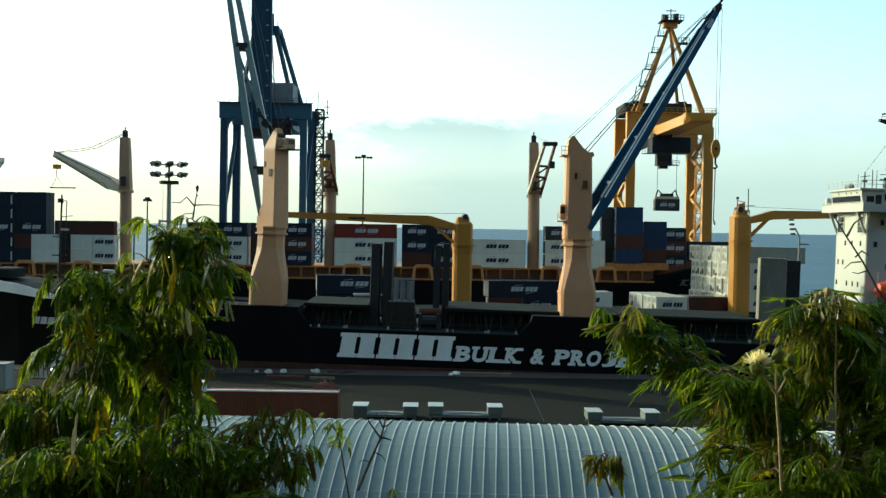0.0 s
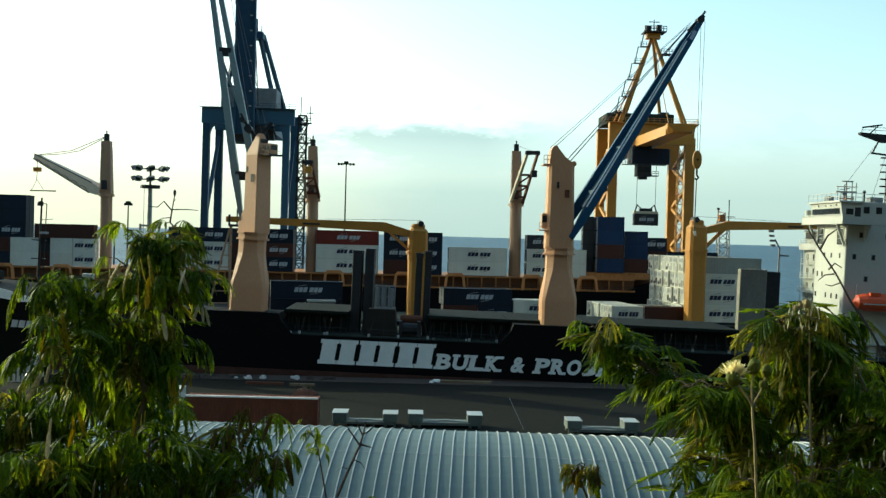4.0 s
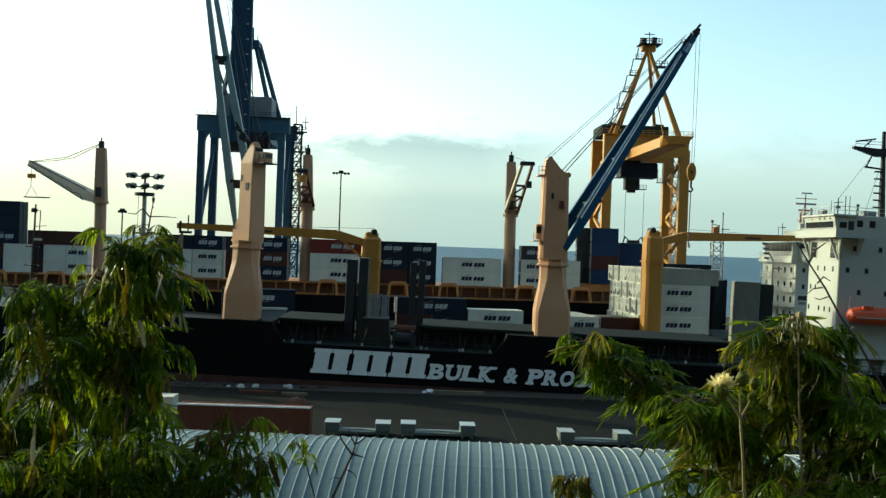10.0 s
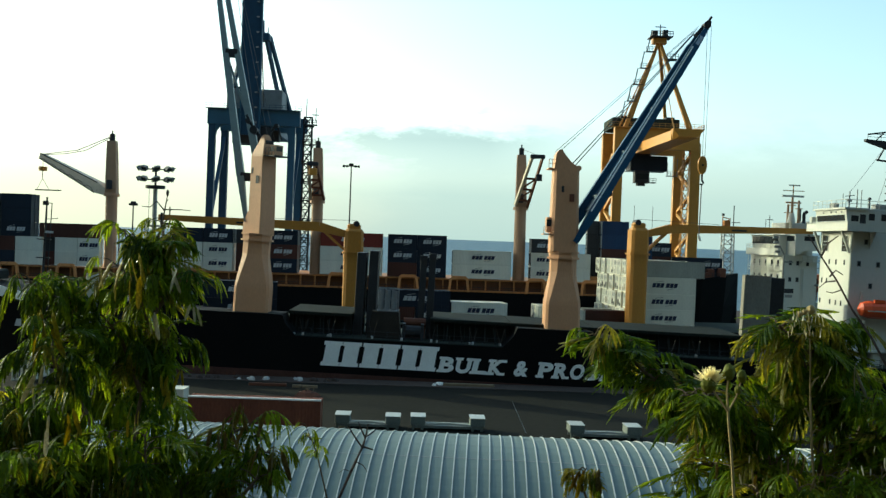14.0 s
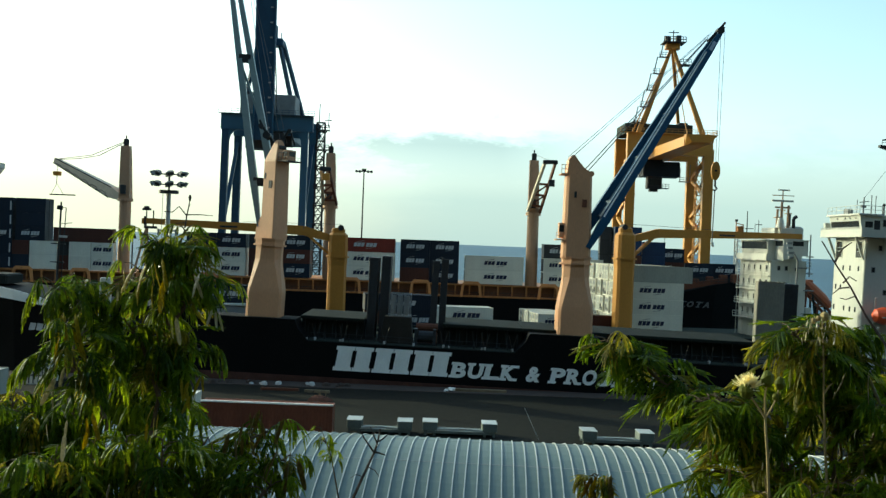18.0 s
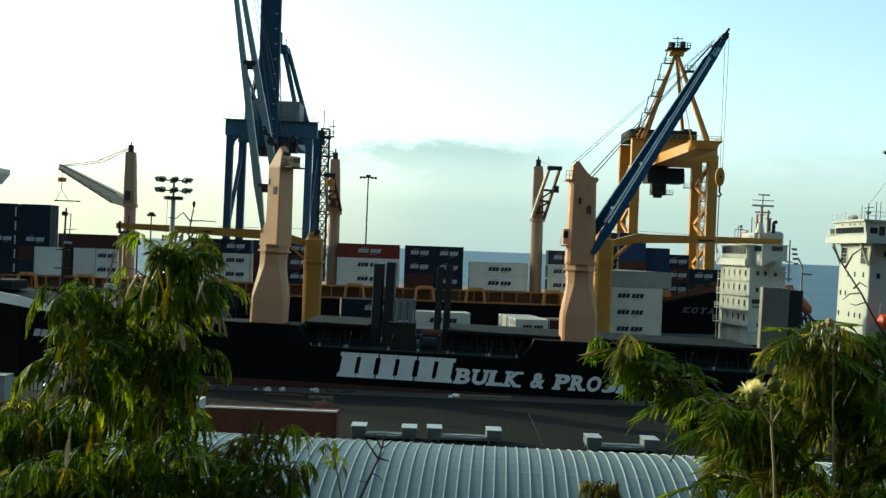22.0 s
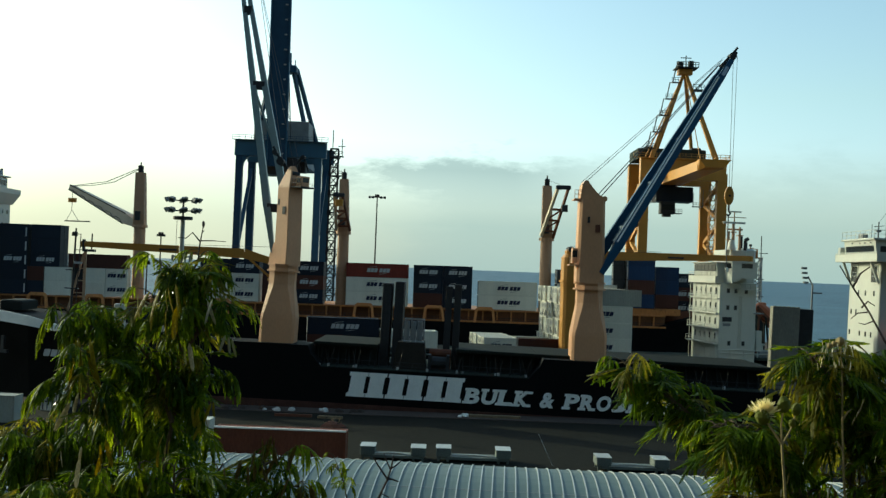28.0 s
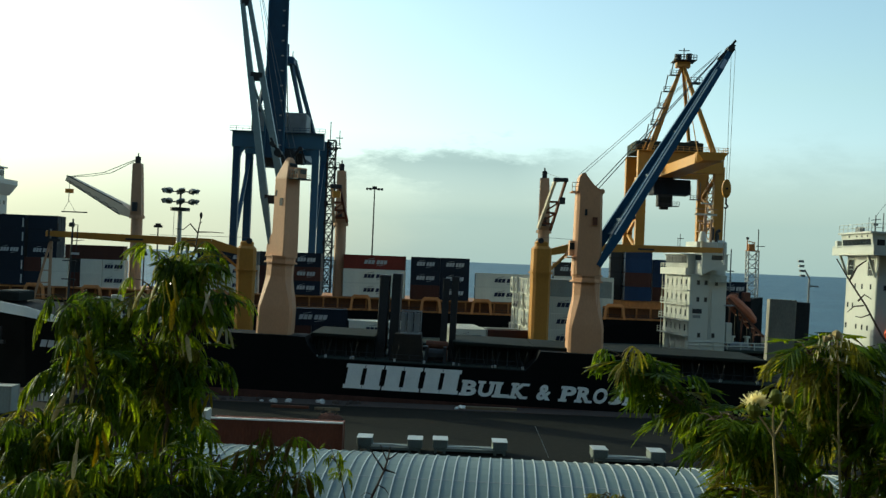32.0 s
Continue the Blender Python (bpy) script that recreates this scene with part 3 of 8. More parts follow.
def hull_rings(stations, centre, keel=-1.5):
    """stations: x, half breadth at deck, half breadth at water, deck height."""
    rings = []
    for x, bd, bw, z in stations:
        rings.append([(x, centre - bw, keel), (x, centre - bw - 0.6 * (bd - bw), z * 0.55), (x, centre - bd, z), (x, centre + bd, z),
                      (x, centre + bw + 0.6 * (bd - bw), z * 0.55), (x, centre + bw, keel)])
    return rings


def word_slabs(shape, x0, x1, z0, z1, count, lean=0.24, y=-0.03, t=0.05):
    """A run of plain leaning blocks, in place of a painted name."""
    w = (x1 - x0) / count
    for i in range(count):
        a, b = x0 + i * w + 0.09 * w, x0 + (i + 1) * w - 0.09 * w
        s = lean * (z1 - z0)
        shape.hexa([(a, y, z0), (b, y, z0), (b, y + t, z0), (a, y + t, z0), (a + s, y, z1), (b + s, y, z1), (b + s, y + t, z1), (a + s, y + t, z1)])
    return shape


def slab_bar(shape, x0, x1, z0, z1, lean=0.14, y=-0.03, t=0.05):
    """One leaning bar with a wide head and foot."""
    w, h = x1 - x0, z1 - z0
    outline = [(0, 0), (1, 0), (1, 0.16), (0.9, 0.16), (0.9, 0.84), (1, 0.84), (1, 1), (0, 1), (0, 0.84), (0.1, 0.84), (0.1, 0.16), (0, 0.16)]
    pts = [(x0 + u * w + lean * v * h, z0 + v * h) for u, v in outline]
    for a, b, c, d in ((0, 1, 2, 11), (10, 3, 4, 9), (8, 5, 6, 7)):
        shape.slab([pts[a], pts[b], pts[c], pts[d]], y, y + t)
    return shape


# feet and heads of the slab-serif capitals: from, to (shares of the width), 0 at the foot and 1 at the head
SERIFS = {"B": ((-0.1, 0.3, 0), (-0.1, 0.3, 1)), "U": ((-0.12, 0.4, 1), (0.62, 1.1, 1)), "L": ((-0.12, 0.44, 1), (-0.12, 0.3, 0)),
          "K": ((-0.12, 0.42, 1), (-0.12, 0.42, 0), (0.6, 1.1, 1), (0.64, 1.14, 0)), "P": ((-0.12, 0.3, 1), (-0.12, 0.46, 0)),
          "R": ((-0.12, 0.3, 1), (-0.12, 0.42, 0), (0.7, 1.12, 0)), "J": ((0.3, 1.1, 1),), "E": ((-0.1, 0.3, 0), (-0.1, 0.3, 1)), "T": ((0.22, 0.78, 0),)}


def painted_letter(ch, x0, x1, z0, z1, lean=0.2):
    """One bold slanting capital, painted on a hull side that faces -y."""
    cu = bpy.data.curves.new("lettering", "FONT")
    cu.body = ch
    cu.offset = 0.045
    cu.extrude = 0.02
    cu.resolution_u = 4
    ob = bpy.data.objects.new("lettering", cu)
    me = bpy.data.meshes.new_from_object(ob)
    bpy.data.objects.remove(ob)
    lx, ly = min(v.co.x for v in me.vertices), min(v.co.y for v in me.vertices)
    kx, kz = (x1 - x0) / (max(v.co.x for v in me.vertices) - lx), (z1 - z0) / (max(v.co.y for v in me.vertices) - ly)
    q = Shape()
    q.add([(x0 + (v.co.x - lx) * kx, -0.012 - v.co.z, z0 + (v.co.y - ly) * kz) for v in me.vertices], [tuple(p.vertices) for p in me.polygons])
    w, h = x1 - x0, (z1 - z0) * 0.17
    for a, b, top in SERIFS.get(ch, ()):
        z = z1 - h if top else z0
        q.box(x0 + a * w, x0 + b * w, -0.036, 0.0, z, z + h)
    q.v = [(x + lean * (z - z0), y, z) for x, y, z in q.v]
    return q.mesh("hull_letter")


def heavy_lift_ship():
    s = thing("cargo_ship", "black-hulled heavy-lift cargo ship with white hull lettering moored at the quay", "ship", m=MOORED)
    c = 10.2
    st = [(-70, 0.3, 0.1, 12.6), (-66, 3.0, 1.0, 12.4), (-60, 6.4, 3.2, 11.9), (-54, 8.6, 6.0, 11.3), (-48, 9.9, 8.2, 9.9), (-46.5, 10.0, 8.6, 7.4),
          (-40, 10.2, 9.8, 7.4), (-30, 10.2, 10.2, 7.4), (70, 10.2, 10.2, 7.4), (92, 9.6, 8.6, 7.4), (98, 8.2, 6.0, 7.4)]
    part("hull", Shape().loft(hull_rings(st, c)), HULL_BLACK, s)
    # pale bulwark band along the forecastle
    band = Shape()
    fs = [(-69, 0.8, 12.7, 1.3), (-66, 3.0, 12.45, 1.25), (-60, 6.4, 11.95, 1.2), (-54, 8.6, 11.35, 1.05), (-50.5, 9.4, 10.65, 0.75), (-48.6, 9.8, 10.15, 0.25)]
    rr = []
    for x, b, z, h in fs:
        rr.append([(x, c - b - 0.08, z - h), (x, c - b + 0.1, z - h), (x, c - b + 0.1, z + 0.25), (x, c - b - 0.08, z + 0.25)])
    part("bulwark_band", band.loft(rr), MARK_WHITE, s, "white painted bulwark band")
    bow_name = word_slabs(Shape(), 0, 5.2, 0, 0.9, 5)
    part("bow_name", bow_name, MARK_PALE, s, m=pose(-51.6, 1.05, 6.6, 0, 0, -14))
    part("anchor", Shape().box(-0.25, 0.25, -0.3, 0, 0, 1.9).box(-0.9, 0.9, -0.3, 0.05, -0.3, 0.15), STEEL_DARK, s, m=pose(-57.5, 3.1, 6.8, 0, 0, -24))
    # raised side plating round each crane foot
    for x0, x1 in ((-31.5, -17.0), (12.4, 23.0)):
        part("crane_bulwark", Shape().slab([(x0 - 1.5, 7.3), (x1 + 1.5, 7.3), (x1, 9.0), (x1 - 0.4, 10.02), (x0 + 0.4, 10.02), (x0, 9.0)], 0.02, 6.0), HULL_BLACK, s)
    part("boot_topping", Shape().box(-46, 70, -0.04, 0.02, 0.0, 2.9), HULL_RED, s)
    part("deck", Shape().box(-46, 90, 0.4, 20, 7.405, 7.5), DECK_GREEN, s)
    for i in range(3):
        x = -12.2 + i * 4.97
        mark = Shape()
        for k in range(2):
            slab_bar(mark, x + 2.42 * k, x + 2.36 + 2.42 * k, 3.85, 7.0)
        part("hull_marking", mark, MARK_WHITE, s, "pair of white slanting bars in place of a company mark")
    for letters, xa, xb in (("BULK", 2.85, 11.35), ("&", 12.5, 14.55), ("PROJECTS", 15.6, 31.9)):
        step = (xb - xa) / len(letters)
        for k, ch in enumerate(letters):
            part("hull_letter", painted_letter(ch, xa + k * step, xa + k * step + step - 0.22, 3.82, 5.82), MARK_WHITE, s, "white painted slanting capital letter with slab serifs")
    # hatch coamings, ribs and covers
    for x0, x1 in ((-46, -31.7), (-17.0, -8.6), (1.6, 12.2), (12.2, 23.2), (23.2, 42.9)):
        part("hatch_coaming", Shape().box(x0 + 0.1, x1 - 0.1, 4.2, 16.5, 7.45, 10.0), COAMING, s)
        part("hatch_cover", Shape().block(x0, x1, 3.0, 17.0, 10.0, 10.42, 0.08), HATCH, s)
        k = int((x1 - x0) / 1.35)
        for i in range(k):
            x = x0 + 0.5 + i * 1.35
            rib = Shape().hexa([(x, 3.1, 7.5), (x + 0.12, 3.1, 7.5), (x + 0.12, 4.25, 7.5), (x, 4.25, 7.5), (x, 3.7, 9.9), (x + 0.12, 3.7, 9.9), (x + 0.12, 4.25, 9.9), (x, 4.25, 9.9)])
            part("coaming_stay", rib, COAMING, s)
    for i in range(22):
        x = -45 + i * 4.3 + 0.6 * math.sin(i * 2.2)
        if -34 < x < -16 or 11 < x < 24.5 or x > 44:
            continue
        p = Shape().beam((x - 0.55, 1.2, 9.6), (x, 1.0, 7.5), 0.10, 0.10).beam((x + 0.55, 1.2, 9.6), (x, 1.0, 7.5), 0.10, 0.10)
        part("lashing_frame", p, RACK_BROWN, s)
        part("deck_socket", Shape().block(x - 0.15, x + 0.15, 0.7, 1.0, 7.5, 7.85, 0.04), MARK_PALE, s)
    for i in range(24):
        x = -15.8 + i * 1.52 + 0.25 * math.sin(i * 3.7)
        if -7.4 < x < 1.6 or x > 12.0:
            continue
        if i % 3 == 0:
            part("deck_socket", Shape().block(x - 0.11, x + 0.11, 0.66, 0.88, 7.5, 7.78, 0.03), MARK_PALE, s)
        part("lashing_rod", Shape().beam((x, 0.95, 7.6), (x + 0.2 * math.sin(i * 2.1), 2.9, 9.7), 0.06, 0.06), COAMING, s)
    for x0, x1 in ((-45, -33.5), (-15.2, 10.6), (24.8, 60)):
        part("guard_rail", rail(Shape(), x0, x1, 0.25, 7.45), STEEL_DARK, s)
    # forecastle fittings
    part("windlass", Shape().block(-60, -57, 7, 13, 11.9, 13.2, 0.2), COAMING, s)
    part("breakwater", Shape().slab([(-50.5, 9.0), (-47, 9.0), (-47, 12.2), (-49.5, 12.0)], 4, 16.5), COAMING, s)
    part("vent", Shape().block(-42.95, -41.6, 1.6, 2.6, 7.45, 13.8, 0.08), HOUSE_WHITE, s)
    # deck house and cargo cage amidships
    part("winch_house", Shape().slab([(-6.6, 7.45), (-2.2, 7.45), (-2.6, 11.0), (-6.0, 11.0)], 2.2, 9), RACK_BROWN, s)
    cage = part("cargo_cage", Shape().box(-5.42, -2.63, 2.9, 6.1, 11.0, 11.12), STEEL_GREY, s, "grey pipe cage for gas tanks")
    for x in (-5.3, -4.45, -3.6, -2.75):
        for y in (3.0, 6.0):
            part("cage_post", Shape().box(x - 0.06, x + 0.06, y - 0.06, y + 0.06, 11.12, 14.0), STEEL_GREY, cage)
    for z in (12.5, 13.95):
        for y in (2.99, 6.01):
            part("cage_rail", Shape().box(-5.36, -2.69, y - 0.06, y + 0.06, z - 0.06, z + 0.06), STEEL_GREY, cage)
    for x in (-5.3, -2.75):
        part("cage_rail", Shape().box(x - 0.05, x + 0.05, 3.05, 5.95, 13.9, 14.0), STEEL_GREY, cage)
    for x in (-5.0, -4.15, -3.25):
        part("gas_tank", Shape().tube((x, 4.4, 11.0), (x, 4.4, 13.7), 0.36, n=10), STEEL_GREY, s)
    part("winch", Shape().tube((-1.6, 3, 8.6), (0.4, 3, 8.6), 0.75, n=12).box(-2, -1.6, 2, 4, 7.45, 9.6).box(0.4, 0.8, 2, 4, 7.45, 9.6), STEEL_DARK, s)
    part("winch_drum", Shape().tube((-1.9, 5.2, 9.6), (1.0, 5.2, 9.6), 0.6, n=12).box(-1.9, 1.0, 4.7, 5.7, 7.45, 9.0), RUST_BROWN, s)
    # upright cover panels and posts
    part("panel_stand", Shape().block(-8.55, -7.35, 5.2, 11.5, 7.45, 18.45, 0.06), STEEL_DARK, s)
    part("panel_stand", Shape().block(-6.9, -5.7, 5.2, 11.5, 7.45, 18.75, 0.06), STEEL_DARK, s)
    part("panel_stand", Shape().block(-0.15, 0.75, 6.0, 7.4, 7.45, 18.4, 0.06).box(-0.2, 0.8, 5.9, 7.5, 17.9, 18.5), STEEL_DARK, s)
    part("panel_stand", Shape().block(1.05, 1.95, 6.0, 7.4, 7.45, 18.6, 0.06).box(1.0, 2.0, 5.9, 7.5, 18.1, 18.8), STEEL_DARK, s)
    part("stowed_hatch_panel", Shape().block(43.5, 47.1, 6.0, 7.3, 7.45, 18.45, 0.05), PANEL_GREY, s, "tall weathered grey upright hatch panel")
    part("stowed_hatch_panel", Shape().block(47.3, 49.4, 7.4, 12.6, 7.45, 18.25, 0.05), STEEL_DARK, s, "dark upright hatch panel")
    for i in range(6):
        part("panel_clip", Shape().box(43.7 + 0.62 * i, 43.95 + 0.62 * i, 5.9, 6.4, 18.40, 18.52), PANEL_GREY, s)
    lamp = Shape().run([(49.6, 9, 18), (49.6, 9, 21.5), (48.9, 9, 22.7)], 0.14, 0.10)
    for i in range(4):
        lamp.box(48.3 - 0.12 * i, 48.95 - 0.1 * i, 8.8, 9.2, 21.7 + 0.65 * i, 22.0 + 0.65 * i)
    lamp.box(49.6, 50.9, 8.9, 9.1, 20.4, 20.6)
    part("signal_post", lamp, STEEL_GREY, s)
    # foremast
    fm = part("foremast", Shape().tube((-51.0, 9, 9.6), (-51.0, 9, 23.4), 0.2, 0.12), STEEL_DARK, s)
    part("mast_stay", Shape().tube((-50.45, 9, 9.6), (-50.3, 9, 22.6), 0.07, n=6).beam((-51.0, 9, 22.6), (-50.3, 9, 22.6), 0.09, 0.09), STEEL_DARK, fm)
    part("mast_lamp", Shape().block(-51.5, -50.8, 8.7, 9.3, 22.3, 22.9, 0.1).beam((-51.0, 9, 20.4), (-49.4, 9, 20.6), 0.08, 0.08), STEEL_DARK, fm)
    for z in (12.2, 15.1, 17.6):
        part("mast_rung", Shape().box(-52.0 if z > 15 else -51.2, -50.2, 8.7, 9.3, z, z + 0.14), STEEL_DARK, fm)
    part("mast_board", Shape().box(-50.9, -49.8, 8.6, 8.68, 18.55, 18.85), MARK_PALE, fm)
    superstructure(s)
    return s


def superstructure(s):
    """The white accommodation block of the moored ship."""
    x0, y0, y1 = 57.55, 6.0, 17.0
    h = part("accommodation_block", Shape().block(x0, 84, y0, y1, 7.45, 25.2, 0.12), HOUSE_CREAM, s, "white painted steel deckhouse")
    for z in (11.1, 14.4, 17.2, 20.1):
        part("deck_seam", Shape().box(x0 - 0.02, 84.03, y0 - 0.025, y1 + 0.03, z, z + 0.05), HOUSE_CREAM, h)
    pane = Shape().box(-0.05, 0.02, 0, 0.36, 0, 0.62).mesh("window")
    rim = Shape().box(-0.035, 0.0, -0.06, 0.42, -0.06, 0.68).mesh("window_frame")
    for z, cols in ((20.6, (7.7, 10.7, 13.2)), (17.9, (13.8, 15.6)), (15.0, (8.1, 10.0, 12.1, 15.9)), (11.9, (8.0, 10.2, 12.4, 14.6))):
        for y in cols:
            w = part("window", pane, GLASS, h, m=pose(x0, y, z))
            part("window_frame", rim, STEEL_GREY, w)
    for y in (6.9, 14.1):
        w = part("window", Shape().box(x0 - 0.06, x0 + 0.02, y, y + 2.1, 22.4, 24.6), GLASS, h, "tall dark window")
        part("window_frame", Shape().box(x0 - 0.10, x0, y - 0.12, y, 22.25, 24.75).box(x0 - 0.10, x0, y + 2.1, y + 2.22, 22.25, 24.75)
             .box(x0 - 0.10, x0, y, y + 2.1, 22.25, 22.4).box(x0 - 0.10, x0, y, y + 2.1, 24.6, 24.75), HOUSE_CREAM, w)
        part("window_bar", Shape().box(x0 - 0.09, x0 - 0.05, y + 0.3, y + 1.8, 23.2, 23.3).box(x0 - 0.09, x0 - 0.05, y + 0.3, y + 1.8, 23.7, 23.8), STEEL_GREY, w)
    for x, z in ((59.4, 23.5), (62.95, 23.5), (66.4, 23.5), (69.8, 23.5), (58.6, 20.55), (61.2, 20.55), (64.4, 20.55), (67.6, 20.55), (60.3, 17.6), (64.0, 17.6), (68.2, 17.6), (71.5, 20.5)):
        w = part("window", Shape().box(x, x + 0.38, y0 - 0.05, y0 + 0.02, z, z + 0.6), GLASS, h)
        part("window_frame", Shape().box(x - 0.09, x + 0.47, y0 - 0.035, y0, z - 0.09, z + 0.69), STEEL_GREY, w)
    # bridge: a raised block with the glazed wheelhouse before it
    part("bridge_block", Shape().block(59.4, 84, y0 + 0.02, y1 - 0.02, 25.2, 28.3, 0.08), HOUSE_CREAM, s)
    for x in (59.75, 61.45, 63.9, 66.2):
        part("bridge_window", Shape().block(x, x + 0.8, y0 - 0.04, y0 + 0.05, 26.75, 27.65, 0.02), GLASS, s)
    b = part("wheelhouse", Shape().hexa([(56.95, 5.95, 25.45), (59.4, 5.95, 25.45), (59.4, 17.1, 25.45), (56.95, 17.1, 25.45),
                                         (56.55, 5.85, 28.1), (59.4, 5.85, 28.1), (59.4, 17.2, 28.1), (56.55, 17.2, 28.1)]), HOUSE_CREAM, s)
    for i in range(7):
        y = 6.55 + i * 1.47
        part("bridge_window", Shape().hexa([(56.74, y, 26.45), (56.9, y, 26.45), (56.9, y + 1.33, 26.45), (56.74, y + 1.33, 26.45),
                                            (56.61, y, 27.35), (56.8, y, 27.35), (56.8, y + 1.33, 27.35), (56.61, y + 1.33, 27.35)]), GLASS, b)
    part("bridge_window", Shape().box(57.3, 58.3, 5.84, 5.95, 26.5, 27.3), GLASS, b)
    # dark plate painted for the shaded recess between wheelhouse and bridge block
    part("doorway", Shape().box(58.5, 59.3, 5.86, 5.95, 25.7, 27.5), STEEL_DARK, b)
    for y in (7.4, 9.4, 11.2, 14.0):
        part("roof_lamp", Shape().tube((56.45, y, 27.75), (56.62, y, 27.75), 0.12, n=8), STEEL_GREY, b)
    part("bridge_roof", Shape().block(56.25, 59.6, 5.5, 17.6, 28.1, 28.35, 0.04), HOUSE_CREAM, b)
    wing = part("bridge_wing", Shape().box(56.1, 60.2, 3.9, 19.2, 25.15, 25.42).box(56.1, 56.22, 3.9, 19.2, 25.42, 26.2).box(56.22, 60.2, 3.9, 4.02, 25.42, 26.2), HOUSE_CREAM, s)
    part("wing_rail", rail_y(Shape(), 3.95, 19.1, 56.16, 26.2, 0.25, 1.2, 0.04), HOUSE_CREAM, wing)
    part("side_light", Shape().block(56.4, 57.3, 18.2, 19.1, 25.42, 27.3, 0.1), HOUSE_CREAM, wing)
    for y in (6.4, 16.6):
        part("bracket", Shape().beam((56.35, y, 25.2), (57.55, y, 22.2), 0.24, 0.3), HOUSE_CREAM, wing)
    part("bracket", Shape().beam((57.0, 4.1, 25.2), (57.7, 6.0, 22.4), 0.2, 0.26), HOUSE_CREAM, wing)
    part("bracket", Shape().loft([[(x, 4.0, 25.15), (x, 6.0, 25.15), (x, 6.0, 22.9)] for x in (60.0, 60.12)]), HOUSE_CREAM, wing)
    roof = Shape()
    rail(rail_y(roof, 5.6, 17.5, 56.35, 28.35), 56.35, 59.5, 5.6, 28.35)
    rail(roof, 59.6, 83, 6.2, 28.3)
    part("roof_rail", roof, HOUSE_CREAM, b)
    part("radar_mast", Shape().tube((57.6, 7.6, 28.35), (57.6, 7.6, 30.6), 0.13, 0.08).beam((57.0, 7.6, 29.9), (58.3, 7.6, 30.1), 0.10, 0.10).box(57.3, 57.9, 7.4, 7.8, 29.2, 29.5)
         .tube((58.4, 7.0, 28.35), (58.4, 7.0, 30.9), 0.07), STEEL_GREY, s)
    part("roof_locker", Shape().block(56.7, 57.4, 10.6, 12.4, 28.35, 29.1, 0.06), STEEL_GREY, s)
    part("roof_locker", Shape().block(61.4, 63.2, 8, 9.5, 28.3, 29.1, 0.06), STEEL_GREY, s)
    part("magnetic_compass", Shape().tube((60.2, 7.2, 28.3), (60.2, 7.2, 29.6), 0.16, 0.12).tube((60.2, 7.2, 29.6), (60.2, 7.2, 29.9), 0.28, 0.16), STEEL_DARK, s)
    part("aerial", Shape().tube((61, 12, 28.3), (61, 12, 31.2), 0.06), STEEL_GREY, s)
    part("aerial", Shape().tube((58.8, 13, 28.3), (58.8, 13, 30.6), 0.05), STEEL_GREY, s)
    mast = Shape().tube((65.6, 12, 28.4), (65.3, 12, 40.6), 0.55, 0.26).hexa([(61.0, 11.6, 38.0), (64.4, 11.4, 37.0), (64.4, 12.6, 37.0), (61.0, 12.4, 38.0),
                                                                            (61.0, 11.6, 38.3), (64.4, 11.4, 38.1), (64.4, 12.6, 38.1), (61.0, 12.4, 38.3)])
    mast.hexa([(64.4, 11.4, 37.0), (69.0, 11.4, 37.2), (69.0, 12.6, 37.2), (64.4, 12.6, 37.0), (64.4, 11.4, 38.1), (69.0, 11.4, 38.2), (69.0, 12.6, 38.2), (64.4, 12.6, 38.1)])
    mast.beam((62.6, 12, 38.3), (63.6, 12, 39.3), 0.12, 0.14).beam((61.4, 12, 39.0), (64.2, 12, 39.5), 0.16, 0.22)
    mast.beam((62.8, 12, 35.5), (65.3, 12, 35.3), 0.2, 0.25).beam((63.0, 12, 35.5), (63.8, 12, 37.2), 0.16, 0.18).tube((66.6, 12, 28.4), (66.3, 12, 38), 0.16)
    for i in range(6):
        mast.box(64.3, 65.4, 11.8, 12.2, 29.8 + 1.0 * i, 30.0 + 1.0 * i)
    rail(mast, 61.2, 65.0, 11.6, 38.25, 0.8)
    part("signal_mast", mast, STEEL_DARK, s, "dark steel signal mast with crosstrees")
    part("stay_wire", Shape().tube((57.7, 8, 30.4), (63.4, 12, 36.6), 0.03, n=4).tube((62.4, 10, 29.0), (64.9, 12, 35.2), 0.03, n=4), ROPE, s)
    # lifeboat in its davit
    rings = []
    for x, r in ((58.4, 0.35), (58.8, 0.95), (59.8, 1.26), (62.4, 1.32), (65.2, 1.28), (66.4, 0.95), (67.0, 0.35)):
        rings.append([(x, 4.4 + r * 1.05 * math.cos(a), 14.8 + r * (0.98 if math.sin(a) > 0 else 0.92) * math.sin(a)) for a in [2 * math.pi * k / 14 for k in range(14)]])
    boat = part("lifeboat", Shape().loft(rings), LIFEBOAT, s, "bright orange enclosed lifeboat")
    part("keel_strip", Shape().box(59.2, 66.2, 3.02, 3.10, 14.6, 14.75), HOUSE_CREAM, boat)
    part("boat_hatch", Shape().box(60.2, 61.6, 3.4, 3.9, 15.8, 16.2), LIFEBOAT, boat)
    for x in (59.2, 66.0):
        part("davit", Shape().beam((x, 5.8, 10.4), (x, 4.2, 13.3), 0.3, 0.35).beam((x, 5.9, 13), (x, 5.4, 17.2), 0.25, 0.3).beam((x, 5.85, 9.4), (x, 5.85, 13.2), 0.25, 0.3), HOUSE_CREAM, s)
    part("boat_deck", Shape().box(57.8, 84, 3.2, 6, 9.2, 9.4), HOUSE_CREAM, s)
    part("deck_rail", rail(rail(Shape(), 58.8, 82, 3.3, 9.4), 58.8, 82, 0.3, 7.45), HOUSE_CREAM, s)
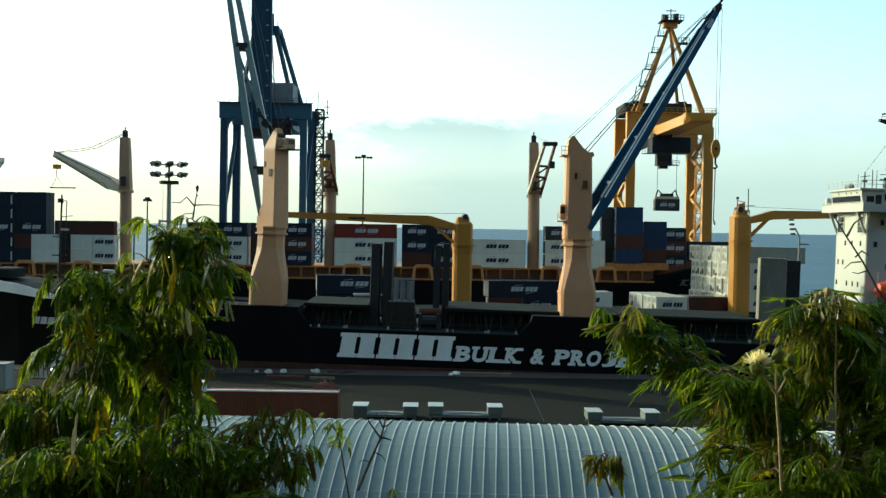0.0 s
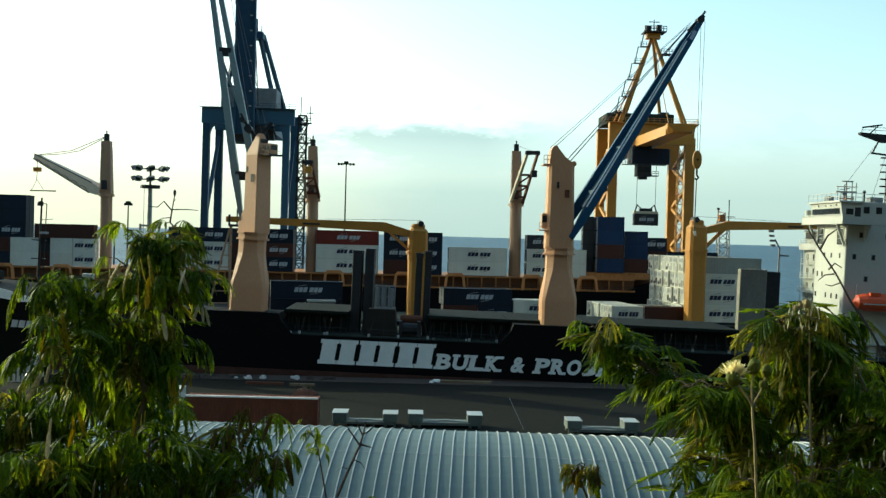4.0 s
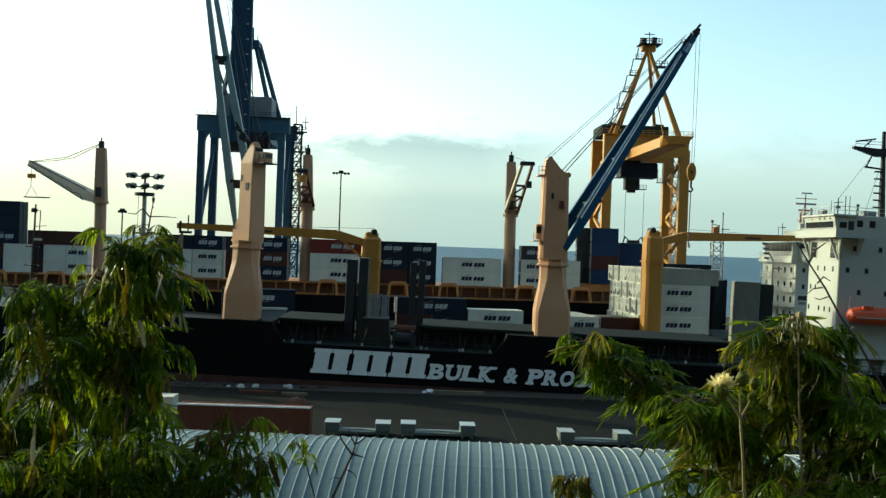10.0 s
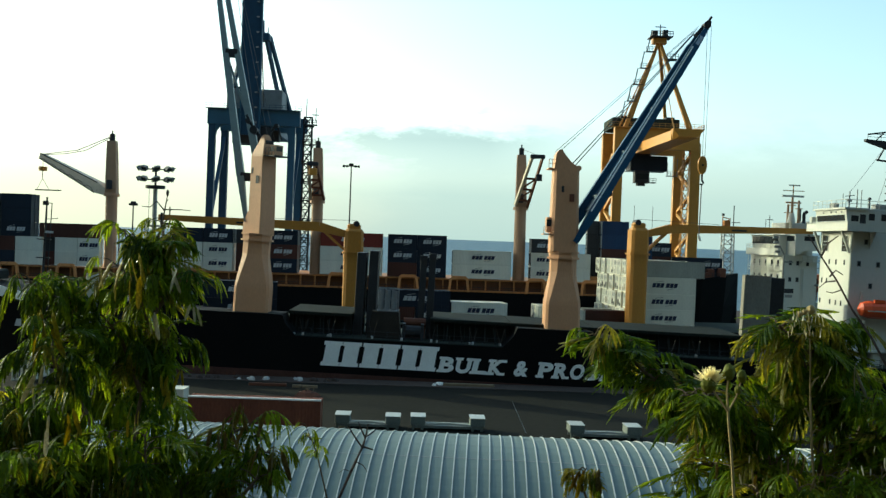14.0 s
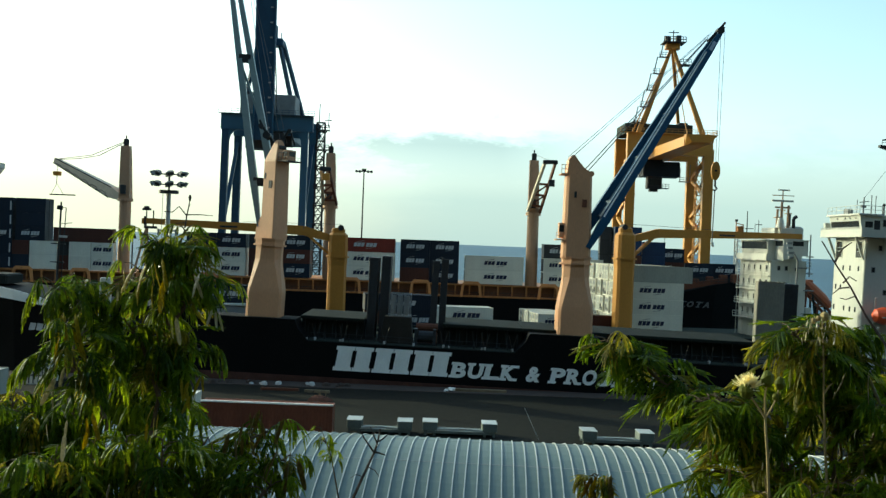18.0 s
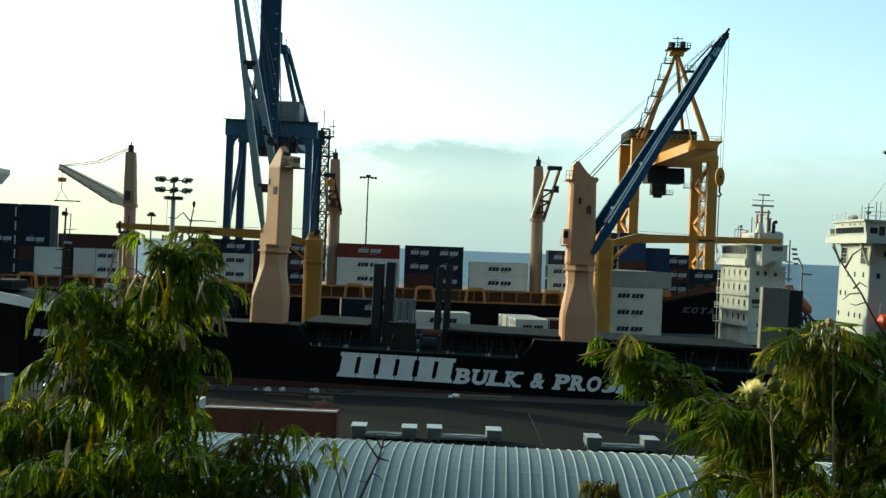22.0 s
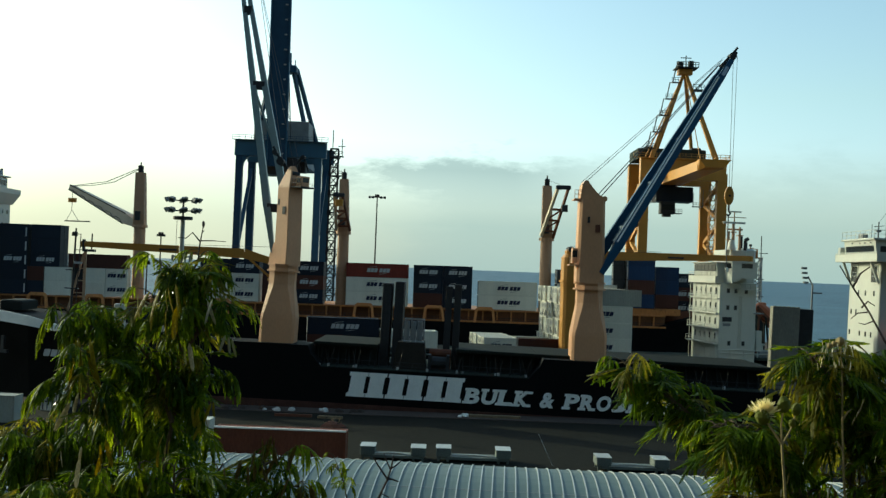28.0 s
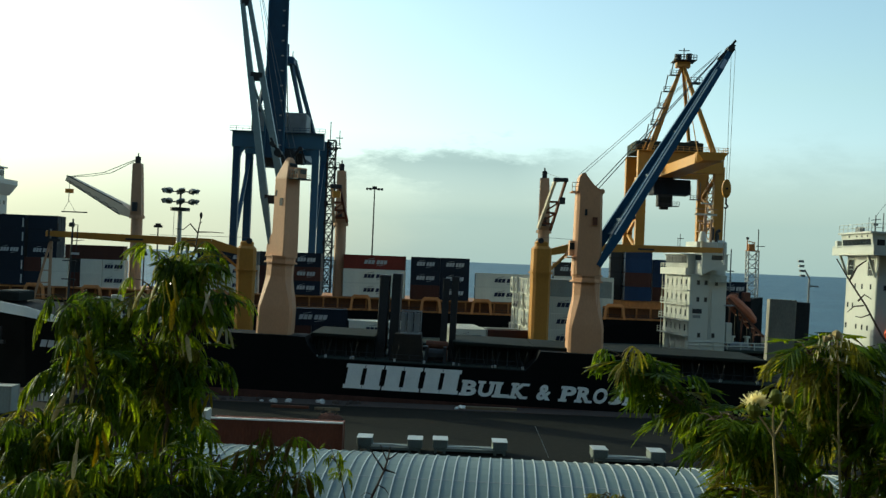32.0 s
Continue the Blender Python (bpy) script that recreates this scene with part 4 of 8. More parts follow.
    for x in (58.1, 60.4, 63.4, 66.5):
        part("locker", Shape().block(x, x + 1.1, 3.6, 4.6, 7.5, 9.1, 0.06), HOUSE_CREAM, s)


def pedestal_crane(x, lead, spin=0):
    """A heavy ship's crane on a flared foot; lead: where the apex leans."""
    c = thing("ship_crane", "peach-painted heavy ship crane on a flared pedestal", "crane", "cranes of the moored ship", MOORED @ pose(x, 3.5, 9.98, 0, -1.2 if lead < 0 else 0.9))

    def ring(w, d, z, k=0.22, dx=0.0):
        a, b, e = w / 2, d / 2, k * w
        return [(dx - a + e, -b, z), (dx + a - e, -b, z), (dx + a, -b + e, z), (dx + a, b - e, z), (dx + a - e, b, z), (dx - a + e, b, z), (dx - a, b - e, z), (dx - a, -b + e, z)]

    foot = part("pedestal", Shape().loft([ring(4.5, 4.3, 0, 0.07), ring(4.5, 4.3, 3.2, 0.07), ring(4.42, 4.25, 3.7, 0.08), ring(4.2, 4.1, 4.4, 0.10), ring(3.62, 3.7, 6.2, 0.16), ring(3.42, 3.5, 6.9, 0.19), ring(3.34, 3.4, 7.5, 0.22), ring(3.34, 3.4, 9.2, 0.24)]), PEACH, c)
    for z, w in ((9.2, 4.05), (10.0, 3.95)):
        part("slew_ring", Shape().loft([ring(w, w, z, 0.28), ring(w, w, z + 0.22, 0.28)]), PEACH, c)
    part("slew_drum", Shape().loft([ring(3.6, 3.6, 9.42, 0.27), ring(3.6, 3.6, 10.0, 0.27)]), PEACH, c)
    swing = Matrix.Rotation(radians(spin), 4, "Z")
    if spin:
        t = part("tower", Shape().loft([ring(2.6, 2.5, 10.22, 0.03, 0.55), ring(2.55, 2.45, 12.5, 0.03, 0.5), ring(2.38, 2.3, 19.6, 0.03, 0.14), ring(2.38, 2.3, 20.2, 0.03, 0.1)]), PEACH, c, m=swing)
        part("boom_lug", Shape().slab([(-1.7, 10.22), (-0.6, 10.22), (-0.6, 13.2), (-1.0, 12.8), (-1.7, 11.4)], -1.2, -0.8), PEACH, t)
        part("boom_lug", Shape().slab([(-1.7, 10.22), (-0.6, 10.22), (-0.6, 13.2), (-1.0, 12.8), (-1.7, 11.4)], 0.5, 0.9), PEACH, t)
        cab = part("winch_cab", Shape().block(1.35, 2.5, -0.2, 1.2, 20.4, 21.8, 0.08), PEACH, t)
        part("cab_window", Shape().box(1.6, 2.3, -0.25, -0.2, 21.0, 21.6), GLASS, cab)
        part("cab_window", Shape().box(2.48, 2.54, 0.0, 1.0, 21.0, 21.6), GLASS, cab)
    else:
        t = part("tower", Shape().loft([ring(3.6, 3.5, 10.22, 0.10, -0.1), ring(3.55, 3.4, 13.0, 0.10, -0.1), ring(3.3, 3.2, 20.4, 0.10, -0.12), ring(3.3, 3.2, 21.0, 0.10, -0.12)]), PEACH, c)
    head = Shape()
    if spin:
        head.loft([ring(2.38, 2.3, 20.2, 0.03, 0.1), ring(2.3, 2.2, 20.5, 0.03, 0.12), ring(0.9, 0.9, 22.8, 0.1, 0.25), ring(0.5, 0.5, 23.1, 0.1, 0.25)])
    elif lead < 0:
        head.slab([(-1.76, 21.0), (1.52, 21.0), (1.5, 21.3), (0.9, 21.5), (0.35, 21.95), (-0.2, 22.6), (-0.55, 23.05), (-0.85, 23.3), (-1.2, 23.3), (-1.55, 22.9)], -1.45, 1.45)
    else:
        head.slab([(-1.75, 21.0), (1.75, 21.0), (1.75, 21.5), (1.2, 22.6), (0.5, 23.2), (-0.2, 23.1), (-1.6, 21.4)], -1.5, 1.5)
    part("tower_head", head, PEACH, t)
    if lead < 0:
        for x, z in ((-1.0, 23.1), (1.4, 21.1)):
            part("sheave", Shape().tube((x, -1.5, z), (x, 1.5, z), 0.36, n=14), PEACH, t)
    else:
        part("sheave", Shape().tube((0.75, -0.5, 22.1), (0.75, 0.6, 22.1), 0.3, n=12), STEEL_DARK, t)
    dy = 0.62 if spin else 0.0
    part("access_door", Shape().box(0.3, 0.9, -1.86 + dy, -1.1, 16.7, 17.7), RUST_BROWN if lead < 0 else STEEL_DARK, t)
    part("vent_panel", Shape().box(-0.75, -0.45, -1.82 + dy, -1.1, 17.9, 18.7), STEEL_DARK, t)
    if spin:
        part("head_platform", rail(Shape().box(1.25, 3.3, -0.9, 1.5, 20.25, 20.4), 1.4, 3.3, -0.85, 20.4, 1.0, 0.65), STEEL_DARK, t)
        return c
    part("operator_cab", Shape().block(-2.5, -1.7, -1.2, 0.4, 12.6, 14.6, 0.08), PEACH, c)
    part("doorway", Shape().box(-1.72, -1.5, -1.0, 0.2, 10.6, 12.2), STEEL_DARK, c)
    part("cab_window", Shape().box(-2.5, -1.8, -1.26, -1.2, 13.4, 14.3), GLASS, c)
    part("cab_platform", rail(Shape().box(-2.9, -1.6, -1.8, 0.8, 12.3, 12.45), -2.9, -1.6, -1.75, 12.45, 0.9, 0.6), PEACH, c)
    part("ladder", Shape().box(1.0, 1.06, -1.86, -1.80, 0.4, 9.2).box(1.3, 1.36, -1.86, -1.80, 0.4, 9.2), PEACH, c)
    part("head_platform", rail(Shape().box(-2.5, -1.6, -1.5, 1.5, 20.9, 21.05), -2.5, -1.6, -1.45, 21.05, 1.1, 0.45, 0.04), PEACH, t)
    return c


def right_boom(c):
    """The raised blue boom of one crane, its rope stays and its hook."""
    pts = {}
    for k, off in ((0, -1.75), (1, 1.75)):
        a = math.radians(22)
        dx, dy = -math.sin(a) * off, math.cos(a) * off
        foot = Vector((0.6 + dx, dy, 11.4))
        tip = Vector((19.35 + dx * 0.25, 6.6 + dy * 0.25, 41.9))
        g = part("boom_girder", Shape().beam(foot, foot.lerp(tip, 0.12), 0.7, 0.6, (0, 1, 0), 1.2, 1.3).beam(foot.lerp(tip, 0.12), foot.lerp(tip, 0.9), 1.2, 1.3, (0, 1, 0), 0.9, 1.0)
                 .beam(foot.lerp(tip, 0.9), tip, 0.9, 1.0, (0, 1, 0), 0.6, 0.5), BOOM_BLUE, c, "dark blue box girder")
        side = (tip - foot).normalized().cross(Vector((0, 1, 0))).normalized()
        up = -side if side.z < 0 else side
        part("flange", Shape().beam(foot.lerp(tip, 0.12) + up * 0.64, foot.lerp(tip, 0.9) + up * 0.49, 0.1, 1.36, (0, 1, 0), 0.1, 1.06), BOOM_BLUE, g)
        if k == 0:
            o = up * 0.42 + Vector((0, -0.66, 0))
            part("edge_stripe", Shape().beam(foot.lerp(tip, 0.13) + o, foot.lerp(tip, 0.89) + up * 0.33 + Vector((0, -0.53, 0)), 0.2, 0.04, (0, 1, 0)), MARK_WHITE, g, "white edge stripe")
        pts[k] = (foot, tip)
    for f in (0.2, 0.4, 0.6, 0.8, 0.98):
        part("cross_tie", Shape().beam(pts[0][0].lerp(pts[0][1], f), pts[1][0].lerp(pts[1][1], f), 0.5, 0.7), BOOM_BLUE, c)
    plate = []
    for f in (0.14, 0.97):
        p, q = pts[0][0].lerp(pts[0][1], f), pts[1][0].lerp(pts[1][1], f)
        n_ = (pts[0][1] - pts[0][0]).cross(q - p).normalized() * 0.12
        plate.append([p - n_, q - n_, q + n_, p + n_])
    part("boom_web", Shape().loft(plate), STS_NAVY, c, "dark navy plate between the girders")
    tip = pts[0][1].lerp(pts[1][1], 0.5)
    part("boom_head", Shape().tube(tip + Vector((0, -0.9, 0)), tip + Vector((0, 0.9, 0)), 0.5, n=12).beam(tip - Vector((1.3, 0.2, 1.6)), tip + Vector((0.5, 0.1, 0.7)), 0.95, 0.9, (0, 1, 0), 0.6, 0.6).beam(tip + Vector((0.1, 0, 0.4)), tip + Vector((0.75, 0, 1.3)), 0.3, 0.3), STEEL_DARK, c)
    part("head_plate", Shape().beam(pts[0][0].lerp(pts[0][1], 0.905) + Vector((0, -0.5, 0)), pts[0][0].lerp(pts[0][1], 0.945) + Vector((0, -0.46, 0)), 0.5, 0.06, (0, 1, 0)), BOOM_EDGE, c)
    for k, (h, z) in enumerate(((-1.5, 23.3), (-1.0, 23.3), (0.6, 21.6), (1.0, 21.4))):
        for y in (-0.5, 0.5):
            end = pts[0][0].lerp(pts[1][1], 0.975 - 0.012 * k)
            part("stay_rope", Shape().tube((h, y, z), (end.x - 0.5, end.y + y, end.z + 0.6), 0.025 if k < 2 else 0.038, n=4), ROPE, c)
    for dx in (0.2, 0.75):
        part("hoist_rope", Shape().tube((tip.x + dx, tip.y, tip.z), (tip.x + dx * 0.6 + 0.1, tip.y, 23.9), 0.035, n=4), ROPE, c)
    rings = [[(tip.x + 0.25 + 0.62 * r * math.cos(q), tip.y + y, 22.75 + 1.3 * r * math.sin(q)) for q in [2 * math.pi * k / 16 for k in range(16)]] for y, r in ((-0.25, 0.7), (-0.18, 1.0), (0.18, 1.0), (0.25, 0.7))]
    block = part("hook_block", Shape().loft(rings), STS_YELLOW, c, "yellow oval hook block")
    part("sheave_pin", Shape().tube((tip.x + 0.25, tip.y - 0.32, 22.75), (tip.x + 0.25, tip.y + 0.32, 22.75), 0.16, n=10), STEEL_DARK, block)
    part("hook", Shape().run([(tip.x + 0.25, tip.y, 21.6), (tip.x + 0.25, tip.y, 20.7), (tip.x + 0.5, tip.y, 20.3), (tip.x + 0.25, tip.y, 20.0), (tip.x, tip.y, 20.2)], 0.14), STEEL_DARK, c)
    part("tag_line", Shape().tube((tip.x + 0.25, tip.y, 20.2), (tip.x + 0.15, tip.y, 12.4), 0.075, n=5), ROPE, c)
    part("line_weight", Shape().tube((tip.x + 0.15, tip.y, 12.9), (tip.x + 0.35, tip.y, 12.3), 0.22, 0.14, n=8), MARK_WHITE, c)


def left_boom(c):
    """The grey boom that stands up out of sight."""
    pts = []
    for sx in (-1, 1):
        foot = Vector((-1.65 if sx < 0 else 1.25, 0.2, 11.6))
        top = Vector((-11.9 if sx < 0 else -11.4, 13.0, 54))
        pts.append((foot, top))
        part("boom_girder", Shape().beam(foot, foot.lerp(top, 0.14), 0.45, 0.5, (0, 1, 0), 0.95, 1.0).beam(foot.lerp(top, 0.14), foot.lerp(top, 0.55), 1.0, 1.05, (0, 1, 0), 0.78, 0.9).beam(foot.lerp(top, 0.55), top, 0.78, 0.9, (0, 1, 0), 0.45, 0.5), BOOM_GREY, c, "grey-blue box girder")
    for f in (0.14, 0.54, 0.80, 0.98):
        part("cross_tie", Shape().beam(pts[0][0].lerp(pts[0][1], f), pts[1][0].lerp(pts[1][1], f), 1.1, 1.0, (0, 1, 0)), STEEL_DARK, c)
    for a, b in ((0.3, 0.54),):
        part("brace", Shape().beam(pts[0][0].lerp(pts[0][1], b), pts[1][0].lerp(pts[1][1], a), 0.3, 0.3, (0, 1, 0)), BOOM_GREY, c)
    for x in (-1.0, 0.4, 1.2):
        part("stay_rope", Shape().tube((x, 0.3, 22.6), (-9.0, 12.6, 52), 0.05, n=4), ROPE, c)
    part("luffing_sheave", Shape().tube((-1.5, -0.6, 23.6), (-1.5, 1.4, 23.6), 0.5, n=12).beam((-0.4, 0.4, 22.4), (-1.7, 0.4, 24.2), 0.5, 0.4), STEEL_DARK, c)
    part("luffing_sheave", Shape().tube((-2.4, 0.0, 24.8), (-2.4, 1.4, 24.8), 0.35, n=12).beam((-1.5, 0.6, 23.6), (-2.7, 0.6, 25.6), 0.35, 0.3), STEEL_DARK, c)
    part("rope_guide", Shape().beam((0.2, 0.3, 22.9), (1.4, 0.3, 24.6), 0.3, 0.3).tube((1.4, -0.3, 24.4), (1.4, 0.9, 24.4), 0.28, n=10).beam((1.4, 0.3, 24.6), (2.2, 0.3, 22.6), 0.2, 0.2), STEEL_DARK, c)


heavy_lift_ship()
left_boom(pedestal_crane(-21.75, 1, -43))
right_boom(pedestal_crane(18.75, -1))

# ---- container ship at the outer pier ----
FAR = pose(0, 226, 0, 0, -0.3, 0)
FAR_Z = 12.75


def lattice(shape, p, q, w, n, r=0.09):
    """A square lattice mast from p to q."""
    p, q = Vector(p), Vector(q)
    corners = [Vector((a * w / 2, b * w / 2, 0)) for a, b in ((-1, -1), (1, -1), (1, 1), (-1, 1))]
    for i in range(4):
        shape.tube(p + corners[i], q + corners[i], r, n=4)
    for k in range(n):
        a, b = p.lerp(q, k / n), p.lerp(q, (k + 1) / n)
        for i in range(4):
            j = (i + 1) % 4
            shape.tube(a + corners[i], b + corners[j], r * 0.7, n=4)
            shape.tube(b + corners[i], b + corners[j], r * 0.7, n=4)
    return shape


def far_ship():
    s = thing("container_ship", "black-hulled container ship with orange hatch coamings at the outer pier", "ship", m=FAR)
    c = 12.5
    st = [(-130, 10, 7, 10.0), (-120, 12.4, 11, 10.0), (-60, 12.5, 12.4, 10.0), (20, 12.5, 12.4, 10.0), (44, 12.4, 10.5, 10.3), (52, 11.6, 8.0, 12.4), (60, 9.5, 4.5, 14.2), (66, 6.0, 1.5, 15.0), (70, 0.6, 0.2, 15.4)]
    part("hull", Shape().loft(hull_rings(st, c)), HULL_BLACK, s)
    name = part("bow_name", Shape().box(-0.2, 8.8, 0.04, 0.06, -0.1, 0.0), HULL_BLACK, s, m=pose(51.6, 1.30, 9.45, 14, 1.5, 16))
    for k, ch in enumerate("KOTA"):
        part("name_letter", painted_letter(ch, 1.95 * k, 1.95 * k + 1.55, 0, 1.3, 0.3), MARK_DIM, name, "dull grey painted capital letter")
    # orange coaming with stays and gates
    # the coaming side is a deeper brown than its lip and stays
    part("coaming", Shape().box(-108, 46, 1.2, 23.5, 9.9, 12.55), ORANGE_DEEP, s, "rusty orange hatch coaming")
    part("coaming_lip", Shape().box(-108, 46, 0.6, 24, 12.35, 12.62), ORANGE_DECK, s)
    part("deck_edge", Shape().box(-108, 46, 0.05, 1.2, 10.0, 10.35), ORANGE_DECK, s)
    for i in range(52):
        x = -107 + i * 2.95
        part("coaming_stay", Shape().box(x, x + 0.28, 0.35, 1.2, 10.35, 12.35), ORANGE_DECK, s)
    for x in (-84, -72.2, -58.6, -46, -33, -16.5, -2, 8.5, 24.5, 36):
        g = Shape().slab([(x - 2.3, 10.0), (x - 1.75, 10.0), (x - 1.5, 12.3), (x - 1.2, 12.65), (x + 1.2, 12.65), (x + 1.5, 12.3), (x + 1.75, 10.0), (x + 2.3, 10.0), (x + 1.95, 12.7), (x + 1.4, 13.25), (x - 1.4, 13.25), (x - 1.95, 12.7)], -0.25, 0.3)
        part("lashing_gate", g, GATE_ORANGE, s, "orange portal frame with rounded corners")
    part("guard_rail", rail(Shape(), -108, 46, 0.1, 10.0, 1.0, 3.0, 0.04), STEEL_DARK, s)
    part("bow_rail", rail(Shape(), 50, 64, 4.6, 14.4, 1.0, 1.6, 0.04), STEEL_DARK, s)
    part("forecastle_deck", Shape().slab([(47, 10.3), (62, 14.2), (62, 15.6), (47, 12.9)], 5, 20), RUST_BROWN, s)
    part("foremast", lattice(Shape(), (67.6, 12.5, 14), (67.6, 12.5, 25.4), 2.2, 6, 0.15), STEEL_GALV, s, "pale lattice foremast")
    top = part("mast_head", Shape().box(66.3, 68.9, 11.3, 13.7, 25.4, 25.55).box(66.6, 67.9, 11.8, 13.2, 25.55, 26.9), ORANGE_DECK, s, "orange platform with lamps on the foremast")
    for x, z in ((66.4, 27.9), (68.0, 27.4), (68.8, 30.2)):
        part("head_post", Shape().tube((x, 12.5, 25.5), (x, 12.5, z), 0.11), STEEL_DARK if x > 68.5 else ORANGE_DECK, top)
    part("head_bar", Shape().beam((66.4, 12.5, 27.6), (68.0, 12.5, 27.2), 0.16, 0.16).beam((66.4, 12.5, 26.4), (68.0, 12.5, 27.2), 0.12, 0.12), ORANGE_DECK, top)
    part("mast_lamp", Shape().block(66.2, 66.7, 12.2, 12.8, 27.9, 28.4, 0.05).box(68.4, 70.2, 12.3, 12.7, 26.4, 26.55), STEEL_DARK, s)
    for x, z in ((52.5, 14.0), (55.5, 14.6), (58.5, 15.2), (61.5, 15.6), (64.0, 15.8)):
        part("deck_winch", Shape().block(x, x + 1.6, 5.5, 8.5, z - 1.2, z + 0.7, 0.2), RUST_BROWN, s)
    # white aft house, mostly out of sight
    h = part("aft_house", Shape().block(-128, -99.6, 2, 23.5, 10, 33.4, 0.3), HOUSE_WHITE, s)
    part("bridge", Shape().hexa([(-128, 1.0, 32.2), (-99.4, 1.0, 32.2), (-99.4, 24.0, 32.2), (-128, 24.0, 32.2), (-128, -1.5, 34.6), (-98.4, -1.5, 34.6), (-98.4, 26.0, 34.6), (-128, 26.0, 34.6)]), HOUSE_WHITE, h)
    part("wing_bulwark", Shape().box(-128, -98.4, 25.8, 26.0, 34.6, 35.7).box(-98.6, -98.4, -1.5, 25.8, 34.6, 35.7), HOUSE_WHITE, h)
    wh = part("wheelhouse", Shape().block(-120, -99.7, 5, 21.5, 34.6, 38.2, 0.2), HOUSE_WHITE, h)
    part("roof_edge", Shape().block(-120, -99.2, 4.4, 22.2, 38.2, 38.5, 0.06), HOUSE_WHITE, wh)
    for i in range(9):
        part("bridge_window", Shape().box(-99.74, -99.6, 5.4 + 1.75 * i, 6.9 + 1.75 * i, 36.4, 37.5), GLASS, wh)
    for z in (32.9, 30.0, 27.1):
        for i in range(8):
            part("window", Shape().box(-99.66, -99.52, 3.6 + 2.5 * i, 4.3 + 2.5 * i, z, z + 0.9), GLASS, h)
    part("roof_gear", Shape().block(-102.6, -100.4, 17, 20.5, 38.5, 39.6, 0.2).tube((-101, 21, 38.5), (-101, 21, 40.2), 0.4, 0.3, n=10), STEEL_GREY, wh)
    part("radar_mast", Shape().tube((-102, 12, 38.5), (-102, 12, 42.6), 0.25, 0.12).box(-104, -101, 11.8, 12.2, 40, 40.3), HOUSE_WHITE, h)
    return s


def bay(x0, tiers, length=BOX_L, depth=1, logo=True, y=1.2, lift=0.0):
    """Containers stacked at one bay, tier over tier, on the near rows."""
    for k, tone in enumerate(tiers):
        for r in range(depth):
            container(x0 + length / 2, y + BOX_W / 2 + r * 2.5, FAR_Z + lift + k * (BOX_H + 0.008), tone, length, r == 0 and (k in logo if isinstance(logo, tuple) else logo), m=FAR)


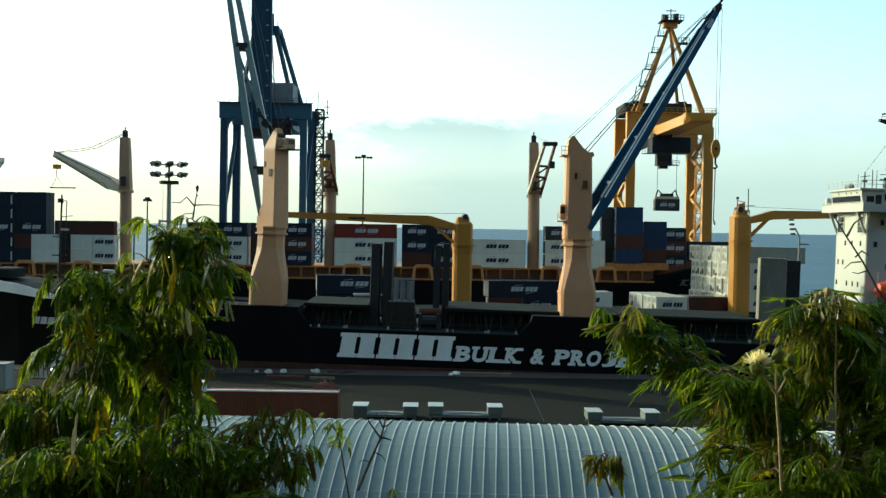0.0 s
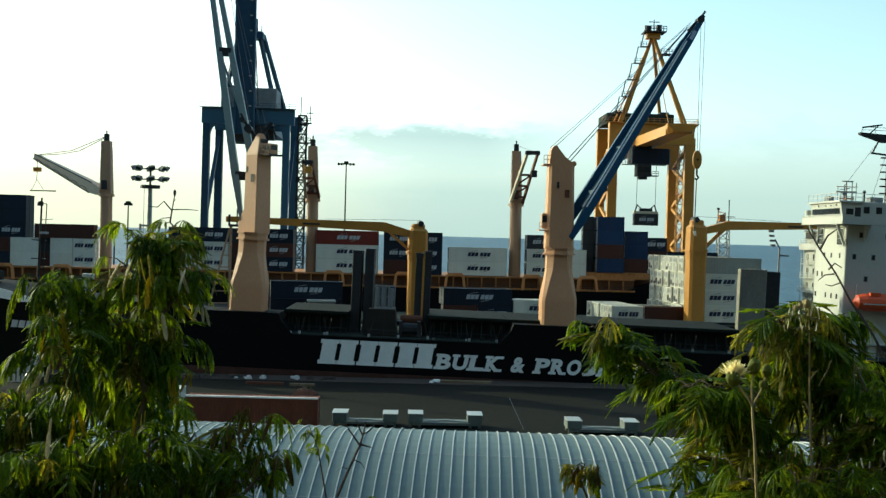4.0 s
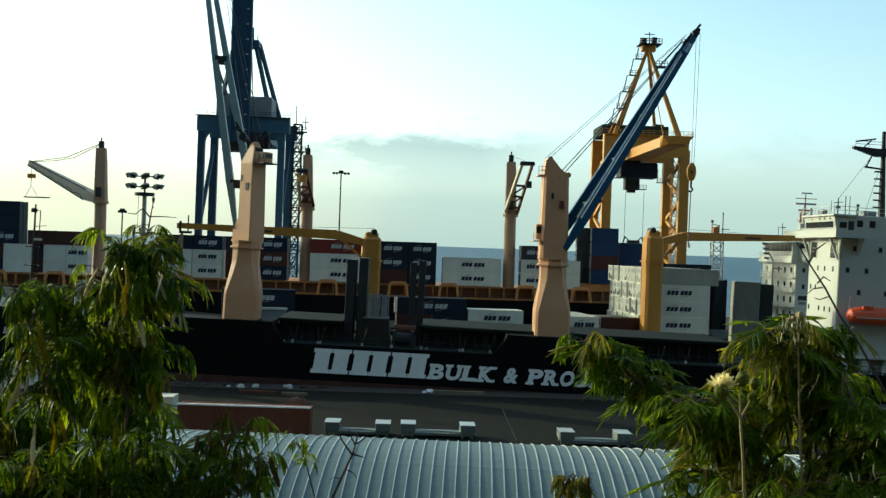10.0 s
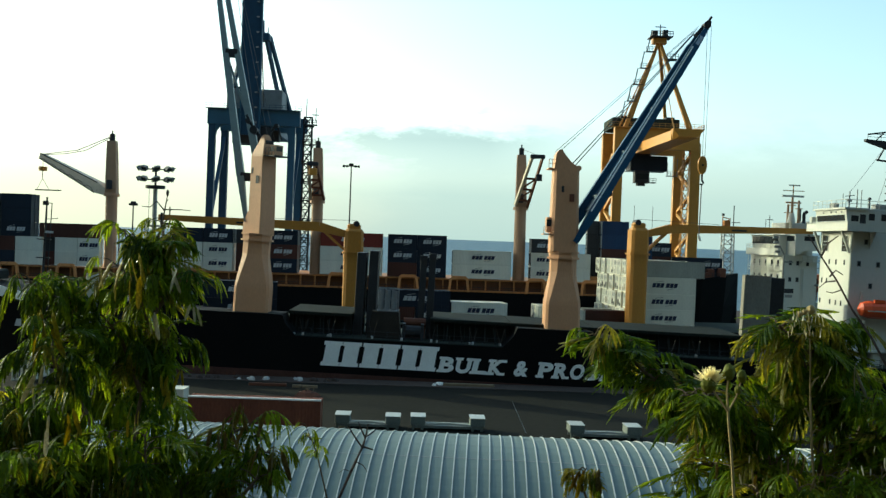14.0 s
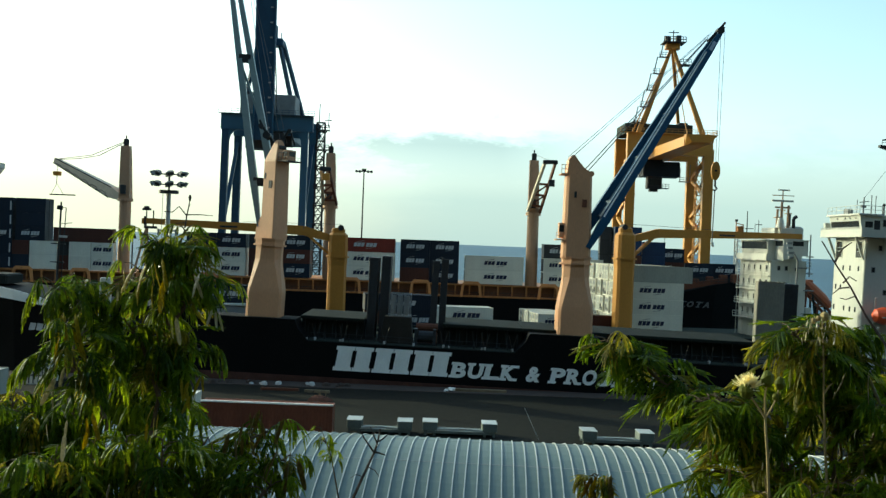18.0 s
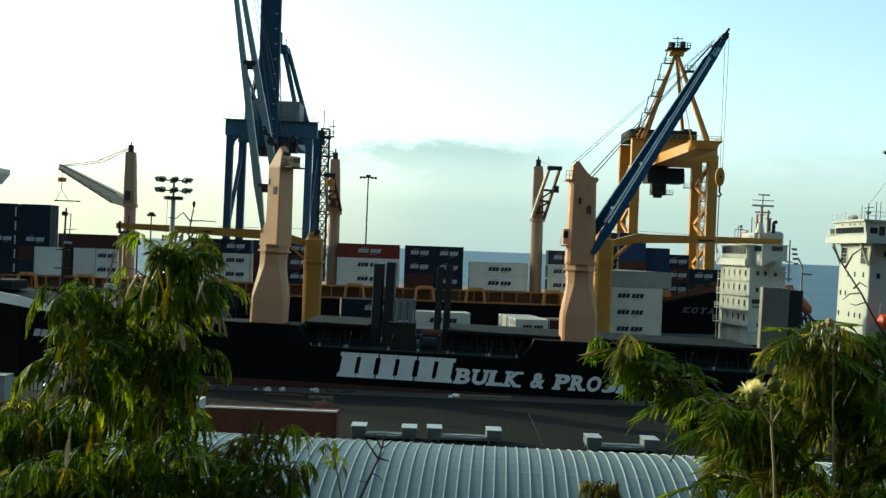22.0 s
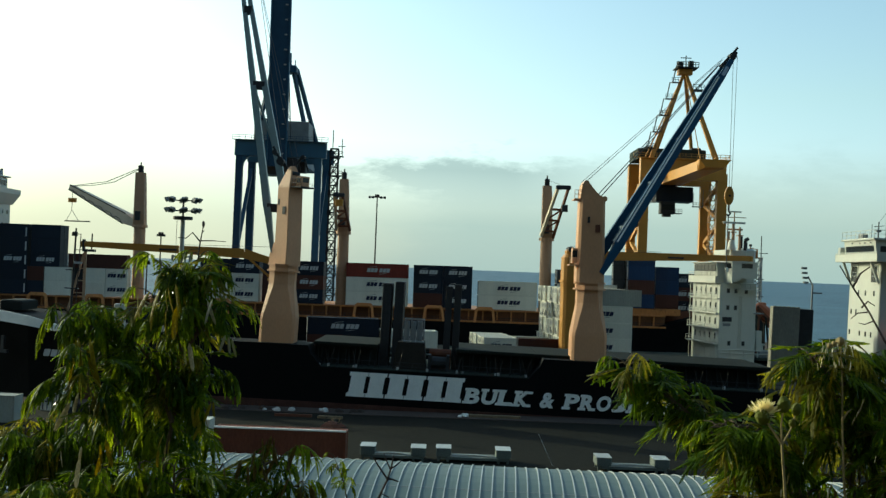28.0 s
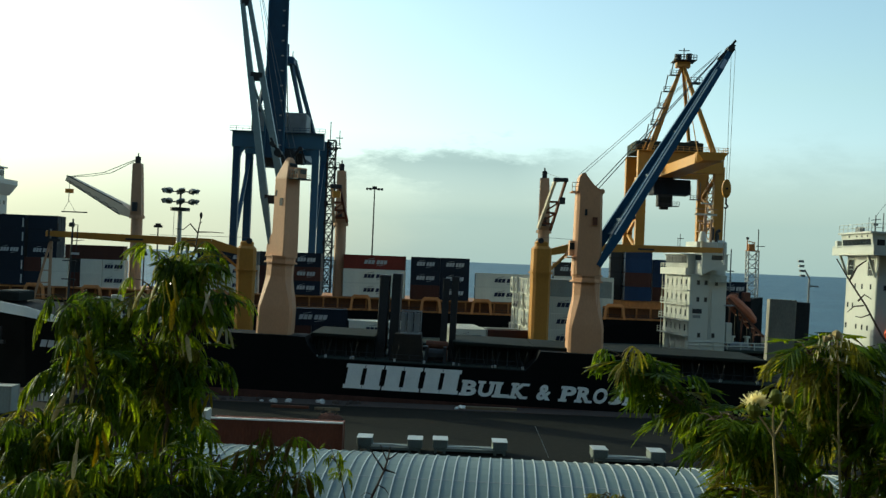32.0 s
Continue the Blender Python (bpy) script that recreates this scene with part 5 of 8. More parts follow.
def deck_crane(x, jib):
    """A slim deck crane; jib: how its jib stands."""
    c = thing("deck_crane", "slim ochre deck crane with a folded jib on the far ship", "crane", "cranes of the far ship", FAR @ pose(x, 4.5, 12.62))
    part("column", Shape().tube((0, 0, 0), (0, 0, 14.8), 1.28, 1.2, n=14), PEACH_FAR, c)
    part("slew_ring", Shape().tube((0, 0, 14.8), (0, 0, 15.4), 1.6, n=14), PEACH_FAR, c)
    part("crane_house", Shape().loft([[(-1.15, -1.2, 15.4), (1.15, -1.2, 15.4), (1.15, 1.2, 15.4), (-1.15, 1.2, 15.4)], [(-1.1, -1.0, 24), (0.85, -1.0, 24), (0.85, 1.0, 24), (-1.1, 1.0, 24)],
                                     [(-1.1, -0.9, 26.4), (0.7, -0.9, 26.4), (0.7, 0.9, 26.4), (-1.1, 0.9, 26.4)]]), PEACH_FAR, c)
    part("head_sheave", Shape().block(-0.7, 0.3, -0.5, 0.5, 26.4, 27.9, 0.12).tube((-0.2, 0, 27.8), (-0.2, 0, 28.6), 0.15), STEEL_DARK, c)
    part("operator_cab", Shape().block(-0.75, 0.35, -1.9, -1.1, 16.3, 18.2, 0.1), STEEL_DARK, c)
    if jib == "left":
        root, tip = (Vector((-0.6, -1.7, 14.6)), Vector((-0.2, 1.9, 16.2))), (Vector((-18.8, 10.4, 22.9)), Vector((-18.4, 12.0, 24.2)))
    elif jib == "front":
        root, tip = (Vector((-1.3, -1.6, 15.6)), Vector((1.5, -1.6, 15.6))), (Vector((-1.2, -9, 22.4)), Vector((0.4, -9, 22.4)))
    else:
        root, tip = (Vector((-1.3, -1.6, 15.8)), Vector((1.2, -1.6, 15.4))), (Vector((1.2, -9, 25.4)), Vector((3.4, -9, 25.6)))
    if jib == "left":
        a, b = root[0].lerp(root[1], 0.5), tip[0].lerp(tip[1], 0.5)
        part("jib", Shape().beam(a, a.lerp(b, 0.15), 1.2, 1.2, (0, 0, 1), 2.0, 2.3).beam(a.lerp(b, 0.15), b, 2.0, 2.3, (0, 0, 1), 1.2, 1.1), CREAM, c, "cream box jib")
        d = (b - a).normalized()
        front = Vector((d.y, -d.x, 0)).normalized()
        front = -front if front.y > 0 else front
        lift = d.cross(front).normalized()
        lift = -lift if lift.z < 0 else lift

        def on_face(f, v):
            """A point on the jib's front side: f along it, v from its lower to its upper edge."""
            g = max(0.0, (f - 0.15) / 0.85)
            return a.lerp(b, f) + front * (1.02 - 0.4 * g) + lift * (1.15 - 0.6 * g) * v

        for v in (-1.0, 1.0):
            part("jib_edge", Shape().beam(on_face(0.15, v), on_face(1.0, v), 0.14, 0.2), STEEL_DARK, c)
        for k in range(6):
            f = 0.17 + 0.135 * k
            part("jib_brace", Shape().run([on_face(f, -0.95), on_face(f + 0.04, -0.45), on_face(f + 0.095, -0.45), on_face(f + 0.135, -0.95)], 0.07, 0.07, 5), STEEL_DARK, c)
    else:
        # left chord pale as if lit, right chord dark: its shade is painted on
        for a, b, w_, tone in zip(root, tip, (0.55, 0.42), (CREAM, RUST_BROWN)):
            part("jib_chord", Shape().beam(a, b, w_, 0.62), tone, c)
        for f in (0.12, 0.34, 0.56, 0.98):
            part("jib_tie", Shape().beam(root[0].lerp(tip[0], f), root[1].lerp(tip[1], f), 0.34, 0.45), RUST_BROWN, c)
        for f, g_ in ((0.12, 0.34), (0.34, 0.56)):
            part("jib_brace", Shape().beam(root[0].lerp(tip[0], f), root[1].lerp(tip[1], g_), 0.22, 0.3), RUST_BROWN, c)
        part("jib_head", Shape().block(min(tip[0].x, tip[1].x) - 0.4, max(tip[0].x, tip[1].x) + 0.4, tip[0].y - 0.5, tip[0].y + 0.5, tip[0].z - 0.3, tip[0].z + 0.5, 0.15), STEEL_DARK, c)
    if jib == "left":
        t = tip[0].lerp(tip[1], 0.5)
        part("hook_block", Shape().tube((t.x + 0.3, t.y, t.z - 2.4), (t.x + 0.3, t.y, t.z - 3.3), 0.95, 0.9, n=10), STS_YELLOW, c)
        part("hoist_rope", Shape().tube((t.x + 0.3, t.y, t.z), (t.x + 0.3, t.y, t.z - 2.4), 0.06, n=4).tube((t.x + 0.3, t.y, t.z - 3.3), (t.x + 0.2, t.y, t.z - 5.0), 0.08, n=4)
             .tube((t.x + 0.3, t.y, t.z - 5), (t.x - 0.9, t.y, t.z - 7.4), 0.05, n=4).tube((t.x + 0.3, t.y, t.z - 5), (t.x + 1.8, t.y, t.z - 7.4), 0.05, n=4), ROPE, c)
        part("spreader", Shape().box(t.x - 1.2, t.x + 4.4, t.y - 0.2, t.y + 0.2, t.z - 7.6, t.z - 7.35), STEEL_DARK, c)
        part("stay_rope", Shape().run([(-0.3, 0, 27.4), (-9, 5.2, 24.6), (t.x, t.y, t.z + 0.3)], 0.085, n=4).run([(-0.3, 0, 27.2), (-7, 4.0, 24.5), (-12, 7.0, 23.9), (t.x, t.y, t.z + 0.2)], 0.085, n=4), ROPE, c)
    elif jib == "front":
        part("tip_gear", Shape().block(-1.0, 0.6, -9.4, -8.6, 20.2, 21.6, 0.1), STS_YELLOW, c)
    else:
        part("tip_gear", Shape().block(2.2, 3.4, -8.4, -7.6, 20.6, 22.0, 0.1), STEEL_DARK, c)
        part("stay_rope", Shape().tube((0, 0, 27.6), (2.4, -8.6, 25.8), 0.04, n=4), ROPE, c)
    return c


far_ship()
deck_crane(-64.6, "left")
deck_crane(-21.6, "front")
deck_crane(21.2, "side")
SHORT = 6.06
for x in (-99.2, -92.95, -86.15):
    for k in range(5):
        if k < 2 and x > -87:
            continue
        for r_ in range(2):
            stacked = container(x + SHORT / 2, 2.42 + 2.5 * r_, FAR_Z + k * (BOX_H + 0.008), "navy", SHORT, k == 2 and r_ == 0, m=FAR)
            if r_ == 0 and -93 < x < -92:
                part("marking_plate", Shape().box(SHORT / 2 - 0.5, SHORT / 2 - 0.22, -BOX_W / 2 - 0.03, -BOX_W / 2 + 0.02, 0.35, 2.2), MARK_PALE, stacked, "pale plate beside the door")
bay(-86.75, ("navy", "brown"), 3.4, 1, logo=False)
bay(-83.15, ("white", "white"), SHORT - 0.5, 2, logo=False)
bay(-77.5, ("brown", "black"), 2.4, 1, logo=False, y=2.0)
bay(-75.0, ("white", "white"), 4.5, 1, logo=False)
bay(-70.4, ("white", "white"), 4.5, 1, logo=True)
container(-72.2, 2.42, FAR_Z + 2 * (BOX_H + 0.008), "brown", BOX_L, False, m=FAR)
bay(-50.8, ("white", "white", "navy"), SHORT, 2, logo=False)
bay(-44.6, ("white", "white", "navy"), SHORT, 2)
bay(-37.8, ("brown", "brown", "black"), SHORT, 1, logo=False)
bay(-31.2, ("navy", "brown", "navy"), SHORT, 2)
bay(-20.4, ("white", "white", "red"), BOX_L + 0.6, 2)
bay(-6.4, ("brown", "navy", "navy"), SHORT, 2, logo=(1, 2))
bay(-0.3, ("navy", "navy", "navy"), SHORT, 2)
bay(7.1, ("white", "white"), BOX_L, 2)
bay(23.4, ("white", "white", "black"), SHORT, 2)
bay(29.8, ("white", "white"), SHORT, 1, logo=False)
PLINTH = tagged(part("container_plinth", Shape().box(34.6, 49.2, 1.4, 14, 12.62, 13.95), ORANGE_DECK), "rusty orange cargo plinth below the stacked containers", "plinth")
PLINTH.matrix_basis = FAR
bay(38.1, ("blue", "brown", "blue", "blue"), SHORT - 0.5, 2, logo=False, lift=1.25)
bay(35.4, ("black", "black", "black", "black"), 2.4, 1, logo=False, y=3.5, lift=1.25)
bay(44.4, ("brown", "blue", "blue"), SHORT - 1.2, 1, logo=False, y=4, lift=1.25)
bay(48.9, ("navy", "brown", "navy"), SHORT - 1.4, 1, y=5)
bay(54.0, ("black", "navy"), SHORT, 1, y=6)
bay(60.2, ("black", "navy"), SHORT - 1.2, 1, y=7)


# ---- gantry cranes on the outer pier ----
def blue_gantry():
    g = thing("gantry_crane", "dark blue ship-to-shore gantry crane with its boom raised", "crane", "gantry cranes", pose(-42.2, 278, 2.5))
    for x in (-11.2, 8.9):
        for y in (0, 18):
            part("leg", Shape().beam((x, y, 1.2), (x, y, 46), 1.7 if y == 0 else 1.9, 1.8, (0, 1, 0)), STS_BLUE if x > 0 else STS_NAVY, g)
        part("leg_brace", Shape().beam((x, 0, 20), (x, 18, 44), 0.9, 0.9), STS_NAVY, g)
        part("sill_beam", Shape().beam((x, 0, 11), (x, 18, 11), 1.3, 1.6), STS_NAVY, g)
        part("bogie", Shape().block(x - 2.6, x + 2.6, -0.8, 0.8, 0, 1.6, 0.2), STEEL_DARK, g)
        part("bogie", Shape().block(x - 2.6, x + 2.6, 17.2, 18.8, 0, 1.6, 0.2), STEEL_DARK, g)
    for y in (0, 18):
        part("portal_beam", Shape().block(-12.4, 10.9, y - 1.1, y + 1.1, 45.2, 49.2, 0.1), STS_BLUE, g)
    for sx, x in ((1, -11.2), (-1, 8.9)):
        part("portal_gusset", Shape().slab([(x + sx * 0.8, 45.3), (x + sx * 3.0, 45.3), (x + sx * 1.9, 44.7), (x + sx * 1.2, 43.8), (x + sx * 0.8, 42.2)], -0.8, 0.8), STS_BLUE, g)
    part("walkway", rail(Shape().box(-12.9, 11.3, -1.8, -1.1, 49.1, 49.25), -12.9, 11.3, -1.75, 49.25, 1.1, 1.6, 0.05), STS_NAVY, g)
    part("main_girder", Shape().box(-3.4, 2.2, 2, 52, 45.6, 48.6), STS_NAVY, g)
    part("boom", Shape().beam((-1.35, -2, 42.6), (-1.15, -5.5, 92), 4.8, 2.4, (0, 1, 0), 4.4, 2.2), STS_NAVY, g, "raised dark navy box boom")
    for sx in (-1, 1):
        part("boom_edge", Shape().beam((-1.35 + sx * 2.4, -3.3, 42.6), (-1.15 + sx * 2.4, -6.8, 92), 0.35, 0.4, (0, 1, 0)), STS_BLUE, g)
    for i in range(12):
        f = 0.06 + i * 0.075
        part("boom_step", Shape().box(-0.3, 0.3, -3.5, -3.2, 0, 0.3), STEEL_GALV, g, m=pose(-1.35 + 0.2 * f + 1.4, -3.5 * f, 42.6 + 49.4 * f))
    # raised frame and back stays
    for a, b in (((0.9, 4, 68.4), (5.0, 10, 49)), ((1.6, 6, 68.8), (6.8, 16, 49)), ((-4.6, 4, 67.6), (-9.0, 8, 49))):
        part("frame_leg", Shape().beam(a, b, 0.85, 0.85), STS_NAVY, g)
    part("frame_head", Shape().block(-5.0, 2.0, 2.5, 6.5, 67.4, 69.3, 0.3).tube((1.4, 4, 69.3), (1.4, 4, 70.9), 0.12).tube((0.2, 4, 69.3), (0.2, 4, 72.6), 0.3, 0.2), STS_NAVY, g)
    part("fore_stay", Shape().beam((0.0, 3, 68), (1.4, 1, 50), 0.22, 0.22), STEEL_DARK, g)
    part("machinery_house", Shape().block(-8.6, 5.6, 4, 18, 49.2, 55.0, 0.2), STEEL_GREY, g, "grey machinery house")
    part("frame_platform", rail(Shape().box(-7.2, -3.6, -1, 2, 54.6, 54.8), -7.2, -3.6, -0.9, 54.8), STEEL_DARK, g)
    part("trolley", Shape().block(-6.0, 3.6, -1, 6, 40.6, 45.0, 0.3), STEEL_DARK, g)
    part("operator_cab", Shape().block(3.0, 5.4, 2, 5, 41.6, 44.4, 0.2), STEEL_DARK, g)
    part("cab_ladder", rail(Shape().box(3.4, 7.5, 1, 2, 37.4, 37.6), 3.4, 7.5, 1, 37.6), STEEL_DARK, g)
    lift = Shape()
    lattice(lift, (12.7, 2, 1), (12.7, 2, 48), 2.0, 20, 0.2)
    part("stair_tower", lift, STEEL_DARK, g, "dark lattice stair tower")
    for i in range(9):
        part("stair_landing", rail(Shape().box(11.4, 15.0, 0.6, 3.4, 0, 0.15).beam((12.0, 0.9, -4.6), (14.4, 0.9, 0), 0.5, 0.2), 11.5, 14.9, 0.7, 0.15, 1.1, 0.9, 0.08), STEEL_DARK, g, m=pose(0, 0, 6 + i * 5.0))
    part("antenna", Shape().tube((12.2, 2, 48), (12.2, 2, 52.8), 0.12).tube((14.6, 2, 47), (14.6, 2, 50.6), 0.10).box(13.6, 15.4, 1.8, 2.2, 48.6, 48.8), STEEL_DARK, g)
    return g


def yellow_gantry():
    g = thing("gantry_crane", "yellow ship-to-shore gantry crane with its boom lowered over the ship", "crane", "gantry cranes", pose(57.9, 278, 2.5))
    for x in (-8.2, 11.5):
        for y in (0, 18):
            part("leg", Shape().beam((x, y, 1.2), (x, y, 45), 2.5 if x > 0 else 2.3, 1.8, (0, 1, 0)), STS_YELLOW, g)
        for k in range(3):
            z = 12 + 10.5 * k
            part("leg_brace", Shape().beam((x, 0.4, z), (x, 17.6, z + 5.2), 0.8, 0.8).beam((x, 17.6, z + 5.2), (x, 0.4, z + 10.4), 0.8, 0.8), STS_YELLOW, g)
        part("sill_beam", Shape().beam((x, 0, 11), (x, 18, 11), 1.4, 1.8), STS_YELLOW, g)
        part("bogie", Shape().block(x - 2.6, x + 2.6, -0.8, 0.8, 0, 1.6, 0.2), STEEL_DARK, g)
        part("bogie", Shape().block(x - 2.6, x + 2.6, 17.2, 18.8, 0, 1.6, 0.2), STEEL_DARK, g)
    for y in (0, 18):
        part("portal_beam", Shape().block(-9.4, 12.4, y - 1.1, y + 1.1, 43.2, 48.6, 0.12), STS_YELLOW, g)
    for y in (-37.5,):
        part("boom", Shape().loft([[(-3.3, y, 42.1), (3.2, y, 43.0), (3.4, y, 44.3), (-3.3, y, 44.2)], [(-3.3, 50, 42.4), (3.2, 50, 42.4), (3.4, 50, 45.2), (-3.3, 50, 45.2)]]), STS_YELLOW, g, "yellow box boom")
    part("boom_tip", Shape().hexa([(-2.0, -39.6, 42.7), (2.0, -39.6, 42.7), (2.6, -37.4, 42.5), (-3.0, -37.4, 42.1), (-3.4, -40, 44.4), (3.6, -40, 44.4), (3.6, -37.4, 44.4), (-3.4, -37.4, 44.4)]), STS_YELLOW, g)
    part("tip_rail", rail(rail_y(Shape(), -39.8, -30, 3.4, 44.4, 1.0, 1.2, 0.05), -3.2, 3.4, -39.8, 44.4, 1.0, 1.2, 0.05), STS_YELLOW, g)
    part("machinery_house", Shape().block(-9.5, 8.0, 3, 16, 48.6, 51.4, 0.2), DECK_GREEN, g, "dark green machinery house")
    for x in (-7.5, -1.5, 4.5):
        part("house_vent", Shape().block(x, x + 2.4, 4, 8, 51.4, 52.0, 0.1), STEEL_DARK, g)
    ap = Vector((1.6, 2, 71.4))
    for x, y, w in ((-6.6, 0, 1.1), (9.9, 0, 1.25), (-3.2, 18, 0.8), (8.0, 18, 0.8)):
        part("frame_leg", Shape().beam((x, y, 48.6), ap, w, w, (0, 1, 0), 0.75, 0.75), STS_YELLOW, g)
    for f in (0.35, 0.66):
        a_, b_ = Vector((-6.6, 0, 48.6)).lerp(ap, f), Vector((-3.2, 18, 48.6)).lerp(ap, f)
        part("frame_tie", Shape().beam(a_, b_, 0.35, 0.35), STS_YELLOW, g)
    part("frame_stay", Shape().beam((-3.2, 30, 45.2), ap, 0.45, 0.45).beam((0.6, -24, 44.8), ap, 0.18, 0.18).beam((-8.0, 1, 48.6), ap, 0.3, 0.3), STS_YELLOW, g)
    part("frame_head", Shape().block(-0.2, 3.4, 0.8, 3.2, 70.4, 71.9, 0.2), STS_YELLOW, g)
    part("head_platform", rail(Shape().box(-1.0, 4.6, -0.6, 4.6, 71.9, 72.1).box(-0.4, 0.8, 0.6, 2.4, 72.1, 73.6).box(2.4, 3.6, 0.8, 2.6, 72.1, 73.9), -1.0, 4.6, -0.5, 72.1, 1.2, 0.8, 0.1).tube((1.8, 2, 72.1), (1.8, 2, 75.4), 0.13).beam((0.5, 2, 74.8), (3.2, 2, 74.8), 0.2, 0.2), STEEL_DARK, g)
    part("head_platform", rail(Shape().box(3.6, 6.4, 0.5, 3.5, 66.4, 66.6), 3.6, 6.4, 0.6, 66.6, 1.2, 0.8, 0.07), STEEL_DARK, g)
    for i in range(5):
        f = 0.1 + 0.19 * i
        p = Vector((-6.6, 0, 48.6)).lerp(ap, f)
        part("ladder_landing", rail(Shape().box(-2.2, 0.2, -0.6, 0.6, 0, 0.2).beam((-1.9, 0, 0), (-1.1, 0, 4.4), 0.45, 0.22), -2.2, 0.2, -0.6, 0.2, 1.1, 0.8, 0.055), STEEL_DARK, g, m=pose(p.x, p.y, p.z))
    part("walkway", rail(Shape().box(-11.4, 10.6, -1.8, -1.1, 48.4, 48.6), -11.4, 10.6, -1.75, 48.6, 1.1, 1.5, 0.05), STS_YELLOW, g)
    part("stair_tower", lattice(Shape(), (11.5, 8.6, 2.5), (11.5, 8.6, 44), 1.7, 16, 0.15), STS_YELLOW, g, "yellow lattice stair tower between the legs")
    for i in range(8):
        part("stair_flight", Shape().beam((10.7, 8.6, 3 + i * 5), (12.3, 8.6, 7.6 + i * 5), 0.8, 0.22), STEEL_GREY, g)
    part("side_beam", Shape().beam((-10, 0, 36), (-10, 18, 36), 0.6, 0.6).beam((-11.2, -0.4, 30), (-7.0, -0.4, 33), 0.5, 0.5), STS_YELLOW, g)
    part("cable_reel", Shape().tube((-10.4, -1.6, 31.6), (-10.4, -1.0, 31.6), 0.9, n=14), STEEL_DARK, g)
    return g


blue_gantry()
yellow_gantry()
TROLLEY = thing("crane_trolley", "dark trolley with the operator's cab below the yellow gantry boom", "trolley", m=pose(58.2, 273, 43.4))
part("trolley_frame", Shape().block(-4.6, 5.0, -3, 3, -3.0, 0.9, 0.2), BOX_PAINT["navy"], TROLLEY)
part("operator_cab", Shape().block(-3.4, 0.4, -3.4, -0.6, -6.2, -3.0, 0.2).box(-2.6, -0.6, -3.0, -1.0, -6.9, -6.2), STEEL_DARK, TROLLEY)
part("hoist_gear", Shape().block(-4.2, 0.6, -2.4, 1.6, 0.9, 1.7, 0.2).tube((-3.4, -2.2, 1.6), (0.2, -2.2, 1.6), 0.5, n=10), STEEL_DARK, TROLLEY)
part("platform_hanger", Shape().beam((7.5, -3.1, -4.1), (7.5, -3.1, 0.4), 0.16, 0.16).beam((5.0, -3.1, -4.1), (5.0, -3.1, -0.6), 0.16, 0.16), STEEL_GREY, TROLLEY)
part("cab_window", Shape().box(-3.0, 0.0, -3.46, -3.4, -5.2, -3.8), GLASS, TROLLEY)
part("side_platform", rail(Shape().box(4.9, 7.6, -3.2, -2, -4.2, -4.0), 4.9, 7.6, -3.19, -4.05, 1.0, 0.9, 0.05), STEEL_GREY, TROLLEY)
part("side_platform", rail(Shape().box(-7.0, -4.6, -3.2, -2, -3.4, -3.2), -7.0, -4.6, -3.19, -3.25, 1.0, 0.9, 0.05), STEEL_GREY, TROLLEY)
part("side_platform", rail(Shape().box(0.4, 2.2, -3.2, -1, -6.1, -5.9), 0.5, 2.2, -3.2, -5.9, 1.0, 0.7, 0.06), STEEL_GREY, TROLLEY)
SPREADER = thing("container_spreader", "yellow-grey lifting spreader hanging on ropes", "spreader", m=pose(58.1, 273, 28.9))
part("spreader_beam", Shape().block(-3.05, 3.05, -0.9, 0.9, 0.0, 0.75, 0.08), CREAM, SPREADER)
part("headblock", Shape().block(-1.6, 1.6, -0.7, 0.7, 0.75, 1.5, 0.1), STEEL_DARK, SPREADER)
for sx in (-1, 1):
    part("sheave_frame", Shape().beam((sx * 2.7, 0, 0.75), (sx * 2.2, 0, 2.4), 0.3, 0.3).beam((sx * 2.2, 0, 2.4), (sx * 1.2, 0, 1.4), 0.25, 0.25), STEEL_DARK, SPREADER)
    part("hoist_rope", Shape().tube((sx * 2.4, 0, 2.2), (sx * 2.4, 0, 14.0), 0.07, n=4), ROPE, SPREADER)
HUNG_BOX = container(58.1, 273, 26.1, "black", 6.06, True, "hanging from the spreader", "containers on the hook")

# ---- container ship under way between the other two ----
TURN = 8.0


def under_way(t):
    """Where the passing ship's second crane stands at t seconds; it gains way slowly."""
    d = (1.145 * 14.5 + 0.0013 * 14.5 ** 2) - (1.145 * t + 0.0013 * t * t)
    a = radians(TURN)
    return pose(37.7 + math.cos(a) * d, 192 + math.sin(a) * d, 0, 0, 0, TURN)


def rides(ob, local):
    ob.matrix_basis = under_way(0) @ local
    RIDERS.append((ob, local))
    return ob


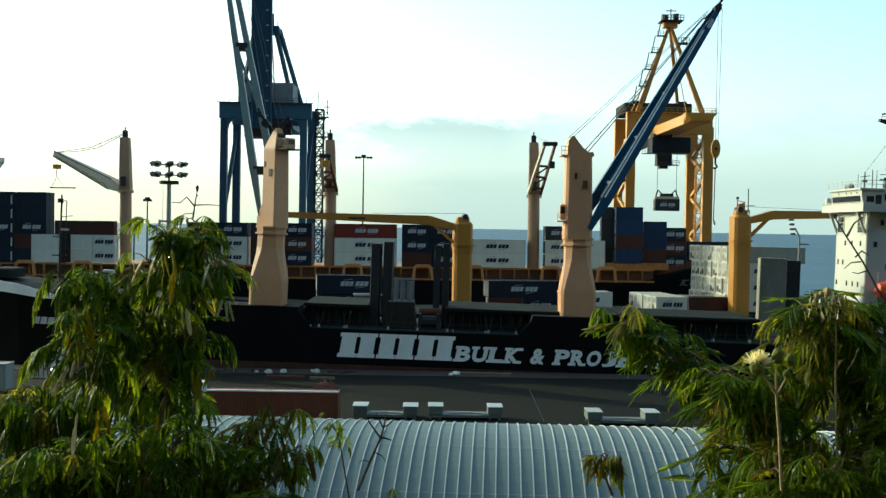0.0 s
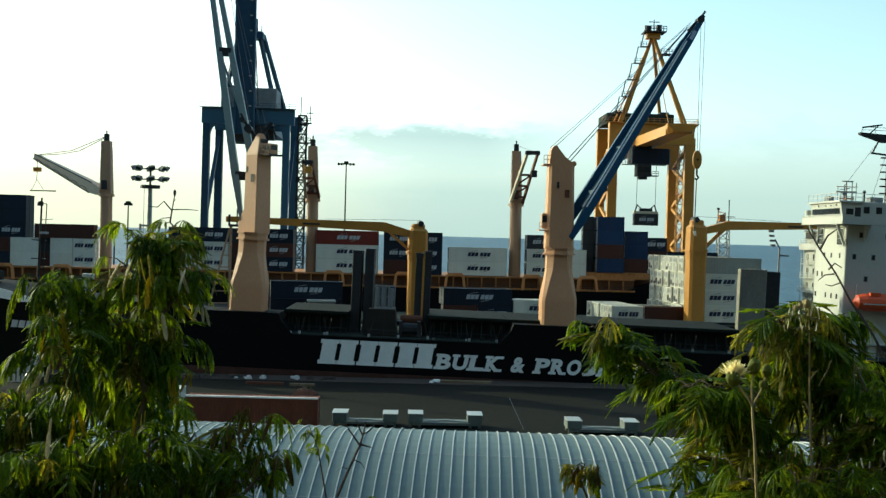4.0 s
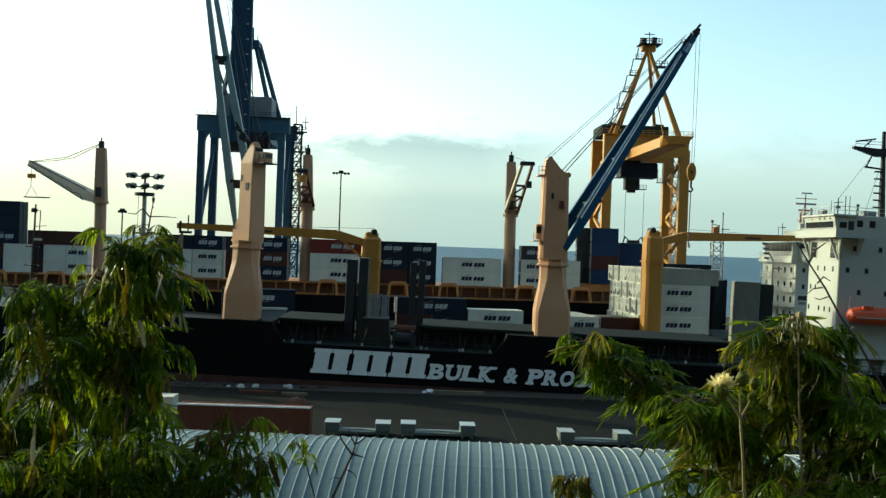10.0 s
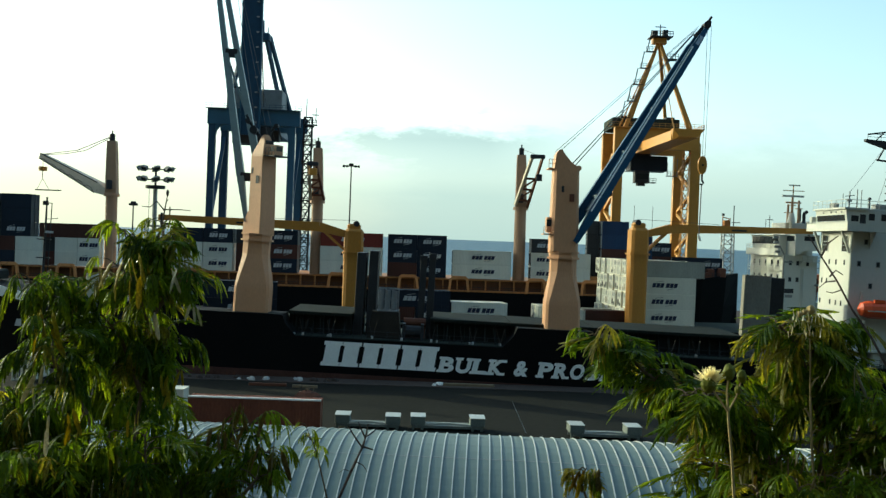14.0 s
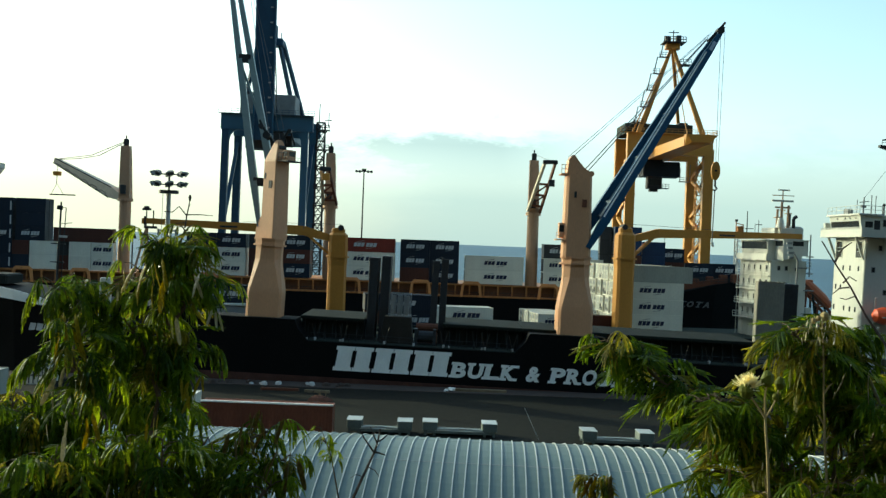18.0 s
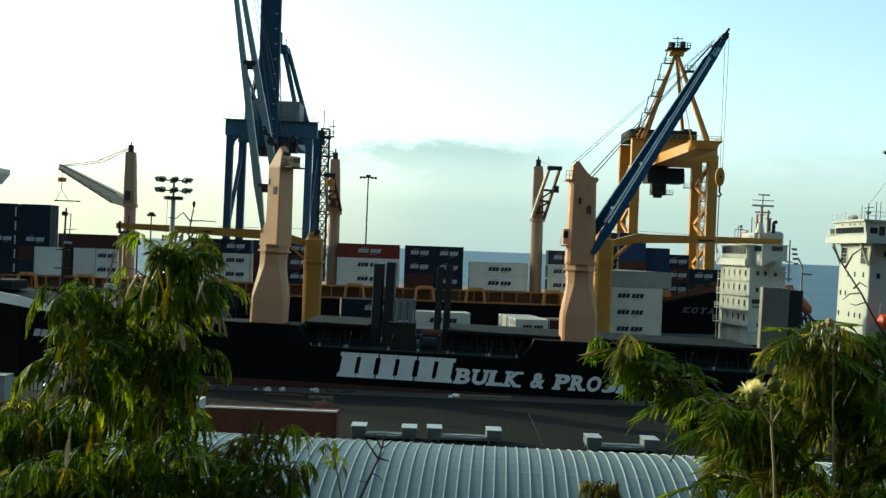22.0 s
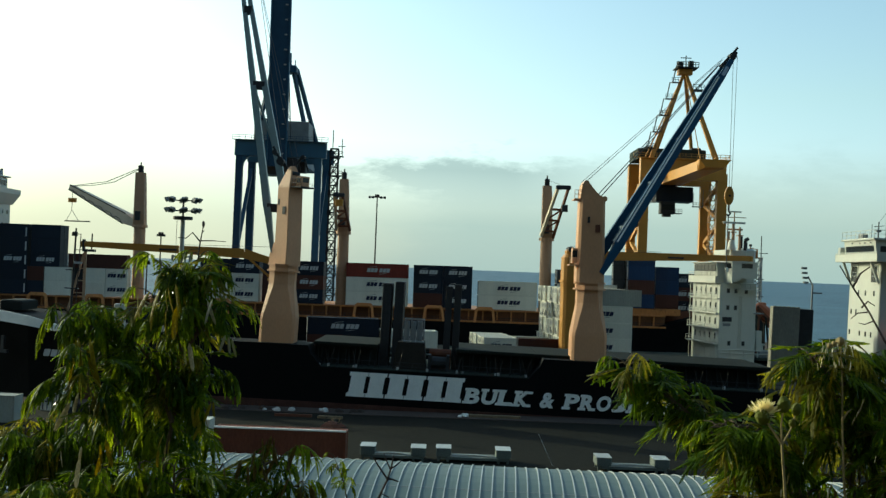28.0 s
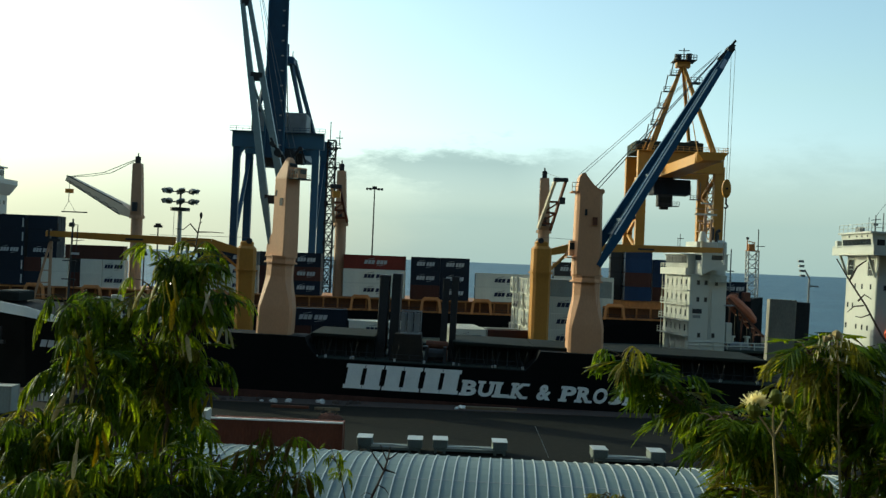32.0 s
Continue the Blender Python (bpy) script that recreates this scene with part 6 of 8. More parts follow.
def passing_ship():
    s = rides(thing("container_ship", "black container ship with a white aft house passing slowly", "ship"), Matrix())
    c = 9.0
    st = [(-92, 0.4, 0.2, 8.6), (-88, 3.5, 1.4, 8.0), (-80, 8.0, 5.0, 7.4), (-70, 11.0, 9.0, 6.6), (-60, 11.9, 11.4, 6.2), (30, 11.9, 11.8, 6.2), (44, 11.0, 9.0, 6.2), (49, 9.6, 6.0, 6.2)]
    part("hull", Shape().loft(hull_rings(st, c)), HULL_BLACK, s)
    part("deck", Shape().box(-70, 48, -2.4, 20, 6.21, 6.3), DECK_GREEN, s)
    for x0, x1 in ((-76, -63), (-46.5, -34), (-32, -19), (-0.5, 12.4)):
        part("hatch", Shape().block(x0, x1, 0.8, 18.5, 6.3, 6.62, 0.06), COAMING, s)
    # white house aft
    x0, x1, y0, y1 = 26.3, 33.0, -2.4, 10.6
    h = part("accommodation_block", Shape().block(x0, x1, y0, y1, 6.3, 20.3, 0.1), HOUSE_WHITE, s, "white painted steel deckhouse")
    pane = Shape().box(-0.05, 0.02, 0, 0.6, 0, 1.0).mesh("window")
    sash = Shape().box(-0.03, 0.0, -0.1, 0.7, -0.1, 1.1).mesh("window_frame")
    levels = (9.5, 12.1, 14.8, 17.4)
    for k, z in enumerate(levels):
        d = (1.15, 0.95, 0.7, 0.5)[k]
        g = part("gallery", Shape().box(x0 - d, x0, y0, y1, z, z + 0.16), HOUSE_WHITE, h)
        part("gallery_rail", rail_y(Shape(), y0 + 0.05, y1 - 0.05, x0 - d + 0.06, z + 0.16, 0.9, 1.5, 0.05), HOUSE_WHITE, g)
        for j in range(5):
            y = y0 + 1.3 + 2.4 * j
            w = part("window", pane, GLASS, h, m=pose(x0, y, z + 0.9))
            part("window_frame", sash, STEEL_GREY, w)
    for j in range(6):
        part("gallery_post", Shape().box(x0 - 0.5, x0 - 0.4, y0 + j * 2.58, y0 + j * 2.58 + 0.1, 6.3, 20.2), HOUSE_WHITE, h)
    for x, z in ((27.6, 18.55), (29.0, 18.55), (27.6, 15.6), (29.0, 15.6), (30.9, 18.5), (30.6, 9.4), (28.0, 9.4)):
        w = part("window", Shape().box(x, x + 0.45, y0 - 0.05, y0 + 0.02, z, z + 0.7), GLASS, h)
        part("window_frame", Shape().box(x - 0.08, x + 0.53, y0 - 0.03, y0, z - 0.08, z + 0.78), STEEL_GREY, w)
    part("doorway", Shape().box(26.9, 28.6, y0 - 0.06, y0 + 0.02, 13.5, 14.3), STEEL_DARK, h)
    part("name_board", Shape().box(27.0, 28.4, y0 - 0.05, y0 + 0.01, 12.7, 13.2), STEEL_GREY, h)
    part("side_ladder", Shape().box(29.9, 29.96, y0 - 0.12, y0, 9.0, 18.0).box(30.3, 30.36, y0 - 0.12, y0, 9.0, 18.0), HOUSE_WHITE, h)
    part("front_bulwark", Shape().box(x0 - 0.9, x0 - 0.75, y0, y1, 20.3, 21.4).box(x0 - 0.9, x0, y0, y0 + 0.12, 20.3, 21.4).box(x0 - 0.9, x0, y0, y1, 20.15, 20.32), HOUSE_WHITE, h)
    part("bulwark_rail", rail_y(Shape(), y0, y1, x0 - 0.82, 21.4, 0.7, 1.3, 0.05), HOUSE_WHITE, h)
    b = part("wheelhouse", Shape().hexa([(26.3, y0 + 1.2, 20.3), (31.6, y0 + 1.2, 20.3), (31.6, y1 - 1.0, 20.3), (26.3, y1 - 1.0, 20.3),
                                         (26.0, y0 + 1.0, 23.75), (31.6, y0 + 1.0, 23.75), (31.6, y1 - 0.8, 23.75), (26.0, y1 - 0.8, 23.75)]), HOUSE_WHITE, s)
    for i in range(6):
        y = y0 + 1.5 + i * 1.72
        part("bridge_window", Shape().box(25.95, 26.14, y, y + 1.56, 22.25, 23.55), GLASS, b)
    part("bridge_roof", Shape().block(25.6, 31.8, y0 + 0.7, y1 - 0.5, 23.75, 23.9, 0.05), HOUSE_WHITE, b)
    w = part("bridge_wing", Shape().slab([(27.5, 20.2), (29.3, 21.15), (32.1, 21.15), (32.1, 23.85), (27.5, 23.85)], y0 - 2.2, y0 + 1.2), HOUSE_WHITE, s)
    part("wing_window", Shape().box(29.2, 31.2, y0 - 2.24, y0 - 2.16, 22.9, 23.7), GLASS, w)
    part("wing_window", Shape().box(27.46, 27.54, y0 - 1.9, y0 + 0.9, 22.8, 23.7), GLASS, w)
    part("wing_roof", Shape().box(27.3, 32.3, y0 - 2.4, y0 + 1.0, 23.85, 23.98), HOUSE_WHITE, w)
    part("side_landing", rail(Shape().box(29.6, 33.4, y0 - 1.0, y0, 19.1, 19.25), 29.6, 33.4, y0 - 0.95, 19.25, 1.0, 1.0, 0.05), HOUSE_WHITE, s)
    roof = Shape().tube((31.6, 5, 24.7), (31.6, 5, 33.2), 0.22, 0.10).beam((29.6, 5, 32.2), (33.8, 5, 32.2), 0.14, 0.14).beam((30.2, 5, 30.0), (33.2, 5, 30.0), 0.2, 0.3)
    for x, top in ((30.2, 29.6), (31.0, 31.0), (32.3, 30.4)):
        roof.tube((x, 4, 23.9), (x, 4, top), 0.34, 0.2).box(x - 0.5, x + 0.5, 3.5, 4.5, top - 1.6, top - 1.45)
    part("signal_mast", roof, PEACH_FAR, s)
    part("radar_bar", Shape().beam((29.4, 4.8, 31.2), (33.6, 4.8, 31.2), 0.3, 0.35).beam((30.6, 4.8, 33.2), (32.8, 4.8, 33.2), 0.2, 0.25), HOUSE_WHITE, s)
    part("mast_house", Shape().block(29.4, 33.4, 3.2, 8.8, 23.9, 26.2, 0.1), HOUSE_WHITE, s)
    part("vent_pipe", Shape().tube((33.2, 3.6, 20.4), (33.2, 3.6, 28.0), 0.3, n=8).tube((33.2, 3.6, 28.0), (33.8, 3.6, 28.4), 0.32, n=8), STEEL_DARK, s)
    part("radome", Shape().tube((30.2, 2.6, 23.9), (30.2, 2.6, 26.2), 0.3, 0.3, n=10).tube((30.2, 2.6, 26.2), (30.2, 2.6, 28.0), 0.8, 0.45, n=12), HOUSE_WHITE, s)
    part("aerial", Shape().tube((26.2, 3, 23.9), (26.2, 3, 27.4), 0.06).beam((25.7, 3, 26.6), (26.9, 3, 26.6), 0.12, 0.12), STEEL_DARK, b)
    part("aerial", Shape().tube((26.9, 6, 23.9), (26.9, 6, 26.8), 0.05), STEEL_DARK, b)
    f = part("funnel", Shape().block(32.4, 35.6, 4, 8, 20.3, 26.6, 0.4), HOUSE_WHITE, s)
    part("exhaust", Shape().tube((33.0, 5, 26.6), (33.0, 5, 28.8), 0.32).tube((34.2, 5.6, 26.6), (34.2, 5.6, 27.8), 0.32), STEEL_DARK, f)
    part("wing_post", Shape().tube((33.6, y0, 17.5), (33.6, y0, 25.0), 0.12).box(33.2, 34.0, y0 - 0.6, y0 + 0.6, 18.0, 18.2).box(33.2, 34.0, y0 - 0.6, y0 + 0.6, 21.0, 21.2).box(32.6, 34.2, y0 - 0.8, y0 + 0.8, 15.0, 15.2), STEEL_GREY, s)
    part("deck_rail", rail(Shape(), 26, 41, -2.5, 7.4, 1.2, 2.4, 0.09), HOUSE_WHITE, s)
    part("poop_deck", Shape().box(33.4, 47, -2.4, 20, 6.9, 7.3), DECK_GREEN, s)
    part("mooring_winch", Shape().tube((35, 0.6, 8.0), (38.4, 0.6, 8.0), 0.55, n=10).box(34.6, 38.8, 0, 1.2, 7.3, 7.6), STEEL_GREY, s)
    for x in (34.4, 36.6, 39.4):
        part("vent", Shape().tube((x, 3, 7.3), (x, 3, 9.2), 0.35, n=10).tube((x, 3, 9.2), (x, 3, 9.5), 0.6, n=10), HOUSE_WHITE, s)
    part("boat_davit", Shape().slab([(33.6, 8.4), (34.6, 8.4), (34.6, 12), (33.6, 12)], -1.6, 0), HOUSE_WHITE, s)
    # stern crane, folded lifeboat slip
    slip = part("boat_slip", Shape().beam((36.2, 4.4, 16.2), (43.2, 4.4, 9.4), 0.4, 0.4).beam((36.2, 7.6, 16.2), (43.2, 7.6, 9.4), 0.4, 0.4), RUST_BROWN, s, "rust-red free-fall boat frame")
    for i in range(6):
        f = 0.08 + 0.17 * i
        x, z = 36.2 + 7.0 * f, 16.2 - 6.8 * f
        part("slip_tie", Shape().beam((x, 4.4, z - 0.2), (x, 7.6, z - 0.2), 0.25, 0.25), RUST_BROWN, slip)
        if i < 5:
            part("slip_leg", Shape().beam((x, 4.4, z - 0.2), (x + (0.9 if i % 2 else -0.5), 4.4, 7.3), 0.28, 0.28), COAMING if i % 2 else RUST_BROWN, slip)
            part("slip_leg", Shape().beam((x, 7.6, z - 0.2), (x, 7.6, 7.3), 0.28, 0.28), COAMING, slip)
    boat = part("free_fall_boat", Shape().loft([[(36.9 + 5.4 * f + 0.66 * w * math.cos(q) * 1.0, 6.0 + w * math.sin(q), 16.5 - 4.6 * f + 0.75 * w * math.cos(q)) for q in [2 * math.pi * k / 10 for k in range(10)]]
                                                 for f, w in ((0.0, 0.5), (0.08, 0.95), (0.3, 1.15), (0.7, 1.15), (0.92, 0.8), (1.0, 0.3))]), RED_PAINT, s, "faded red free-fall lifeboat")
    part("boat_cabin", Shape().block(37.4, 38.5, 5.4, 6.6, 15.6, 16.9, 0.15), RED_PAINT, boat)
    return s


def yellow_crane(x, side, reach, height):
    """A jib crane with its boom laid level; side: -1 to the bow, 1 to the stern."""
    c = rides(thing("ship_crane", "ochre-yellow ship crane with its boom laid level", "crane", "cranes of the passing ship"), pose(x, 0, 6.3))
    k = height

    def ring(w, z, dx=0):
        e = 0.14 * w
        a = w / 2
        return [(dx - a + e, -a, z), (dx + a - e, -a, z), (dx + a, -a + e, z), (dx + a, a - e, z), (dx + a - e, a, z), (dx - a + e, a, z), (dx - a, a - e, z), (dx - a, -a + e, z)]

    part("column", Shape().loft([ring(3.05, 0), ring(3.05, k * 0.62), ring(3.2, k * 0.66), ring(3.2, k * 0.70)]), MID_YELLOW, c)
    part("slew_ring", Shape().loft([ring(3.7, k * 0.70), ring(3.7, k * 0.70 + 0.3)]), MID_YELLOW, c)
    t = part("crane_house", Shape().loft([ring(3.2, k * 0.70 + 0.3), ring(3.1, k * 0.93), ring(2.4, k * 0.955)]), MID_YELLOW, c)
    hd = part("crane_head", Shape().block(-1.1, 1.1, -0.9, 0.9, k * 0.95, k + 0.1, 0.25), MID_YELLOW, t)
    part("head_sheave", Shape().tube((-0.35 * side, -0.95, k + 0.1), (-0.35 * side, 0.95, k + 0.1), 0.5, n=14), STEEL_DARK, hd)
    z = k * 0.93
    bend = Vector((side * 5.9, 0, z + 0.55))
    tip = Vector((side * reach, 0, z + 1.1))
    boom = part("boom", Shape().beam((side * 1.3, 0, z - 0.55), bend, 1.5, 1.1, (0, 0, 1), 1.5, 1.6).beam(bend, tip, 1.5, 1.6, (0, 0, 1), 1.2, 0.9), MID_YELLOW, c)
    part("strut", Shape().beam((side * 1.2, -0.5, k * 0.72), (side * 5.2, -0.5, z - 0.1), 0.3, 0.36).beam((side * 1.2, 0.5, k * 0.72), (side * 5.2, 0.5, z - 0.1), 0.3, 0.36), MID_YELLOW, c)
    part("boom_slot", Shape().box(*sorted((side * reach * 0.53, side * reach * 0.62)), -0.76, -0.70, z + 0.55, z + 0.85), STEEL_DARK, boom)
    part("stay_rope", Shape().tube((-0.4 * side, -0.3, k + 0.7), (side * reach * 0.5, 0, z + 1.6), 0.04, n=4), ROPE, c)
    part("boom_end", Shape().block(min(tip.x, tip.x + side * 0.6), max(tip.x, tip.x + side * 0.6), -0.6, 0.6, z + 0.6, z + 1.55, 0.1), MID_YELLOW, boom)
    part("crane_ladder", Shape().box(1.36, 1.44, -0.5, -0.4, 1, k * 0.7).box(1.36, 1.44, 0.1, 0.2, 1, k * 0.7), MID_YELLOW, c)
    return c


passing_ship()
yellow_crane(-49.9, -1, 31.6, 16.4)
yellow_crane(0.2, 1, 32.2, 18.6)
# rest for the forward boom
REST = rides(thing("boom_rest", "ochre steel A-frame boom rest on the bow of the passing ship", "boom rest"), pose(-80.5, 0, 7.0))
part("rest_leg", Shape().beam((-0.75, 0, 0), (-0.75, 0, 14.6), 0.42, 0.42), PEACH_FAR, REST)
part("rest_leg", Shape().beam((-4.3, 0, 0), (-0.95, 0, 14.2), 0.32, 0.32), PEACH_FAR, REST)
for i in range(6):
    f = 0.12 + 0.14 * i
    part("rest_tie", Shape().beam((-4.3 + 3.35 * f, 0, 14.2 * f), (-0.75, 0, 14.2 * f), 0.16, 0.16), PEACH_FAR, REST)
part("rest_cradle", Shape().box(-1.2, 0.8, -0.7, 0.7, 14.4, 14.8).box(-1.2, -0.9, -0.7, 0.7, 14.8, 16.4).tube((0.2, 0, 14.8), (0.2, 0, 17.4), 0.12, n=6), STEEL_DARK, REST)
CAB = rides(thing("deck_locker", "white deck housing with a grey roof near the bow", "deckhouse"), pose(-66.0, -0.6, 6.6))
part("locker_body", Shape().block(-2.2, 2.2, 0, 3.0, -0.4, 2.6, 0.1), STEEL_GREY, CAB)
part("locker_roof", Shape().block(-2.4, 2.4, -0.2, 3.2, 2.6, 2.9, 0.05), HOUSE_WHITE, CAB)

PASSING = "containers on the passing ship"


def mid_box(x, y, z, tone, length=BOX_L, logo=True, cooled=False):
    c = container(0, 0, 0, tone, length, logo, "on the passing ship's deck", PASSING, cooled=cooled)
    return rides(c, pose(x, y, z))


for r in range(8):
    for k in range(4):
        if r == 0 and k == 3:
            mid_box(6.75, 3.05, 6.64 + 3 * 2.93, "grey", 13.7, False, cooled=True)
            continue
        mid_box(5.95 + (0.0 if r == 0 else 0.30 * math.sin(r * 5.1 + k * 2.3)), 3.05 + r * 2.58, 6.64 + k * 2.93, "white", logo=(k < 3), cooled=True)
mid_box(-68.4, 3.2, 6.64, "navy")
mid_box(-68.4, 3.2, 9.56, "navy")
mid_box(-68.4, 5.7, 9.56, "navy")
mid_box(-38.7, 3.2, 8.9, "navy")
mid_box(-38.7, 5.7, 8.9, "navy")
mid_box(-41.8, 3.2, 6.64 - 0.6, "brown", 6.06, False)
mid_box(-35.6, 3.2, 6.64 - 0.6, "navy", 6.06)
mid_box(-27.4, 3.2, 7.1, "white", 9.9)
mid_box(-27.4, 5.7, 7.1, "white", 9.9)
for r in range(6):
    mid_box(-11.35 + 0.12 * math.sin(r * 3.7), 3.2 + 2.52 * r, 6.33, "white", 6.06, r == 0, cooled=True)
mid_box(-4.6, 3.2, 6.31, "brown", 7.9, False)
mid_box(-4.7, 8.3, 6.31, "grey", 6.06, False)

# ---- the yard on the quay ----
YARD = "containers on the quay"
BROWN = container(-14.65, 102.2, 2.5, "rust", 12.19, False, "standing on the quay", YARD)
part("roof_rim", Shape().box(-6.1, 6.1, -1.24, -1.0, 2.9, 3.04), MARK_WHITE, BROWN, "pale roof rim")
container(-25.2, 107.0, 2.5, "white", 6.06, False, "standing on the quay", YARD)
container(-45.6, 131.0, 2.5, "white", 6.06, False, "standing on the quay", YARD, turn=90)
container(-48.8, 119, 2.5, "grey", 6.06, False, "standing on the quay", YARD)


def flat_rack(x0, x1, y):
    r = thing("flat_rack", "white steel flat rack with boxed ends on the quay", "flat rack", "flat racks on the quay", pose(0, y, 2.5))
    part("bed", Shape().box(x0 + 0.4, x1 - 0.4, -1.15, 1.15, 0.22, 0.46), RACK_GREY, r)
    mid = (x0 + x1) / 2
    part("cross_rail", Shape().beam((x0 + 1.2, -1.1, 0.56), (mid, -1.1, 0.68), 0.16, 0.2).beam((mid, -1.1, 0.68), (x1 - 1.2, -1.1, 0.56), 0.16, 0.2), ROOF_SEAM, r)
    for a in (x0, x1 - 1.4):
        for b in (a + 0.12, a + 1.0):
            for y_ in (-1.1, 0.85):
                part("end_leg", Shape().box(b, b + 0.24, y_, y_ + 0.25, 0, 0.5), RACK_GREY, r)
        part("end_box", Shape().block(a, a + 1.4, -1.2, 1.2, 0.5, 1.25, 0.05), RACK_GREY, r)
        part("end_lid", Shape().box(a - 0.03, a + 1.43, -1.23, 1.23, 1.25, 1.29), ROOF_SEAM, r)


flat_rack(-7.4, -1.2, 105)
flat_rack(-0.2, 6.9, 105.4)
flat_rack(14.8, 21.6, 103.6)
flat_rack(29.0, 36.0, 104.5)


POLE = thing("leaning_pole", "thin steel pole leaning on the quay", "pole", m=pose(10.4, 104.5, 2.5))
part("pole", Shape().tube((0.5, 0, 0), (-0.9, 0.3, 2.9), 0.025, 0.02, 6), STEEL_GALV, POLE)


def rubble(x, y, n, tone, spread, seed):
    r = random.Random(seed)
    s = thing("rubble_heap", "small heap of pale rubble on the quay edge", "rubble", "rubble on the quay", pose(x, y, 2.56))
    for i in range(n):
        a = r.uniform(0.18, 0.5)
        q = Shape().loft([[(math.cos(k * 1.257 + r.random() * 0.5) * a * f, math.sin(k * 1.257) * a * f, z * a) for k in range(5)] for f, z in ((1.0, 0), (0.9, 0.5), (0.45, 0.9))])
        part("stone", q, tone, s, m=pose(r.gauss(0, spread), r.gauss(0, 0.5), 0, 0, 0, r.uniform(0, 90)))


rubble(-20.3, 136.2, 5, WALL_PALE, 1.0, 3)
rubble(-14.6, 136.4, 4, WALL_PALE, 0.5, 4)
rubble(-10.4, 136.0, 5, CONCRETE, 1.2, 6)
rubble(2.9, 136.6, 4, MARK_WHITE, 0.25, 7)
def scrap_heap(x, y, n, seed):
    r = random.Random(seed)
    s = thing("scrap_heap", "tangled heap of rusty scrap and dry brush on the quay", "scrap", "scrap on the quay", pose(x, y, 2.5 if y < 134.5 else 2.56))
    part("scrap_mound", Shape().loft([[(math.cos(k * 0.7854) * a * (1 + 0.2 * math.sin(k * 2.3 + seed)), 0.6 * math.sin(k * 0.7854) * a, z) for k in range(8)] for a, z in ((1.5, 0), (1.1, 0.35), (0.4, 0.6))]), RUST_BROWN, s)
    for i in range(n):
        a, e = r.uniform(0, 6.28), r.uniform(0.2, 1.2)
        p = Vector((r.uniform(-1.0, 1.0), r.uniform(-0.4, 0.4), 0.25))
        part("scrap_rod", Shape().tube(p, p + Vector((math.cos(a) * math.cos(e), 0.4 * math.sin(a), math.sin(e))) * r.uniform(0.5, 1.2), 0.04, 0.03, 5), r.choice((RUST_BROWN, TIMBER, STEEL_DARK)), s)


scrap_heap(-12.2, 124.0, 16, 2)
rubble(-26, 135.8, 10, CONCRETE, 1.8, 8)
for x, y, ln, tone in ((6.8, 136.2, 6.4, TIMBER), (-17.5, 131, 4.5, RUST_BROWN), (-13.0, 130.4, 3.0, TIMBER)):
    T = thing("timber_baulk", "weathered timber baulk lying on the quay", "timber", "timber on the quay", pose(x, y, 2.56 if y > 134.5 else 2.5))
    part("baulk", Shape().block(-ln / 2, ln / 2, -0.2, 0.2, 0, 0.32, 0.04), tone, T)


def flood_mast(x, y, h, heads):
    m = thing("floodlight_mast", "tall grey mast with a ring of floodlights", "light mast", m=pose(x, y, 2.5))
    part("pole", Shape().tube((0, 0, 0), (0, 0, h), 0.30, 0.17, n=12), STEEL_GALV, m)
    part("head_ring", Shape().tube((0, 0, h - 0.25), (0, 0, h), 0.75, 0.75, n=12), STEEL_DARK, m)
    part("head_post", Shape().tube((0, 0, h), (0, 0, h + 1.5), 0.08), STEEL_DARK, m)
    for z in (h + 0.45, h + 1.25):
        part("cross_bar", Shape().beam((-1.25, 0, z), (1.25, 0, z), 0.09, 0.09).beam((0, -1.1, z), (0, 1.1, z), 0.09, 0.09), STEEL_DARK, m)
        for i in range(heads):
            a = 2 * math.pi * i / heads + 0.3
            f = part("floodlight", Shape().hexa([(-0.3, 0.0, -0.18), (0.3, 0.0, -0.18), (0.22, 0.3, -0.1), (-0.22, 0.3, -0.1), (-0.3, -0.12, 0.22), (0.3, -0.12, 0.22), (0.22, 0.22, 0.2), (-0.22, 0.22, 0.2)]),
                     STEEL_GREY, m, m=pose(1.3 * math.cos(a), 1.3 * math.sin(a), z, 24, 12 * math.cos(3 * a), math.degrees(a) + 90) @ Matrix.Diagonal((0.85, 0.85, 0.85, 1)))
            part("lamp_glass", Shape().box(-0.26, 0.26, -0.09, -0.07, -0.14, 0.18), GLASS, f)
    part("cable_box", Shape().box(-0.5, 0.5, -0.35, 0.35, h - 3.2, h - 3.05).box(-0.75, -0.6, -0.1, 0.1, h - 3.5, h - 3.0).box(0.6, 0.75, -0.1, 0.1, h - 3.5, h - 3.0), STEEL_GALV, m)
    for sx in (-1, 1):
        part("bracket", Shape().run([(0.15 * sx, 0, h - 6.3), (0.7 * sx, 0, h - 6.4), (0.95 * sx, 0, h - 6.0)], 0.05, n=5).block(0.95 * sx - 0.16, 0.95 * sx + 0.16, -0.15, 0.15, h - 6.1, h - 5.8, 0.03), STEEL_DARK, m)
    part("collar", Shape().tube((0, 0, h - 6.6), (0, 0, h - 6.0), 0.34, n=12), STEEL_GREY, m)
    part("wire", Shape().tube((-0.45, 0, 2), (-0.45, 0, h), 0.02, n=4), ROPE, m)


flood_mast(-20.55, 85, 21.6, 8)


